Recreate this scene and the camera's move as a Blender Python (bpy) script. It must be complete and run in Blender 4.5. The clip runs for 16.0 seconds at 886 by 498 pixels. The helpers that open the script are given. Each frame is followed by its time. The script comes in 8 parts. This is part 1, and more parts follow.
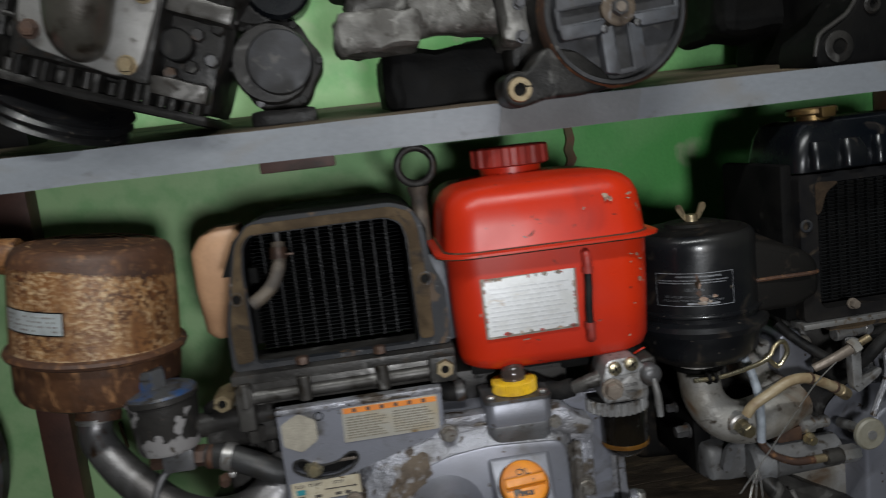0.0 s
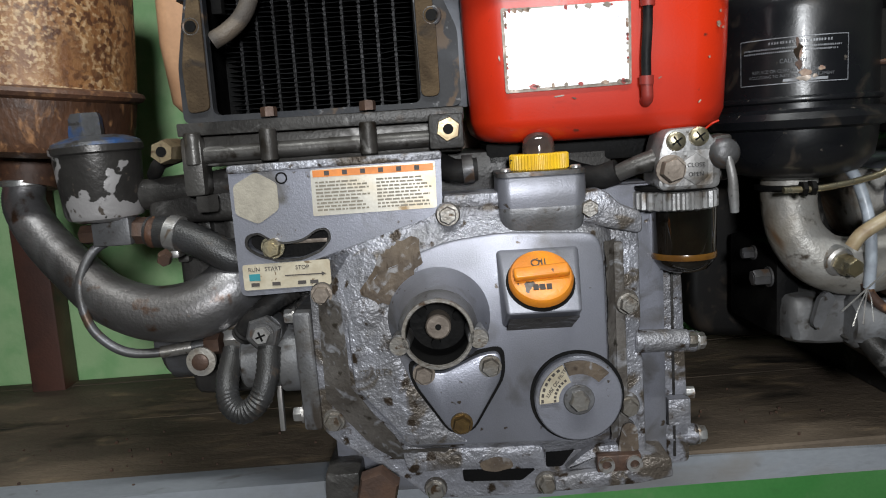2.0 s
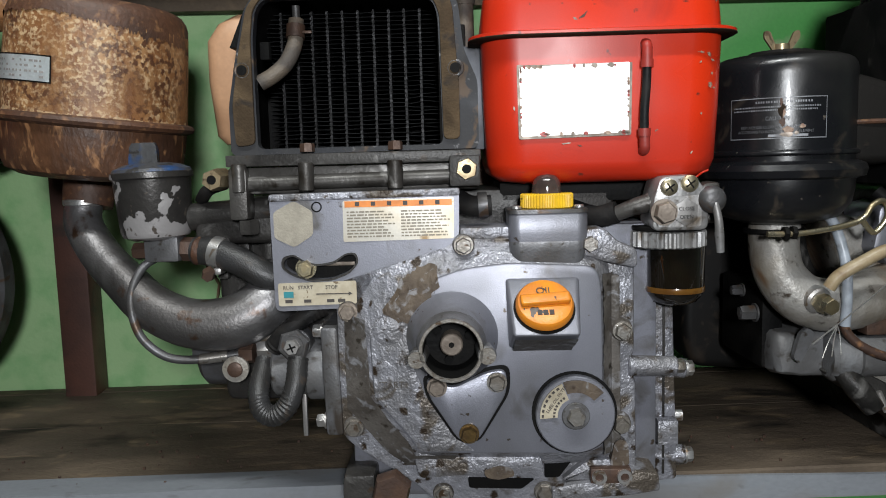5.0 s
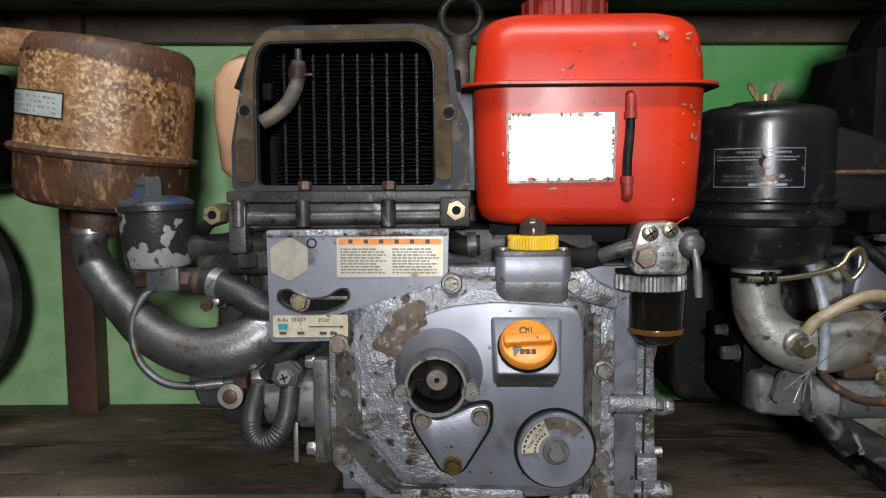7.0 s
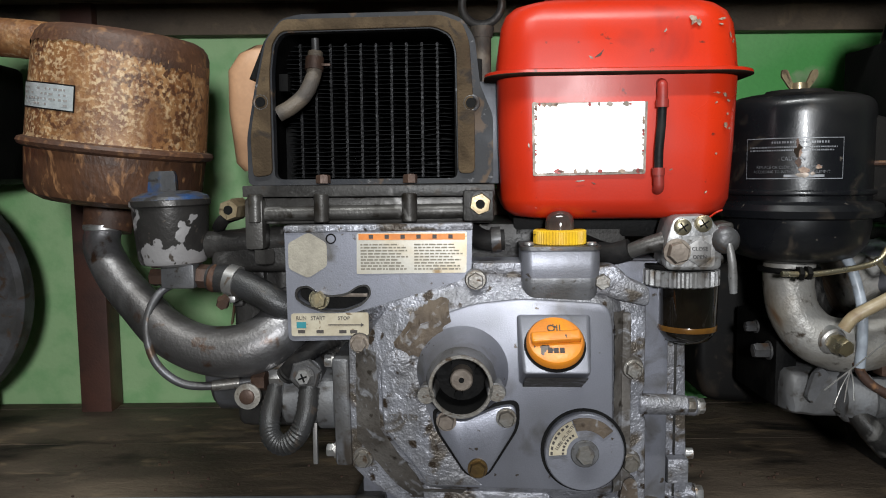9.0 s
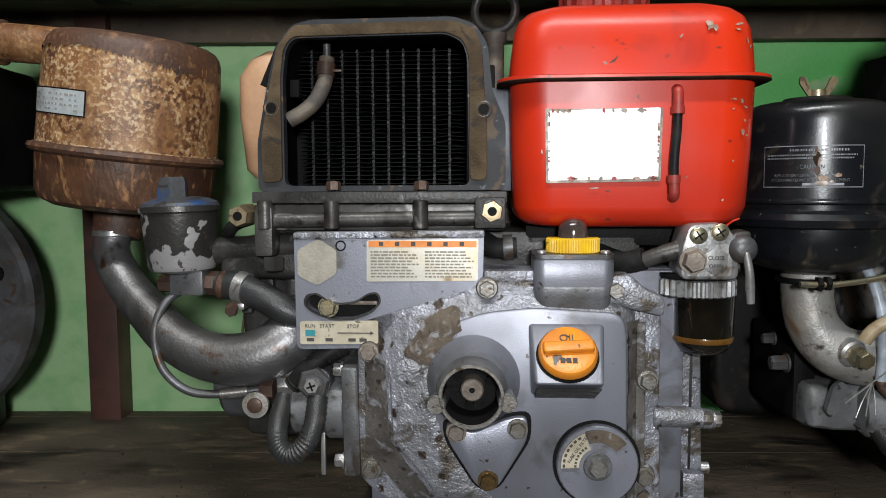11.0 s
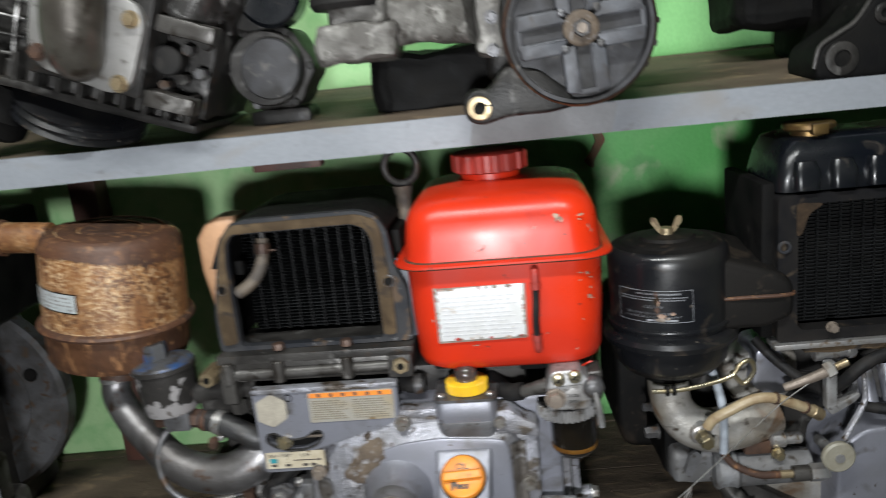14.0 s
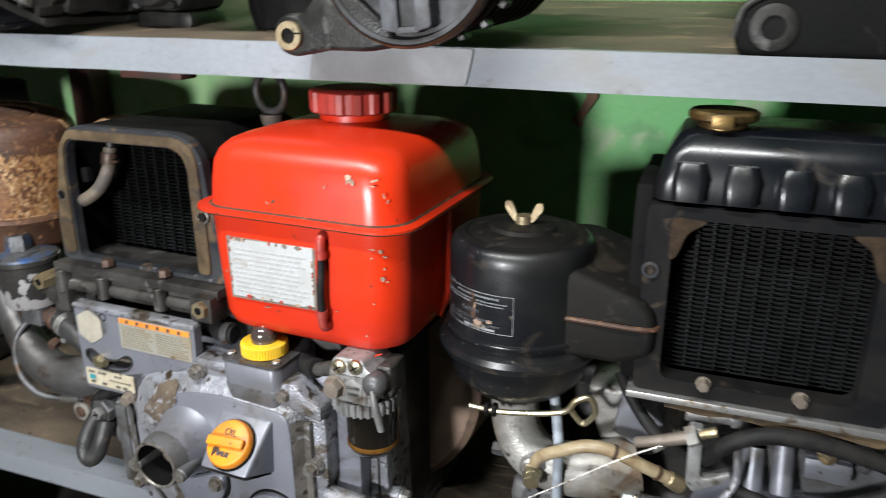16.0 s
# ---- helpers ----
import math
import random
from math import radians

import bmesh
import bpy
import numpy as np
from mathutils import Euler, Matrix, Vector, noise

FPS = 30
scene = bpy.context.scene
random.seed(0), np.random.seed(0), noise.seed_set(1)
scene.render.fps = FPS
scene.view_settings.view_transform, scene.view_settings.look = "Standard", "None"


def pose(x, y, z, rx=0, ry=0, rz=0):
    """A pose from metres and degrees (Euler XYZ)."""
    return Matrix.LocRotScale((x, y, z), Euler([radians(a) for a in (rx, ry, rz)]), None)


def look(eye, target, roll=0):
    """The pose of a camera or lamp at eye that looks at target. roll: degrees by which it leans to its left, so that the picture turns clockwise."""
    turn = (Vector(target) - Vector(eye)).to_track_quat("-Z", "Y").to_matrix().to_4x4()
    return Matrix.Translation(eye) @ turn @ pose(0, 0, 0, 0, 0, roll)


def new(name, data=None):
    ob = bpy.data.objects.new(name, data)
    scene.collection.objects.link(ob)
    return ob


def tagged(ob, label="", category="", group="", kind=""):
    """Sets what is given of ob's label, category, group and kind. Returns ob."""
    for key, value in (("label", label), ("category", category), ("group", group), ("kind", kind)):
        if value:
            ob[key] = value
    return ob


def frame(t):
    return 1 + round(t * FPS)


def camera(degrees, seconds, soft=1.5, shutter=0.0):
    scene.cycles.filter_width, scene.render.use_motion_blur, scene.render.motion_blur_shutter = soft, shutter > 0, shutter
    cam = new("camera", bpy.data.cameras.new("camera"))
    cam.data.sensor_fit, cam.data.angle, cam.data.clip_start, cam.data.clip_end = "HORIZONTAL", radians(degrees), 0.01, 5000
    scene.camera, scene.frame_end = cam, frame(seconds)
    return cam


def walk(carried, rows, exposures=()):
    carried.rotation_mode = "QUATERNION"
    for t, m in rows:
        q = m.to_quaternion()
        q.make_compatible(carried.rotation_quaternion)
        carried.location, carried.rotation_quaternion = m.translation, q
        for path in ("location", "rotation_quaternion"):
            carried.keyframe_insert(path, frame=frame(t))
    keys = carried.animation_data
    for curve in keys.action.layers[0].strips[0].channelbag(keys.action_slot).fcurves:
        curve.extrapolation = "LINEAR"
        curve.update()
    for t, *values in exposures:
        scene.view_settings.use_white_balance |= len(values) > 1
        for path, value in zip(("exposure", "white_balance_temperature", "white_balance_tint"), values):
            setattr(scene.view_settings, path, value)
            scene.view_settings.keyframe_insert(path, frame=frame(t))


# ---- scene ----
cam = camera(60.3, 16.0, soft=1.0, shutter=0.5)
PATH = [
    (0, (-0.0878, -0.7612, 1.331), (0.1735, 1.1985, 1.033), -6.6),
    (0.5, (0.0283, -0.7038, 1.285), (0.1585, 1.2642, 0.956), -6.6),
    (1, (0.021, -0.6048, 1.161), (0.1209, 1.3564, 0.784), -5.6),
    (1.5, (-0.031, -0.5945, 1.107), (0.0485, 1.3797, 0.793), -3.8),
    (2, (-0.0355, -0.6262, 1.11), (0.0333, 1.3505, 0.811), -3.6),
    (2.5, (-0.0346, -0.6556, 1.116), (0.0295, 1.3238, 0.84), -3.3),
    (3, (-0.0344, -0.6899, 1.119), (0.0261, 1.2919, 0.856), -2.8),
    (3.5, (-0.0411, -0.688, 1.116), (0.0176, 1.2962, 0.87), -2.3),
    (3.7, (-0.0416, -0.6839, 1.113), (0.0163, 1.3014, 0.87), -2.2),
    (5.8, (-0.0436, -0.7129, 1.133), (-0.0025, 1.2758, 0.928), -0.9),
    (6, (-0.0382, -0.7318, 1.142), (0.0011, 1.2581, 0.942), -0.7),
    (6.5, (-0.0352, -0.7393, 1.151), (-0.0019, 1.2514, 0.964), -0.4),
    (7, (-0.0277, -0.7141, 1.139), (0.0008, 1.2773, 0.957), -0.2),
    (7.5, (-0.0268, -0.6577, 1.122), (-0.0044, 1.3336, 0.939), -0.4),
    (8, (-0.0501, -0.6584, 1.128), (-0.0307, 1.3333, 0.944), -0.8),
    (8.5, (-0.037, -0.6946, 1.137), (-0.0278, 1.2965, 0.948), -0.7),
    (9, (-0.0387, -0.6923, 1.137), (-0.0356, 1.2986, 0.943), -0.5),
    (9.2, (-0.0443, -0.6885, 1.136), (-0.0352, 1.3016, 0.943), -0.4),
    (11.3, (-0.0372, -0.6815, 1.132), (-0.0711, 1.3117, 0.969), -0.3),
    (11.5, (-0.0386, -0.6701, 1.129), (-0.0726, 1.323, 0.958), -0.4),
    (12, (-0.0489, -0.6788, 1.136), (-0.0819, 1.3142, 0.966), -0.6),
    (12.5, (-0.0366, -0.6846, 1.143), (-0.0699, 1.3064, 0.951), -0.6),
    (12.6, (-0.0409, -0.6931, 1.158), (-0.0741, 1.2979, 0.966), -1.0),
    (13, (-0.0564, -0.7676, 1.32), (-0.099, 1.2065, 0.999), -3.3),
    (13.5, (-0.0533, -0.861, 1.428), (-0.0895, 1.0951, 1.013), -5.8),
    (14, (0.0908, -0.7984, 1.413), (-0.0227, 1.1392, 0.93), -5.8),
    (14.4, (0.2311, -0.7121, 1.404), (-0.101, 1.1785, 0.842), -7.3),
    (14.5, (0.2537, -0.7021, 1.406), (-0.1363, 1.1714, 0.825), -7.5),
    (15, (0.2435, -0.732, 1.425), (-0.1611, 1.1314, 0.823), -4.8),
    (15.5, (0.3985, -0.671, 1.402), (-0.0575, 1.1785, 0.794), -2.2),
    (16, (0.4343, -0.6104, 1.402), (-0.2182, 1.1637, 0.748), 0.1),
]
walk(cam, [(t, look(eye, target, roll)) for t, eye, target, roll in PATH],
     exposures=[(0.0, -0.75), (0.5, -0.4), (1.0, -0.26), (1.5, -0.08), (12.6, -0.04), (13.0, -0.06), (13.5, 0.06), (14.0, 0.22), (14.5, 0.46), (15.0, 0.48), (15.5, 0.62), (16.0, 0.72)])

# ---------------------------------------------------------------- light
world = bpy.data.worlds.new("room_air")
scene.world = world
world.use_nodes = True
world.node_tree.nodes["Background"].inputs[0].default_value = (0.75, 0.85, 1.0, 1)
world.node_tree.nodes["Background"].inputs[1].default_value = 0.01


def lamp(name, kind, power, colour, m, size=0.02):
    data = bpy.data.lights.new(name, kind)
    data.energy, data.color = power, colour
    ob = new(name, data)
    ob.matrix_world = m
    return ob, data


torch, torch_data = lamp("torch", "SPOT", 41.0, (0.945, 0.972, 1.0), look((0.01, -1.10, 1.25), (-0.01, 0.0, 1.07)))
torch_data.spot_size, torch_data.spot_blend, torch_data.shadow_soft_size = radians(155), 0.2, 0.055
# Unseen overhead strip, added to fill the shelf tops and upper faces.
fill_lamp, fill_data = lamp("overhead_fill", "AREA", 25.0, (0.97, 1.0, 0.99), look((-0.1, -0.85, 2.45), (-0.1, 0.1, 1.35)))
fill_data.shape, fill_data.size, fill_data.size_y = "RECTANGLE", 1.2, 0.06


# ---------------------------------------------------------------- materials
def material(name, base, other=None, mix=0.5, scale=12.0, rough=0.5, metal=0.0, bump=0.0, grain=400.0, chip=None, chips=0.0,
             chip_scale=30.0, stretch=(1, 1, 1), spec=0.5, coat=0.0, fine=0.12, lumps=0.0, lump_scale=120.0, wet=0.1, chip_soft=0.015, speck=None, specks=0.4, speck_scale=150.0, speck_soft=0.12, swirl=0.8):
    """Base colour with a broad drift, a fine grain and, where asked, chips of another colour with a shape of their own."""
    m = bpy.data.materials.new(name)
    m.use_nodes = True
    nt = m.node_tree
    n, link = nt.nodes, nt.links
    bsdf = n["Principled BSDF"]
    bsdf.inputs["Metallic"].default_value = metal
    bsdf.inputs["Specular IOR Level"].default_value = spec
    bsdf.inputs["Coat Weight"].default_value = coat
    tc = n.new("ShaderNodeTexCoord")
    mp = n.new("ShaderNodeMapping")
    mp.inputs["Scale"].default_value = stretch
    link.new(tc.outputs["Object"], mp.inputs[0])

    def noise_node(s, detail=4.0, distort=0.0):
        t = n.new("ShaderNodeTexNoise")
        t.inputs["Scale"].default_value, t.inputs["Detail"].default_value = s, detail
        t.inputs["Distortion"].default_value = distort
        link.new(mp.outputs[0], t.inputs["Vector"])
        return t.outputs["Fac"]

    def ramp(src, lo, hi, a=0.0, b=1.0):
        r = n.new("ShaderNodeMapRange")
        r.inputs[1].default_value, r.inputs[2].default_value = lo, hi
        r.inputs[3].default_value, r.inputs[4].default_value = a, b
        link.new(src, r.inputs[0])
        return r.outputs[0]

    def blend(fac, a, b):
        x = n.new("ShaderNodeMix")
        x.data_type = "RGBA"
        for sock, val in ((x.inputs[0], fac), (x.inputs[6], a), (x.inputs[7], b)):
            if isinstance(val, (int, float)):
                sock.default_value = val
            elif isinstance(val, tuple):
                sock.default_value = (*val, 1)
            else:
                link.new(val, sock)
        return x.outputs[2]

    other = other or tuple(c * 0.7 for c in base)
    broad = noise_node(scale, 5.0, 0.4)
    g = noise_node(grain, 3.0)
    col = blend(ramp(broad, 0.62 - 0.25 * mix - 0.12, 0.62 - 0.25 * mix + 0.12), base, other)
    col = blend(ramp(g, 0.35, 0.65, 0.0, fine), col, tuple(c * 0.35 for c in base))
    rsock = ramp(broad, 0.3, 0.7, max(rough - wet, 0.02), min(rough + wet, 1.0))
    if chip:
        edge = noise_node(chip_scale, 6.0, swirl)
        mask = ramp(edge, 0.70 - chips * 0.35, 0.70 + chip_soft - chips * 0.35)
        col = blend(mask, col, chip)
    if speck:
        col = blend(ramp(noise_node(speck_scale, 5.0, 0.2), 0.74 - specks * 0.33, 0.74 - specks * 0.33 + speck_soft), col, speck)
    link.new(col, bsdf.inputs["Base Color"])
    link.new(rsock, bsdf.inputs["Roughness"])
    if bump or lumps:
        height = g
        if lumps:
            add = n.new("ShaderNodeMath")
            add.operation = "MULTIPLY_ADD"
            link.new(noise_node(lump_scale, 3.0, 0.3), add.inputs[0])
            add.inputs[1].default_value = lumps
            link.new(g, add.inputs[2])
            height = add.outputs[0]
        b = n.new("ShaderNodeBump")
        b.inputs["Strength"].default_value = max(bump, 0.05)
        b.inputs["Distance"].default_value = 0.001
        link.new(height, b.inputs["Height"])
        link.new(b.outputs[0], bsdf.inputs["Normal"])
    return m


GREY = material("silver_grey_engine_paint", (0.250, 0.256, 0.298), (0.185, 0.187, 0.208), 0.42, 11, 0.40, 0.48, 0.14, 900, (0.112, 0.106, 0.102), 0.37, 26, lumps=1.2, lump_scale=42, chip_soft=0.16, speck=(0.065, 0.050, 0.038), specks=0.16, speck_scale=120, speck_soft=0.04)
GREY_ROUGH = material("silver_grey_rough_casting", (0.30, 0.304, 0.340), (0.18, 0.177, 0.185), 0.5, 24, 0.37, 0.38, 0.80, 520, (0.095, 0.079, 0.064), 0.44, 34, lumps=3.0, lump_scale=105, chip_soft=0.08, speck=(0.040, 0.028, 0.019), specks=0.48, speck_scale=75, speck_soft=0.06)
GREY_DARK = material("dark_oily_casting", (0.021, 0.0195, 0.0185), (0.050, 0.047, 0.044), 0.5, 24, 0.42, 0.2, 0.35, 400, (0.10, 0.096, 0.092), 0.24, 46, lumps=0.6, lump_scale=240, chip_soft=0.08, speck=(0.045, 0.029, 0.018), specks=0.3, speck_scale=60, spec=0.3)
ALU = material("aluminium_casting", (0.37, 0.37, 0.372), (0.22, 0.212, 0.205), 0.5, 34, 0.46, 0.6, 0.25, 450, (0.10, 0.078, 0.056), 0.33, 50, lumps=0.9, lump_scale=220, chip_soft=0.12, speck=(0.06, 0.05, 0.04), specks=0.42, speck_scale=150)
ALU_DARK = material("greasy_aluminium", (0.08625, 0.08175, 0.0765), (0.0375, 0.03375, 0.03), 0.5, 30, 0.42, 0.4, 0.25, 450, (0.26, 0.25, 0.24), 0.32, 40, lumps=0.8, lump_scale=140, chip_soft=0.14, speck=(0.020, 0.016, 0.012), specks=0.56, speck_scale=60, speck_soft=0.08)
ALU_STAINED = material("stained_aluminium", (0.36, 0.35, 0.33), (0.22, 0.195, 0.16), 0.5, 22, 0.5, 0.35, 0.4, 450, (0.135, 0.080, 0.045), 0.42, 24, lumps=1.4, lump_scale=140, chip_soft=0.14, speck=(0.05, 0.038, 0.028), specks=0.44, speck_scale=80, speck_soft=0.10)
STEEL = material("worn_steel", (0.56, 0.555, 0.55), (0.38, 0.36, 0.34), 0.45, 60, 0.38, 0.8, 0.15, 600, (0.22, 0.16, 0.11), 0.36, 90, chip_soft=0.1)
DULL_STEEL = material("dull_dark_steel", (0.125, 0.125, 0.132), (0.065, 0.062, 0.060), 0.5, 34, 0.45, 0.5, 0.25, 420, (0.085, 0.054, 0.036), 0.4, 60, chip_soft=0.1)
BARE_PIPE = material("heat_blued_pipe", (0.28, 0.275, 0.282), (0.125, 0.118, 0.115), 0.5, 16, 0.42, 0.8, 0.3, 420, (0.040, 0.035, 0.032), 0.52, 13, chip_soft=0.30, lumps=1.2, lump_scale=110, speck=(0.085, 0.050, 0.033), specks=0.40, speck_scale=60, speck_soft=0.1)
BRASS = material("zinc_brass", (0.55, 0.50, 0.36), (0.40, 0.33, 0.20), 0.5, 90, 0.32, 0.9, 0.15, 600)
RED = material("red_tank_paint", (0.60, 0.030, 0.006), (0.50, 0.024, 0.007), 0.5, 9, 0.34, 0.0, 0.03, 700, (0.33, 0.018, 0.009), 0.27, 20, coat=0.0, fine=0.06, lumps=0.6, lump_scale=22, chip_soft=0.2, speck=(0.10, 0.024, 0.016), specks=0.17, speck_scale=90, speck_soft=0.07, spec=0.42)
RED_CAP = material("faded_red_plastic", (0.36, 0.030, 0.020), (0.24, 0.028, 0.02), 0.5, 30, 0.5, 0.0, 0.2, 500, (0.10, 0.045, 0.033), 0.24, 40, chip_soft=0.2)
RUST_DARK = material("dark_rust", (0.095, 0.042, 0.022), (0.045, 0.022, 0.014), 0.5, 20, 0.6, 0.0, 0.5, 300, (0.19, 0.092, 0.040), 0.44, 130, fine=0.4, chip_soft=0.16, swirl=0.1)
RUST_BOWL = material("streaked_brown_rust", (0.0972, 0.0432, 0.02088), (0.054, 0.02448, 0.01368), 0.5, 22, 0.48, 0.0, 0.6, 300, (0.29, 0.145, 0.065), 0.42, 110, stretch=(1, 1, 0.45), fine=0.4, chip_soft=0.12, swirl=0.6, lumps=1.0, lump_scale=110, speck=(0.04, 0.02, 0.012), specks=0.4, speck_scale=120)
RUST_NUT = material("browned_nut", (0.095, 0.055, 0.038), (0.06, 0.036, 0.027), 0.5, 80, 0.5, 0.3, 0.3, 400)
SCALE = material("pale_rust_scale", (0.48, 0.34, 0.20), (0.36, 0.22, 0.11), 0.5, 60, 0.6, 0.0, 0.6, 300, (0.14, 0.065, 0.03), 0.45, 190, fine=0.4)
BLACK = material("black_enamel", (0.0072, 0.0076, 0.0092), (0.0130, 0.0125, 0.0122), 0.45, 14, 0.33, 0.0, 0.08, 400, (0.055, 0.043, 0.033), 0.30, 28, coat=0.06, chip_soft=0.14, speck=(0.09, 0.078, 0.066), specks=0.17, speck_scale=130, speck_soft=0.04)
BLACK_BLUE = material("blue_black_enamel", (0.0032, 0.00416, 0.0064), (0.00576, 0.0064, 0.00768), 0.45, 14, 0.28, 0.0, 0.04, 400, (0.035, 0.030, 0.026), 0.22, 40, coat=0.05, chip_soft=0.12)
FRAME = material("worn_frame_paint", (0.017, 0.0185, 0.0225), (0.034, 0.034, 0.036), 0.5, 30, 0.55, 0.0, 0.15, 400, (0.085, 0.056, 0.035), 0.30, 50, chip_soft=0.08, spec=0.25, speck=(0.13, 0.13, 0.135), specks=0.20, speck_scale=120, speck_soft=0.04)
FRAME_BLACK = material("black_frame_paint", (0.007, 0.007, 0.008), (0.015, 0.0135, 0.0125), 0.4, 22, 0.72, 0.0, 0.08, 400, (0.050, 0.038, 0.027), 0.22, 40, chip_soft=0.12, spec=0.08)
GASKET = material("old_foam_strip", (0.105, 0.074, 0.044), (0.058, 0.041, 0.026), 0.5, 40, 0.95, 0.0, 0.7, 500, (0.035, 0.029, 0.025), 0.36, 45, chip_soft=0.12, spec=0.1)
FIN = material("radiator_fin", (0.004, 0.0042, 0.0045), (0.012, 0.013, 0.014), 0.5, 60, 0.7, 0.0, 0.1, 500, spec=0.15)
TUBE_METAL = material("radiator_tube", (0.0143, 0.0143, 0.01528), (0.0039, 0.0039, 0.0039), 0.5, 300, 0.45, 0.5, 0.5, 500, spec=0.3)
RUBBER = material("black_rubber", (0.008, 0.008, 0.0085), (0.018, 0.0165, 0.0155), 0.5, 60, 0.6, 0.0, 0.3, 500, spec=0.18)
RUBBER_GREY = material("grey_rubber_hose", (0.034, 0.034, 0.035), (0.020, 0.019, 0.018), 0.5, 40, 0.42, 0.0, 0.4, 700, (0.075, 0.055, 0.04), 0.34, 50, chip_soft=0.15)
RUBBER_OLD = material("perished_hose", (0.12, 0.095, 0.07), (0.06, 0.05, 0.042), 0.5, 60, 0.65, 0.0, 0.5, 500)
ORANGE = material("orange_plastic", (0.78, 0.27, 0.015), (0.62, 0.20, 0.02), 0.4, 50, 0.38, 0.0, 0.2, 500, (0.05, 0.03, 0.02), 0.10, 90)
YELLOW = material("yellow_plastic", (0.80, 0.50, 0.02), (0.60, 0.36, 0.03), 0.4, 60, 0.4, 0.0, 0.15, 500, (0.10, 0.06, 0.02), 0.10, 110)
BROWN_TANK = material("brown_plastic", (0.50, 0.29, 0.165), (0.38, 0.21, 0.115), 0.5, 14, 0.5, 0.0, 0.1, 300)
BLUE_PAINT = material("chipped_blue_paint", (0.085, 0.086, 0.09), (0.02, 0.07, 0.20), 0.16, 60, 0.45, 0.35, 0.3, 300, (0.045, 0.042, 0.040), 0.34, 75, chip_soft=0.06)
STRAINER = material("peeling_strainer_metal", (0.062, 0.058, 0.055), (0.040, 0.037, 0.035), 0.5, 30, 0.36, 0.5, 0.3, 300, (0.46, 0.44, 0.44), 0.535, 22, chip_soft=0.012, swirl=0.5, speck=(0.12, 0.10, 0.085), specks=0.36, speck_scale=110, speck_soft=0.05)
BLACKISH = material("sooty_black", (0.0035, 0.0035, 0.0037), (0.008, 0.0075, 0.007), 0.5, 30, 0.6, 0.0, 0.4, 300, spec=0.1)
LABEL_METAL = material("silver_label", (0.66, 0.665, 0.67), (0.58, 0.58, 0.57), 0.4, 60, 0.36, 0.5, 0.02, 500, (0.50, 0.45, 0.40), 0.2, 90, wet=0.02, chip_soft=0.08)
LABEL_WORN = material("worn_foil_label", (0.5676, 0.5375, 0.473), (0.4816, 0.3956, 0.2666), 0.4, 22, 0.36, 0.6, 0.04, 500, (0.28, 0.19, 0.10), 0.14, 80, wet=0.05, chip_soft=0.1)
LABEL_WHITE = material("white_paper_label", (0.66, 0.70, 0.71), (0.52, 0.55, 0.55), 0.4, 50, 0.45, 0.0, 0.05, 500)
LABEL_CREAM = material("cream_plate", (0.52, 0.47, 0.36), (0.40, 0.34, 0.24), 0.5, 60, 0.45, 0.1, 0.1, 500, (0.18, 0.13, 0.08), 0.12, 110)
INK = material("dark_ink", (0.06, 0.05, 0.045), rough=0.6)
INK_FAINT = material("faint_ink", (0.36, 0.34, 0.32), rough=0.6)
INK_FOIL = material("grey_ink_on_foil", (0.60, 0.60, 0.61), rough=0.38, metal=0.5)
INK_BROWN = material("brown_print", (0.2, 0.175, 0.13), rough=0.5)
INK_WHITE = material("white_ink", (0.26, 0.27, 0.29), (0.14, 0.14, 0.15), 0.5, 90, 0.5)
TEAL = material("teal_ink", (0.03, 0.26, 0.30), rough=0.5)
ORANGE_INK = material("orange_ink", (0.78, 0.25, 0.035), (0.62, 0.19, 0.03), 0.4, 60, 0.42)
GLUE = material("old_glue_mark", (0.34, 0.31, 0.25), (0.27, 0.245, 0.20), 0.5, 50, 0.75, 0.0, 0.5, 500)
GLASS_DARK = material("dark_fuel_bowl", (0.006, 0.005, 0.004), (0.01, 0.007, 0.004), 0.5, 20, 0.08, 0.0, 0.0, 300, coat=0.6, wet=0.03)
AMBER = material("amber_fuel_line", (0.15, 0.070, 0.013), (0.085, 0.036, 0.008), 0.5, 60, 0.2)
TAN_HOSE = material("tan_plastic_hose", (0.36, 0.29, 0.18), (0.24, 0.17, 0.095), 0.5, 60, 0.45, 0.0, 0.1, 500, (0.11, 0.075, 0.045), 0.22, 60, chip_soft=0.2)
WHITE_CAP = material("yellowed_white_plastic", (0.2306, 0.2191, 0.1768), (0.1845, 0.1691, 0.1269), 0.5, 60, 0.5)
WALL_GREEN = material("green_plaster", (0.12, 0.47, 0.12), (0.24, 0.56, 0.21), 0.5, 4.2, 0.55, 0.0, 0.3, 180, (0.09, 0.30, 0.09), 0.34, 8, lumps=3.6, lump_scale=17, fine=0.10, chip_soft=0.16, speck=(0.34, 0.47, 0.26), specks=0.44, speck_scale=16, speck_soft=0.12)


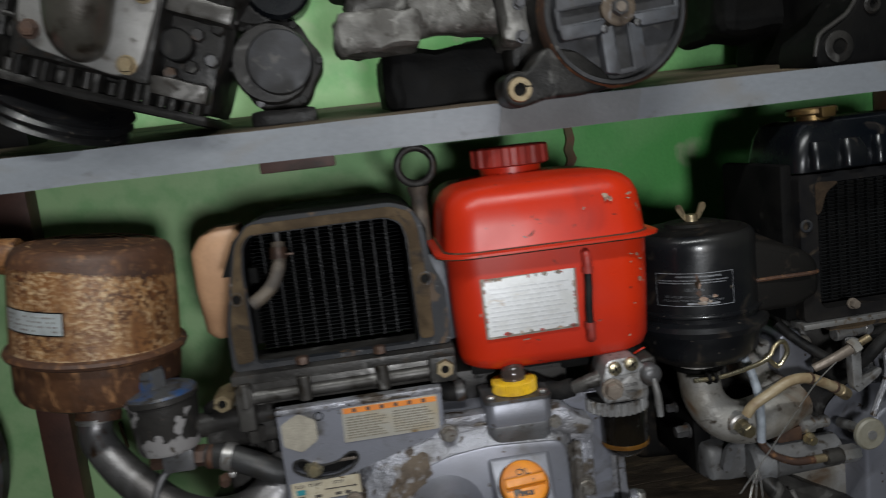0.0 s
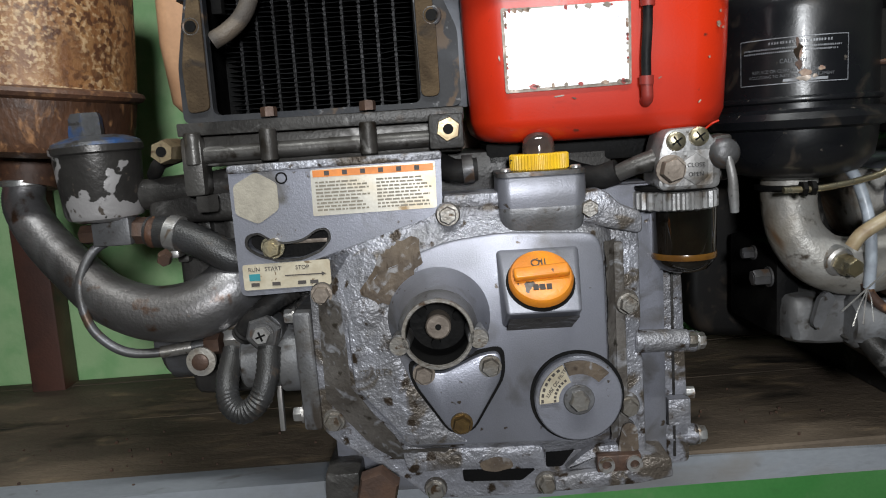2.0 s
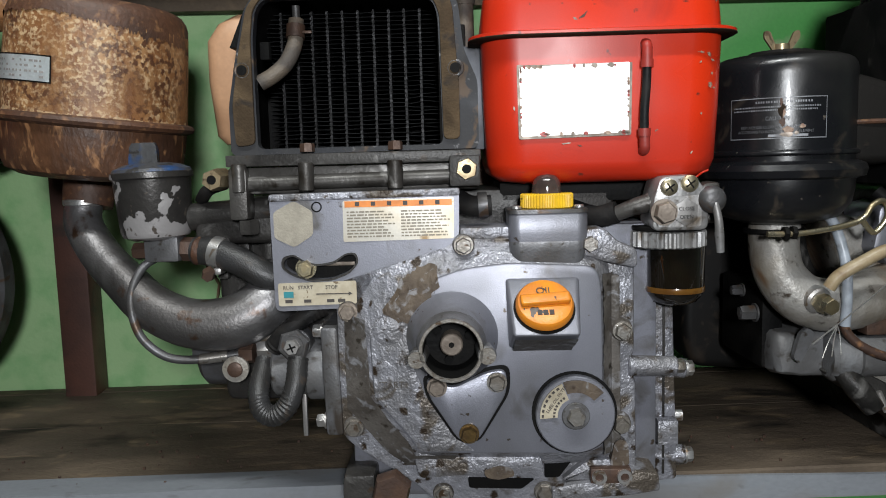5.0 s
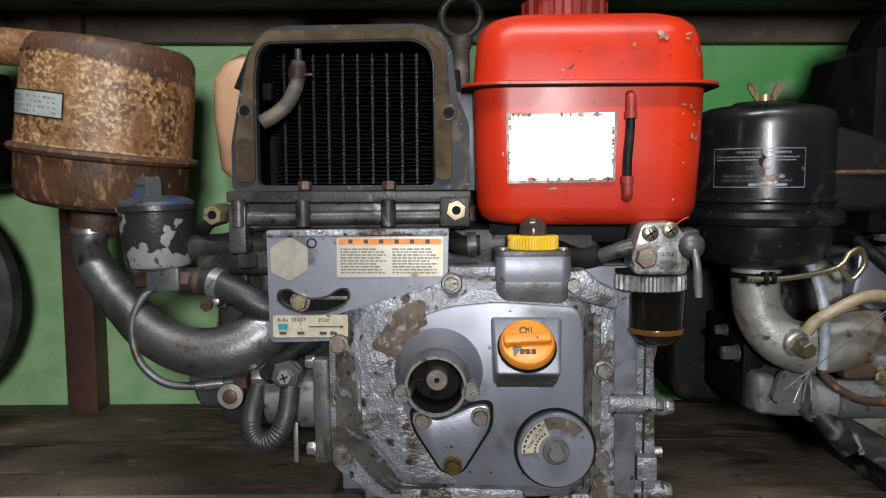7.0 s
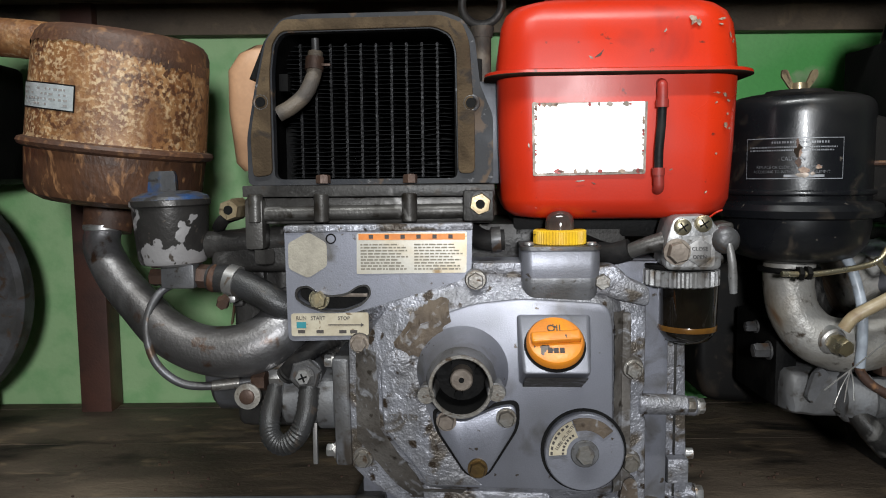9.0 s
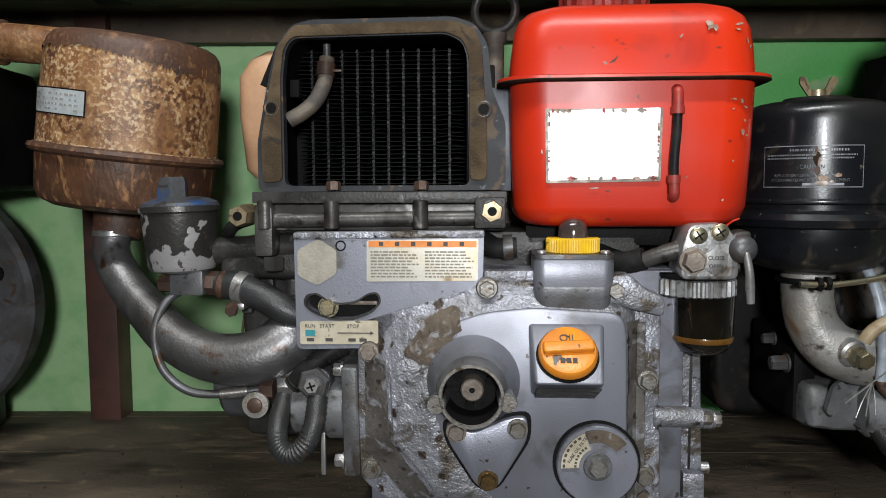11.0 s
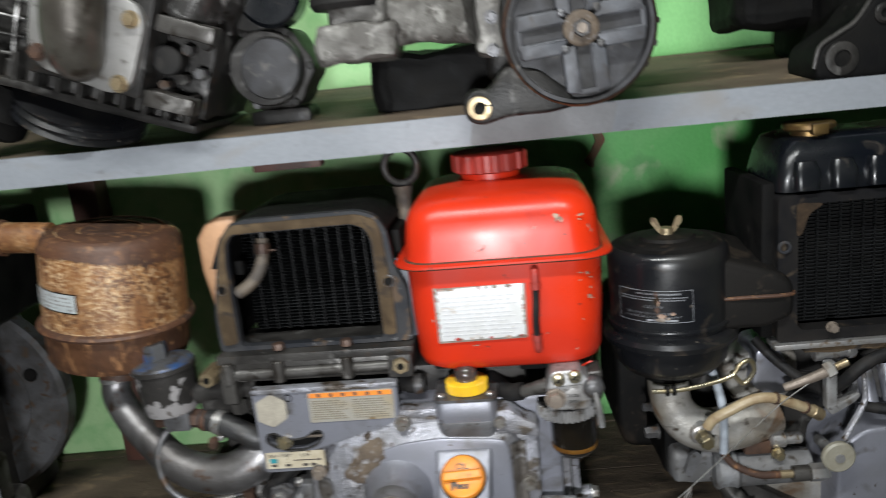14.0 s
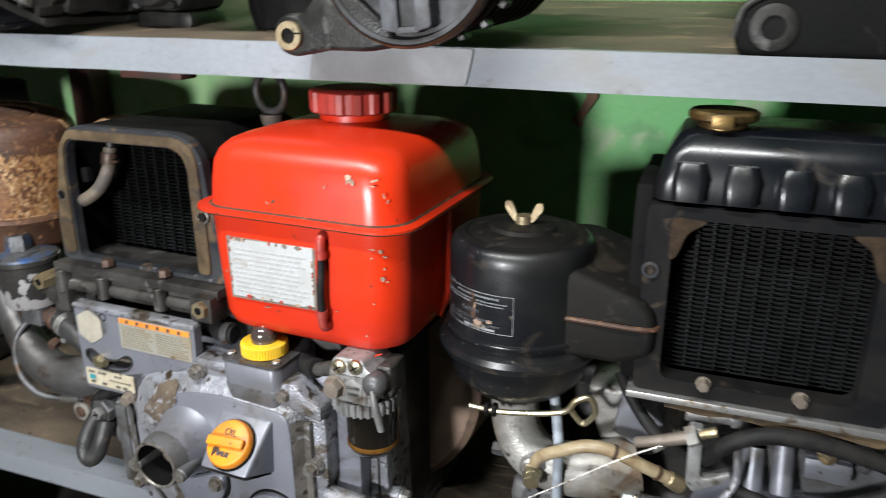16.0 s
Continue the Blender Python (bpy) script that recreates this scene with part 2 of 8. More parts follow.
def paler_west(m, x0, x1, pale, worn):
    """Paler green towards the west, its edge broken up."""
    n, link = m.node_tree.nodes, m.node_tree.links
    bsdf = n["Principled BSDF"]
    old = bsdf.inputs["Base Color"].links[0].from_socket
    tc = n.new("ShaderNodeTexCoord")
    sep = n.new("ShaderNodeSeparateXYZ")
    link.new(tc.outputs["Object"], sep.inputs[0])
    cloud, fine = n.new("ShaderNodeTexNoise"), n.new("ShaderNodeTexNoise")
    cloud.inputs["Scale"].default_value, cloud.inputs["Detail"].default_value = 6.0, 5.0
    fine.inputs["Scale"].default_value, fine.inputs["Detail"].default_value = 26.0, 6.0
    for t in (cloud, fine):
        link.new(tc.outputs["Object"], t.inputs["Vector"])
    add = n.new("ShaderNodeMath")
    add.operation = "MULTIPLY_ADD"
    link.new(cloud.outputs["Fac"], add.inputs[0])
    add.inputs[1].default_value = 0.35
    link.new(sep.outputs[0], add.inputs[2])
    r = n.new("ShaderNodeMapRange")
    r.inputs[1].default_value, r.inputs[2].default_value = x1 + 0.175, x0 + 0.175
    r.inputs[4].default_value = 0.85
    link.new(add.outputs[0], r.inputs[0])
    w = n.new("ShaderNodeMapRange")
    w.inputs[1].default_value, w.inputs[2].default_value = 0.45, 0.62
    link.new(fine.outputs["Fac"], w.inputs[0])
    coat, out = n.new("ShaderNodeMix"), n.new("ShaderNodeMix")
    coat.data_type = out.data_type = "RGBA"
    coat.inputs[6].default_value, coat.inputs[7].default_value = (*pale, 1), (*worn, 1)
    link.new(w.outputs[0], coat.inputs[0])
    link.new(r.outputs[0], out.inputs[0])
    link.new(old, out.inputs[6])
    link.new(coat.outputs[2], out.inputs[7])
    link.new(out.outputs[2], bsdf.inputs["Base Color"])


paler_west(WALL_GREEN, -0.18, 0.22, (0.40, 0.60, 0.31), (0.29, 0.52, 0.24))
STAIN = material("rust_brown_stain", (0.20, 0.10, 0.06), (0.15, 0.13, 0.07), 0.5, 60, 0.8)
BEAM = material("grey_painted_angle_iron", (0.2253, 0.2421, 0.2656), (0.1883, 0.2017, 0.2219), 0.5, 6, 0.62, 0.0, 0.2, 260, (0.19, 0.185, 0.18), 0.38, 16, lumps=1.5, lump_scale=70, stretch=(0.5, 1, 1), chip_soft=0.2, speck=(0.07, 0.06, 0.055), specks=0.36, speck_scale=60, speck_soft=0.2)
BEAM_DARK = material("shaded_primer_patch", (0.1761, 0.1815, 0.1896), (0.1412, 0.1446, 0.1479), 0.5, 14, 0.55, 0.0, 0.3, 260)
BROWN_POST = material("brown_primed_steel", (0.088, 0.036, 0.025), (0.060, 0.026, 0.019), 0.5, 14, 0.6, 0.0, 0.3, 300, (0.035, 0.022, 0.017), 0.34, 30, chip_soft=0.15)
BOARD = material("oily_dark_plank", (0.080, 0.062, 0.047), (0.135, 0.104, 0.075), 0.5, 10, 0.66, 0.0, 0.6, 300, (0.21, 0.155, 0.10), 0.37, 20, stretch=(0.7, 1.5, 1), lumps=2.2, lump_scale=60, chip_soft=0.12, swirl=0.7, speck=(0.020, 0.017, 0.014), specks=0.54, speck_scale=12, speck_soft=0.14, spec=0.2)
CONCRETE = material("oil_stained_concrete", (0.14, 0.135, 0.125), (0.08, 0.075, 0.07), 0.5, 3, 0.75, 0.0, 0.4, 160)
ROOM_PAINT = material("dim_room_paint", (0.20, 0.24, 0.20), (0.16, 0.19, 0.16), 0.5, 2, 0.8)
TUBE_GREY = material("pale_blue_grey_tube", (0.36, 0.40, 0.45), (0.25, 0.275, 0.31), 0.5, 40, 0.42, 0.0, 0.1, 500, (0.12, 0.10, 0.08), 0.25, 60, chip_soft=0.15)
PLASTIC_BLUE = material("pale_blue_plastic", (0.25, 0.33, 0.42), (0.20, 0.27, 0.36), 0.4, 10, 0.35)
SCUFF = material("bare_scuffed_metal", (0.24, 0.20, 0.165), (0.16, 0.13, 0.105), 0.5, 80, 0.5, 0.4, 0.4, 300)
CHIP = material("bare_paint_chip", (0.40, 0.30, 0.22), (0.20, 0.115, 0.08), 0.5, 220, 0.6, speck=(0.10, 0.045, 0.03), specks=0.5, speck_scale=420)
OILY = material("wet_oily_casting", (0.012, 0.0115, 0.011), (0.030, 0.028, 0.026), 0.5, 26, 0.44, 0.15, 0.35, 400, (0.085, 0.082, 0.078), 0.34, 40, lumps=0.6, lump_scale=200, chip_soft=0.12, speck=(0.040, 0.026, 0.017), specks=0.32, speck_scale=60, spec=0.22)
OILY_ALU = material("oil_streaked_aluminium", (0.10, 0.098, 0.095), (0.036, 0.033, 0.031), 0.5, 30, 0.36, 0.5, 0.35, 450, (0.46, 0.455, 0.445), 0.4, 46, lumps=0.6, lump_scale=180, chip_soft=0.14, speck=(0.020, 0.017, 0.014), specks=0.55, speck_scale=80, spec=0.4)
CRUSTED = material("corroded_aluminium", (0.185, 0.178, 0.165), (0.095, 0.089, 0.081), 0.5, 40, 0.6, 0.25, 0.6, 420, (0.33, 0.32, 0.30), 0.36, 50, lumps=0.6, lump_scale=160, chip_soft=0.16, speck=(0.034, 0.028, 0.022), specks=0.5, speck_scale=80)
DISC_GREY = material("blue_grey_clutch_plate", (0.085, 0.089, 0.10), (0.055, 0.055, 0.06), 0.5, 40, 0.55, 0.2, 0.25, 420, (0.045, 0.038, 0.033), 0.28, 60, lumps=0.8, lump_scale=200, chip_soft=0.12, speck=(0.18, 0.17, 0.165), specks=0.12, speck_scale=120)
DUSTY_BLACK = material("dusty_black_paint", (0.003712, 0.003584, 0.003584), (0.00768, 0.006528, 0.005632), 0.5, 12, 0.62, 0.0, 0.15, 400, (0.034, 0.025, 0.018), 0.26, 26, chip_soft=0.18, speck=(0.032, 0.024, 0.018), specks=0.42, speck_scale=70, speck_soft=0.16, spec=0.2)
BOLT_PALE = material("passivated_bolt", (0.36, 0.29, 0.18), (0.24, 0.18, 0.105), 0.5, 80, 0.42, 0.7, 0.2, 500, (0.11, 0.075, 0.048), 0.3, 120, chip_soft=0.1)
EXHAUST = material("oiled_exhaust_iron", (0.105, 0.097, 0.082), (0.042, 0.036, 0.029), 0.5, 14, 0.40, 0.45, 0.2, 420, (0.20, 0.185, 0.16), 0.2, 30, lumps=0.4, lump_scale=160, chip_soft=0.25, speck=(0.030, 0.024, 0.018), specks=0.55, speck_scale=60)
CAP_BLACK = material("greasy_black_cap", (0.013, 0.013, 0.0135), (0.024, 0.023, 0.022), 0.5, 20, 0.6, 0.1, 0.15, 400, (0.055, 0.050, 0.045), 0.24, 40, chip_soft=0.25, spec=0.15)
CASE_BLACK = material("black_casting_and_recess", (0.0022, 0.0022, 0.0024), (0.005, 0.0047, 0.0044), 0.5, 26, 0.75, 0.0, 0.3, 350, (0.022, 0.020, 0.018), 0.14, 50, lumps=1.0, lump_scale=160, chip_soft=0.12, spec=0.12)
CAP_BRASS = material("tarnished_brass_cap", (0.24, 0.155, 0.055), (0.10, 0.062, 0.028), 0.5, 50, 0.4, 0.8, 0.2, 500, (0.05, 0.034, 0.018), 0.34, 60, chip_soft=0.2)
# Darker copy of the clutch plate with recess shade in it; also one cap.
DISC_DARK = material("dark_clutch_plate", (0.045, 0.045, 0.049), (0.027, 0.026, 0.026), 0.5, 40, 0.6, 0.15, 0.25, 420, (0.085, 0.08, 0.076), 0.3, 60, chip_soft=0.12, spec=0.35)
DIRT = material("caked_brown_dirt", (0.045, 0.030, 0.019), (0.025, 0.018, 0.013), 0.5, 60, 0.95, 0.0, 0.6, 400, spec=0.1)
# Darker grey for greasy parts, the neck's lower half and the shaded flank.
BOSS_GREY = material("darkened_grey_paint", (0.15, 0.152, 0.162), (0.078, 0.075, 0.073), 0.5, 26, 0.44, 0.35, 0.2, 500, (0.050, 0.041, 0.034), 0.40, 34, lumps=0.8, lump_scale=120, chip_soft=0.12, speck=(0.04, 0.032, 0.025), specks=0.44, speck_scale=160)
WORN = material("oil_browned_bare_iron", (0.115, 0.088, 0.064), (0.070, 0.053, 0.040), 0.5, 60, 0.6, 0.0, 0.5, 300, (0.215, 0.208, 0.21), 0.38, 110, lumps=1.4, lump_scale=150, chip_soft=0.12, spec=0.25, speck=(0.05, 0.036, 0.026), specks=0.42, speck_scale=150, speck_soft=0.12)
# Shared by slopes, rim, bolt rings, lettering and the painted boss shade.
DARK_FILM = material("dark_brown_film", (0.062, 0.054, 0.047), (0.105, 0.095, 0.086), 0.5, 40, 0.5, 0.0, 0.4, 420, (0.20, 0.20, 0.212), 0.44, 90, lumps=1.6, lump_scale=160, chip_soft=0.14, spec=0.28, speck=(0.028, 0.023, 0.018), specks=0.42, speck_scale=110, speck_soft=0.08)
BOLT_DULL = material("greasy_zinc_bolt", (0.30, 0.285, 0.265), (0.17, 0.15, 0.125), 0.5, 90, 0.4, 0.7, 0.25, 500, (0.085, 0.055, 0.034), 0.36, 110, chip_soft=0.1)
FLANGE_ALU = material("machined_flange", (0.29, 0.285, 0.275), (0.21, 0.203, 0.193), 0.5, 26, 0.5, 0.4, 0.2, 450, (0.09, 0.078, 0.066), 0.32, 36, chip_soft=0.14, speck=(0.055, 0.046, 0.038), specks=0.34, speck_scale=110)
DUST_TAN = material("dusty_tan_paint", (0.27, 0.185, 0.135), (0.17, 0.112, 0.08), 0.5, 14, 0.6, 0.0, 0.2, 400, (0.07, 0.05, 0.04), 0.3, 30, chip_soft=0.15)
SHEET_GREY = material("blue_grey_sheet_paint", (0.085, 0.092, 0.112), (0.055, 0.057, 0.066), 0.5, 24, 0.5, 0.1, 0.1, 400, (0.025, 0.022, 0.020), 0.3, 50, chip_soft=0.1)
PUMP_GREY = material("dull_grey_casting", (0.20, 0.205, 0.215), (0.13, 0.128, 0.128), 0.5, 24, 0.5, 0.3, 0.3, 420, (0.055, 0.047, 0.040), 0.36, 40, lumps=1.2, lump_scale=130, chip_soft=0.1, speck=(0.036, 0.028, 0.021), specks=0.42, speck_scale=90)


def rusted_sheet(name):
    """Orange rust on sheet metal: pale scale in fine crumbs that gather in clouds, dark burnt patches, runs down the side."""
    m = bpy.data.materials.new(name)
    m.use_nodes = True
    n, link = m.node_tree.nodes, m.node_tree.links
    bsdf = n["Principled BSDF"]
    tc = n.new("ShaderNodeTexCoord")

    def grains(scale, detail, stretch=(1, 1, 1), distort=0.0):
        mp = n.new("ShaderNodeMapping")
        mp.inputs["Scale"].default_value = stretch
        link.new(tc.outputs["Object"], mp.inputs[0])
        t = n.new("ShaderNodeTexNoise")
        t.inputs["Scale"].default_value, t.inputs["Detail"].default_value, t.inputs["Distortion"].default_value = scale, detail, distort
        link.new(mp.outputs[0], t.inputs["Vector"])
        return t.outputs["Fac"]

    def span(src, lo, hi):
        r = n.new("ShaderNodeMapRange")
        r.inputs[1].default_value, r.inputs[2].default_value = lo, hi
        link.new(src, r.inputs[0])
        return r.outputs[0]

    def mult(a, b):
        x = n.new("ShaderNodeMath")
        x.operation = "MULTIPLY"
        link.new(a, x.inputs[0])
        link.new(b, x.inputs[1])
        return x.outputs[0]

    def over(fac, a, b):
        x = n.new("ShaderNodeMix")
        x.data_type = "RGBA"
        link.new(fac, x.inputs[0])
        for sock, val in ((x.inputs[6], a), (x.inputs[7], b)):
            if isinstance(val, tuple):
                sock.default_value = (*val, 1)
            else:
                link.new(val, sock)
        return x.outputs[2]

    fine = grains(300, 6.0)
    mid = grains(120, 6.0, (1, 1, 0.38), 0.2)
    cloud = grains(19, 5.0, (1, 1, 0.26), 0.4)
    col = over(span(grains(13, 4.0), 0.35, 0.65), (0.225, 0.098, 0.034), (0.125, 0.050, 0.019))
    col = over(mult(span(mid, 0.38, 0.70), span(cloud, 0.36, 0.60)), col, (0.37, 0.205, 0.085))
    col = over(mult(span(fine, 0.49, 0.60), span(cloud, 0.44, 0.66)), col, (0.60, 0.44, 0.26))
    col = over(mult(span(grains(190, 6.0), 0.49, 0.58), span(grains(24, 4.0), 0.34, 0.58)), col, (0.078, 0.031, 0.014))
    link.new(col, bsdf.inputs["Base Color"])
    bsdf.inputs["Roughness"].default_value = 0.5
    bsdf.inputs["Specular IOR Level"].default_value = 0.5
    b = n.new("ShaderNodeBump")
    b.inputs["Strength"].default_value, b.inputs["Distance"].default_value = 0.6, 0.0012
    link.new(fine, b.inputs["Height"])
    link.new(b.outputs[0], bsdf.inputs["Normal"])
    return m


RUST = rusted_sheet("rusty_muffler")

# ---------------------------------------------------------------- mesh helpers
def box(bm, x0, x1, y0, y1, z0, z1, bev=0.0, seg=2):
    b = bmesh.new()
    bmesh.ops.create_cube(b, size=1.0)
    for v in b.verts:
        v.co = Vector((x0 + (v.co.x + 0.5) * (x1 - x0), y0 + (v.co.y + 0.5) * (y1 - y0), z0 + (v.co.z + 0.5) * (z1 - z0)))
    if bev:
        bmesh.ops.bevel(b, geom=list(b.edges), offset=bev, segments=seg, affect="EDGES", profile=0.6)
    return merge(bm, b)


def merge(bm, b, m=None):
    if m is not None:
        bmesh.ops.transform(b, matrix=m, verts=list(b.verts))
    me = bpy.data.meshes.new("tmp")
    b.to_mesh(me)
    b.free()
    bm.from_mesh(me)
    bpy.data.meshes.remove(me)
    return bm


def rounded(poly, r, seg=4):
    """A polygon with each corner rounded by about r."""
    out = []
    k = len(poly)
    for i in range(k):
        p, a, b = Vector(poly[i]), Vector(poly[i - 1]), Vector(poly[(i + 1) % k])
        da, db = a - p, b - p
        ra, rb = min(r, da.length * 0.45), min(r, db.length * 0.45)
        s, e = p + da.normalized() * ra, p + db.normalized() * rb
        for j in range(seg + 1):
            t = j / seg
            out.append(tuple(s * (1 - t) ** 2 + p * 2 * t * (1 - t) + e * t * t))
    return out


def prism(bm, poly, y0, y1, holes=(), bev=0.0, seg=2):
    """Outline in x and z, from the front y0 back to y1, with openings right through."""
    b = bmesh.new()
    loops = []
    for ring in (poly, *holes):
        vs = [b.verts.new((x, y0, z)) for x, z in ring]
        loops.append([b.edges.new((vs[i], vs[(i + 1) % len(vs)])) for i in range(len(vs))])
    if holes:
        bmesh.ops.triangle_fill(b, use_beauty=True, edges=[e for l in loops for e in l])
    else:
        b.faces.new([e.verts[0] for e in loops[0]])
    ret = bmesh.ops.extrude_face_region(b, geom=list(b.faces))
    for v in ret["geom"]:
        if isinstance(v, bmesh.types.BMVert):
            v.co.y = y1
    bmesh.ops.recalc_face_normals(b, faces=list(b.faces))
    if bev:
        rim = [e for e in b.edges if len(e.link_faces) == 2 and all(abs(v.co.y - y0) < 1e-7 for v in e.verts)
               and any(abs(f.normal.y) < 0.5 for f in e.link_faces)]
        bmesh.ops.bevel(b, geom=rim, offset=bev, segments=seg, affect="EDGES", profile=0.5)
    return merge(bm, b)


def frustum(bm, front, back, y0, y1, bev=0.0, seg=3):
    """Two outlines with the same number of corners, joined: front at y0, back at y1."""
    b = bmesh.new()
    f = [b.verts.new((x, y0, z)) for x, z in front]
    k = [b.verts.new((x, y1, z)) for x, z in back]
    b.faces.new(f)
    b.faces.new(k[::-1])
    for i in range(len(f)):
        j = (i + 1) % len(f)
        b.faces.new((f[j], f[i], k[i], k[j]))
    bmesh.ops.recalc_face_normals(b, faces=list(b.faces))
    if bev:
        rim = [e for e in b.edges if all(abs(v.co.y - y0) < 1e-7 for v in e.verts)]
        bmesh.ops.bevel(b, geom=rim, offset=bev, segments=seg, affect="EDGES", profile=0.5)
    return merge(bm, b)


def aim(p, d):
    return Matrix.Translation(p) @ Vector(d).to_track_quat("Z", "Y").to_matrix().to_4x4()


def lathe(bm, p, d, profile, n=32, closed=True):
    """Rings of (radius, height) round the axis d from p."""
    b = bmesh.new()
    rings = []
    for r, h in profile:
        rings.append([b.verts.new((r * math.cos(2 * math.pi * i / n), r * math.sin(2 * math.pi * i / n), h)) for i in range(n)])
    for a, c in zip(rings, rings[1:]):
        for i in range(n):
            j = (i + 1) % n
            b.faces.new((a[i], a[j], c[j], c[i]))
    if closed:
        b.faces.new(rings[0][::-1])
        b.faces.new(rings[-1])
    bmesh.ops.recalc_face_normals(b, faces=list(b.faces))
    return merge(bm, b, aim(p, d))


def cyl(bm, p0, p1, r0, r1=None, n=24, bev=0.0):
    p0, p1 = Vector(p0), Vector(p1)
    r1 = r0 if r1 is None else r1
    h = (p1 - p0).length
    prof = [(r0, 0), (r1, h)]
    if bev:
        prof = [(r0 - bev, 0), (r0, bev), (r1, h - bev), (r1 - bev, h)]
    return lathe(bm, p0, p1 - p0, prof, n)


def curve_points(pts, per=8):
    """Catmull-Rom through the points."""
    P = [Vector(p) for p in pts]
    P = [P[0] * 2 - P[1], *P, P[-1] * 2 - P[-2]]
    out = []
    for i in range(1, len(P) - 2):
        a, b, c, d = P[i - 1:i + 3]
        for j in range(per):
            t = j / per
            out.append(0.5 * (2 * b + (c - a) * t + (2 * a - 5 * b + 4 * c - d) * t * t + (3 * b - a - 3 * c + d) * t ** 3))
    out.append(P[-2])
    return out


def tube(bm, pts, r, n=12, per=8, ribs=0.0):
    """A round hose or pipe along the points; r one radius or one for each point; ribs: depth of the rings on it."""
    c = curve_points(pts, per)
    m = len(c)
    rs = [r] * m if isinstance(r, (int, float)) else [r[min(int(i / per), len(r) - 1)] * (1 - (i / per) % 1) + r[min(int(i / per) + 1, len(r) - 1)] * ((i / per) % 1) for i in range(m)]
    b = bmesh.new()
    rings = []
    up = None
    for i, p in enumerate(c):
        d = (c[min(i + 1, m - 1)] - c[max(i - 1, 0)]).normalized()
        if up is None:
            up = d.orthogonal().normalized()
        up = (up - d * up.dot(d)).normalized()
        side = d.cross(up)
        rr = rs[i] - (ribs if i % 2 else 0)
        rings.append([b.verts.new(p + (up * math.cos(2 * math.pi * k / n) + side * math.sin(2 * math.pi * k / n)) * rr) for k in range(n)])
    for a, e in zip(rings, rings[1:]):
        for k in range(n):
            j = (k + 1) % n
            b.faces.new((a[k], a[j], e[j], e[k]))
    b.faces.new(rings[0][::-1])
    b.faces.new(rings[-1])
    bmesh.ops.recalc_face_normals(b, faces=list(b.faces))
    return merge(bm, b)


def hexagon(bm, p, d, r, h, turn=0.0, cham=True, n=6):
    """A bolt head or nut: six sides, its upper edge rounded off."""
    b = bmesh.new()
    prof = [(r, 0), (r, h * 0.8), (r * 0.88, h)] if cham else [(r, 0), (r, h)]
    rings = [[b.verts.new((q * math.cos(turn + 2 * math.pi * i / n), q * math.sin(turn + 2 * math.pi * i / n), z)) for i in range(n)] for q, z in prof]
    for a, c in zip(rings, rings[1:]):
        for i in range(n):
            b.faces.new((a[i], a[(i + 1) % n], c[(i + 1) % n], c[i]))
    b.faces.new(rings[0][::-1])
    b.faces.new(rings[-1])
    return merge(bm, b, aim(p, d))


def knurl(bm, p, d, r, depth, h, count, n=4):
    """A ribbed ring or cap: one closed wall whose radius rises and falls round it."""
    k = count * n
    prof = [(0.94, 0.0), (1.0, h * 0.08), (1.0, h * 0.92), (0.94, h)]
    b = bmesh.new()
    rings = []
    for f, z in prof:
        ring = []
        for i in range(k):
            rr = r * f - (depth if (i % n) >= n // 2 else 0.0)
            a = 2 * math.pi * i / k
            ring.append(b.verts.new((rr * math.cos(a), rr * math.sin(a), z)))
        rings.append(ring)
    for a, c in zip(rings, rings[1:]):
        for i in range(k):
            b.faces.new((a[i], a[(i + 1) % k], c[(i + 1) % k], c[i]))
    b.faces.new(rings[0][::-1])
    b.faces.new(rings[-1])
    return merge(bm, b, aim(p, d))


def ring_rect(hx, hy, r, seg=6):
    out = []
    for cx, cy, a0 in ((hx - r, hy - r, 0), (-hx + r, hy - r, 90), (-hx + r, -hy + r, 180), (hx - r, -hy + r, 270)):
        for i in range(seg + 1):
            a = radians(a0 + 90 * i / seg)
            out.append((cx + r * math.cos(a), cy + r * math.sin(a)))
    return out


def loft(bm, rows, m=None, seg=6):
    """Rounded rectangles (z, half x, half y, corner, shift x, shift y) joined from below upwards."""
    b = bmesh.new()
    rings = [[b.verts.new((x + sx, y + sy, z)) for x, y in ring_rect(hx, hy, r, seg)] for z, hx, hy, r, sx, sy in rows]
    k = len(rings[0])
    for a, c in zip(rings, rings[1:]):
        for i in range(k):
            b.faces.new((a[i], a[(i + 1) % k], c[(i + 1) % k], c[i]))
    b.faces.new(rings[0][::-1])
    b.faces.new(rings[-1])
    return merge(bm, b, m)


def strip_tube(bm, x, w, y0, y1, z0, count, pitch):
    """A flat radiator tube, its front edge stepped where the fins cross it."""
    rows = []
    for j in range(count):
        z = z0 + pitch * j
        for h, k, d in ((0.0, 1.0, 0.0), (pitch * 0.66, 1.0, 0.0), (pitch * 0.68, 0.7, 0.0016), (pitch * 0.98, 0.7, 0.0016)):
            rows.append([bm.verts.new(p) for p in ((x - w * k, y0 + d, z + h), (x + w * k, y0 + d, z + h), (x + w * k, y1, z + h), (x - w * k, y1, z + h))])
    for a, c in zip(rows, rows[1:]):
        for i in range(4):
            bm.faces.new((a[i], a[(i + 1) % 4], c[(i + 1) % 4], c[i]))
    bm.faces.new(rows[0][::-1])
    bm.faces.new(rows[-1])
    return bm


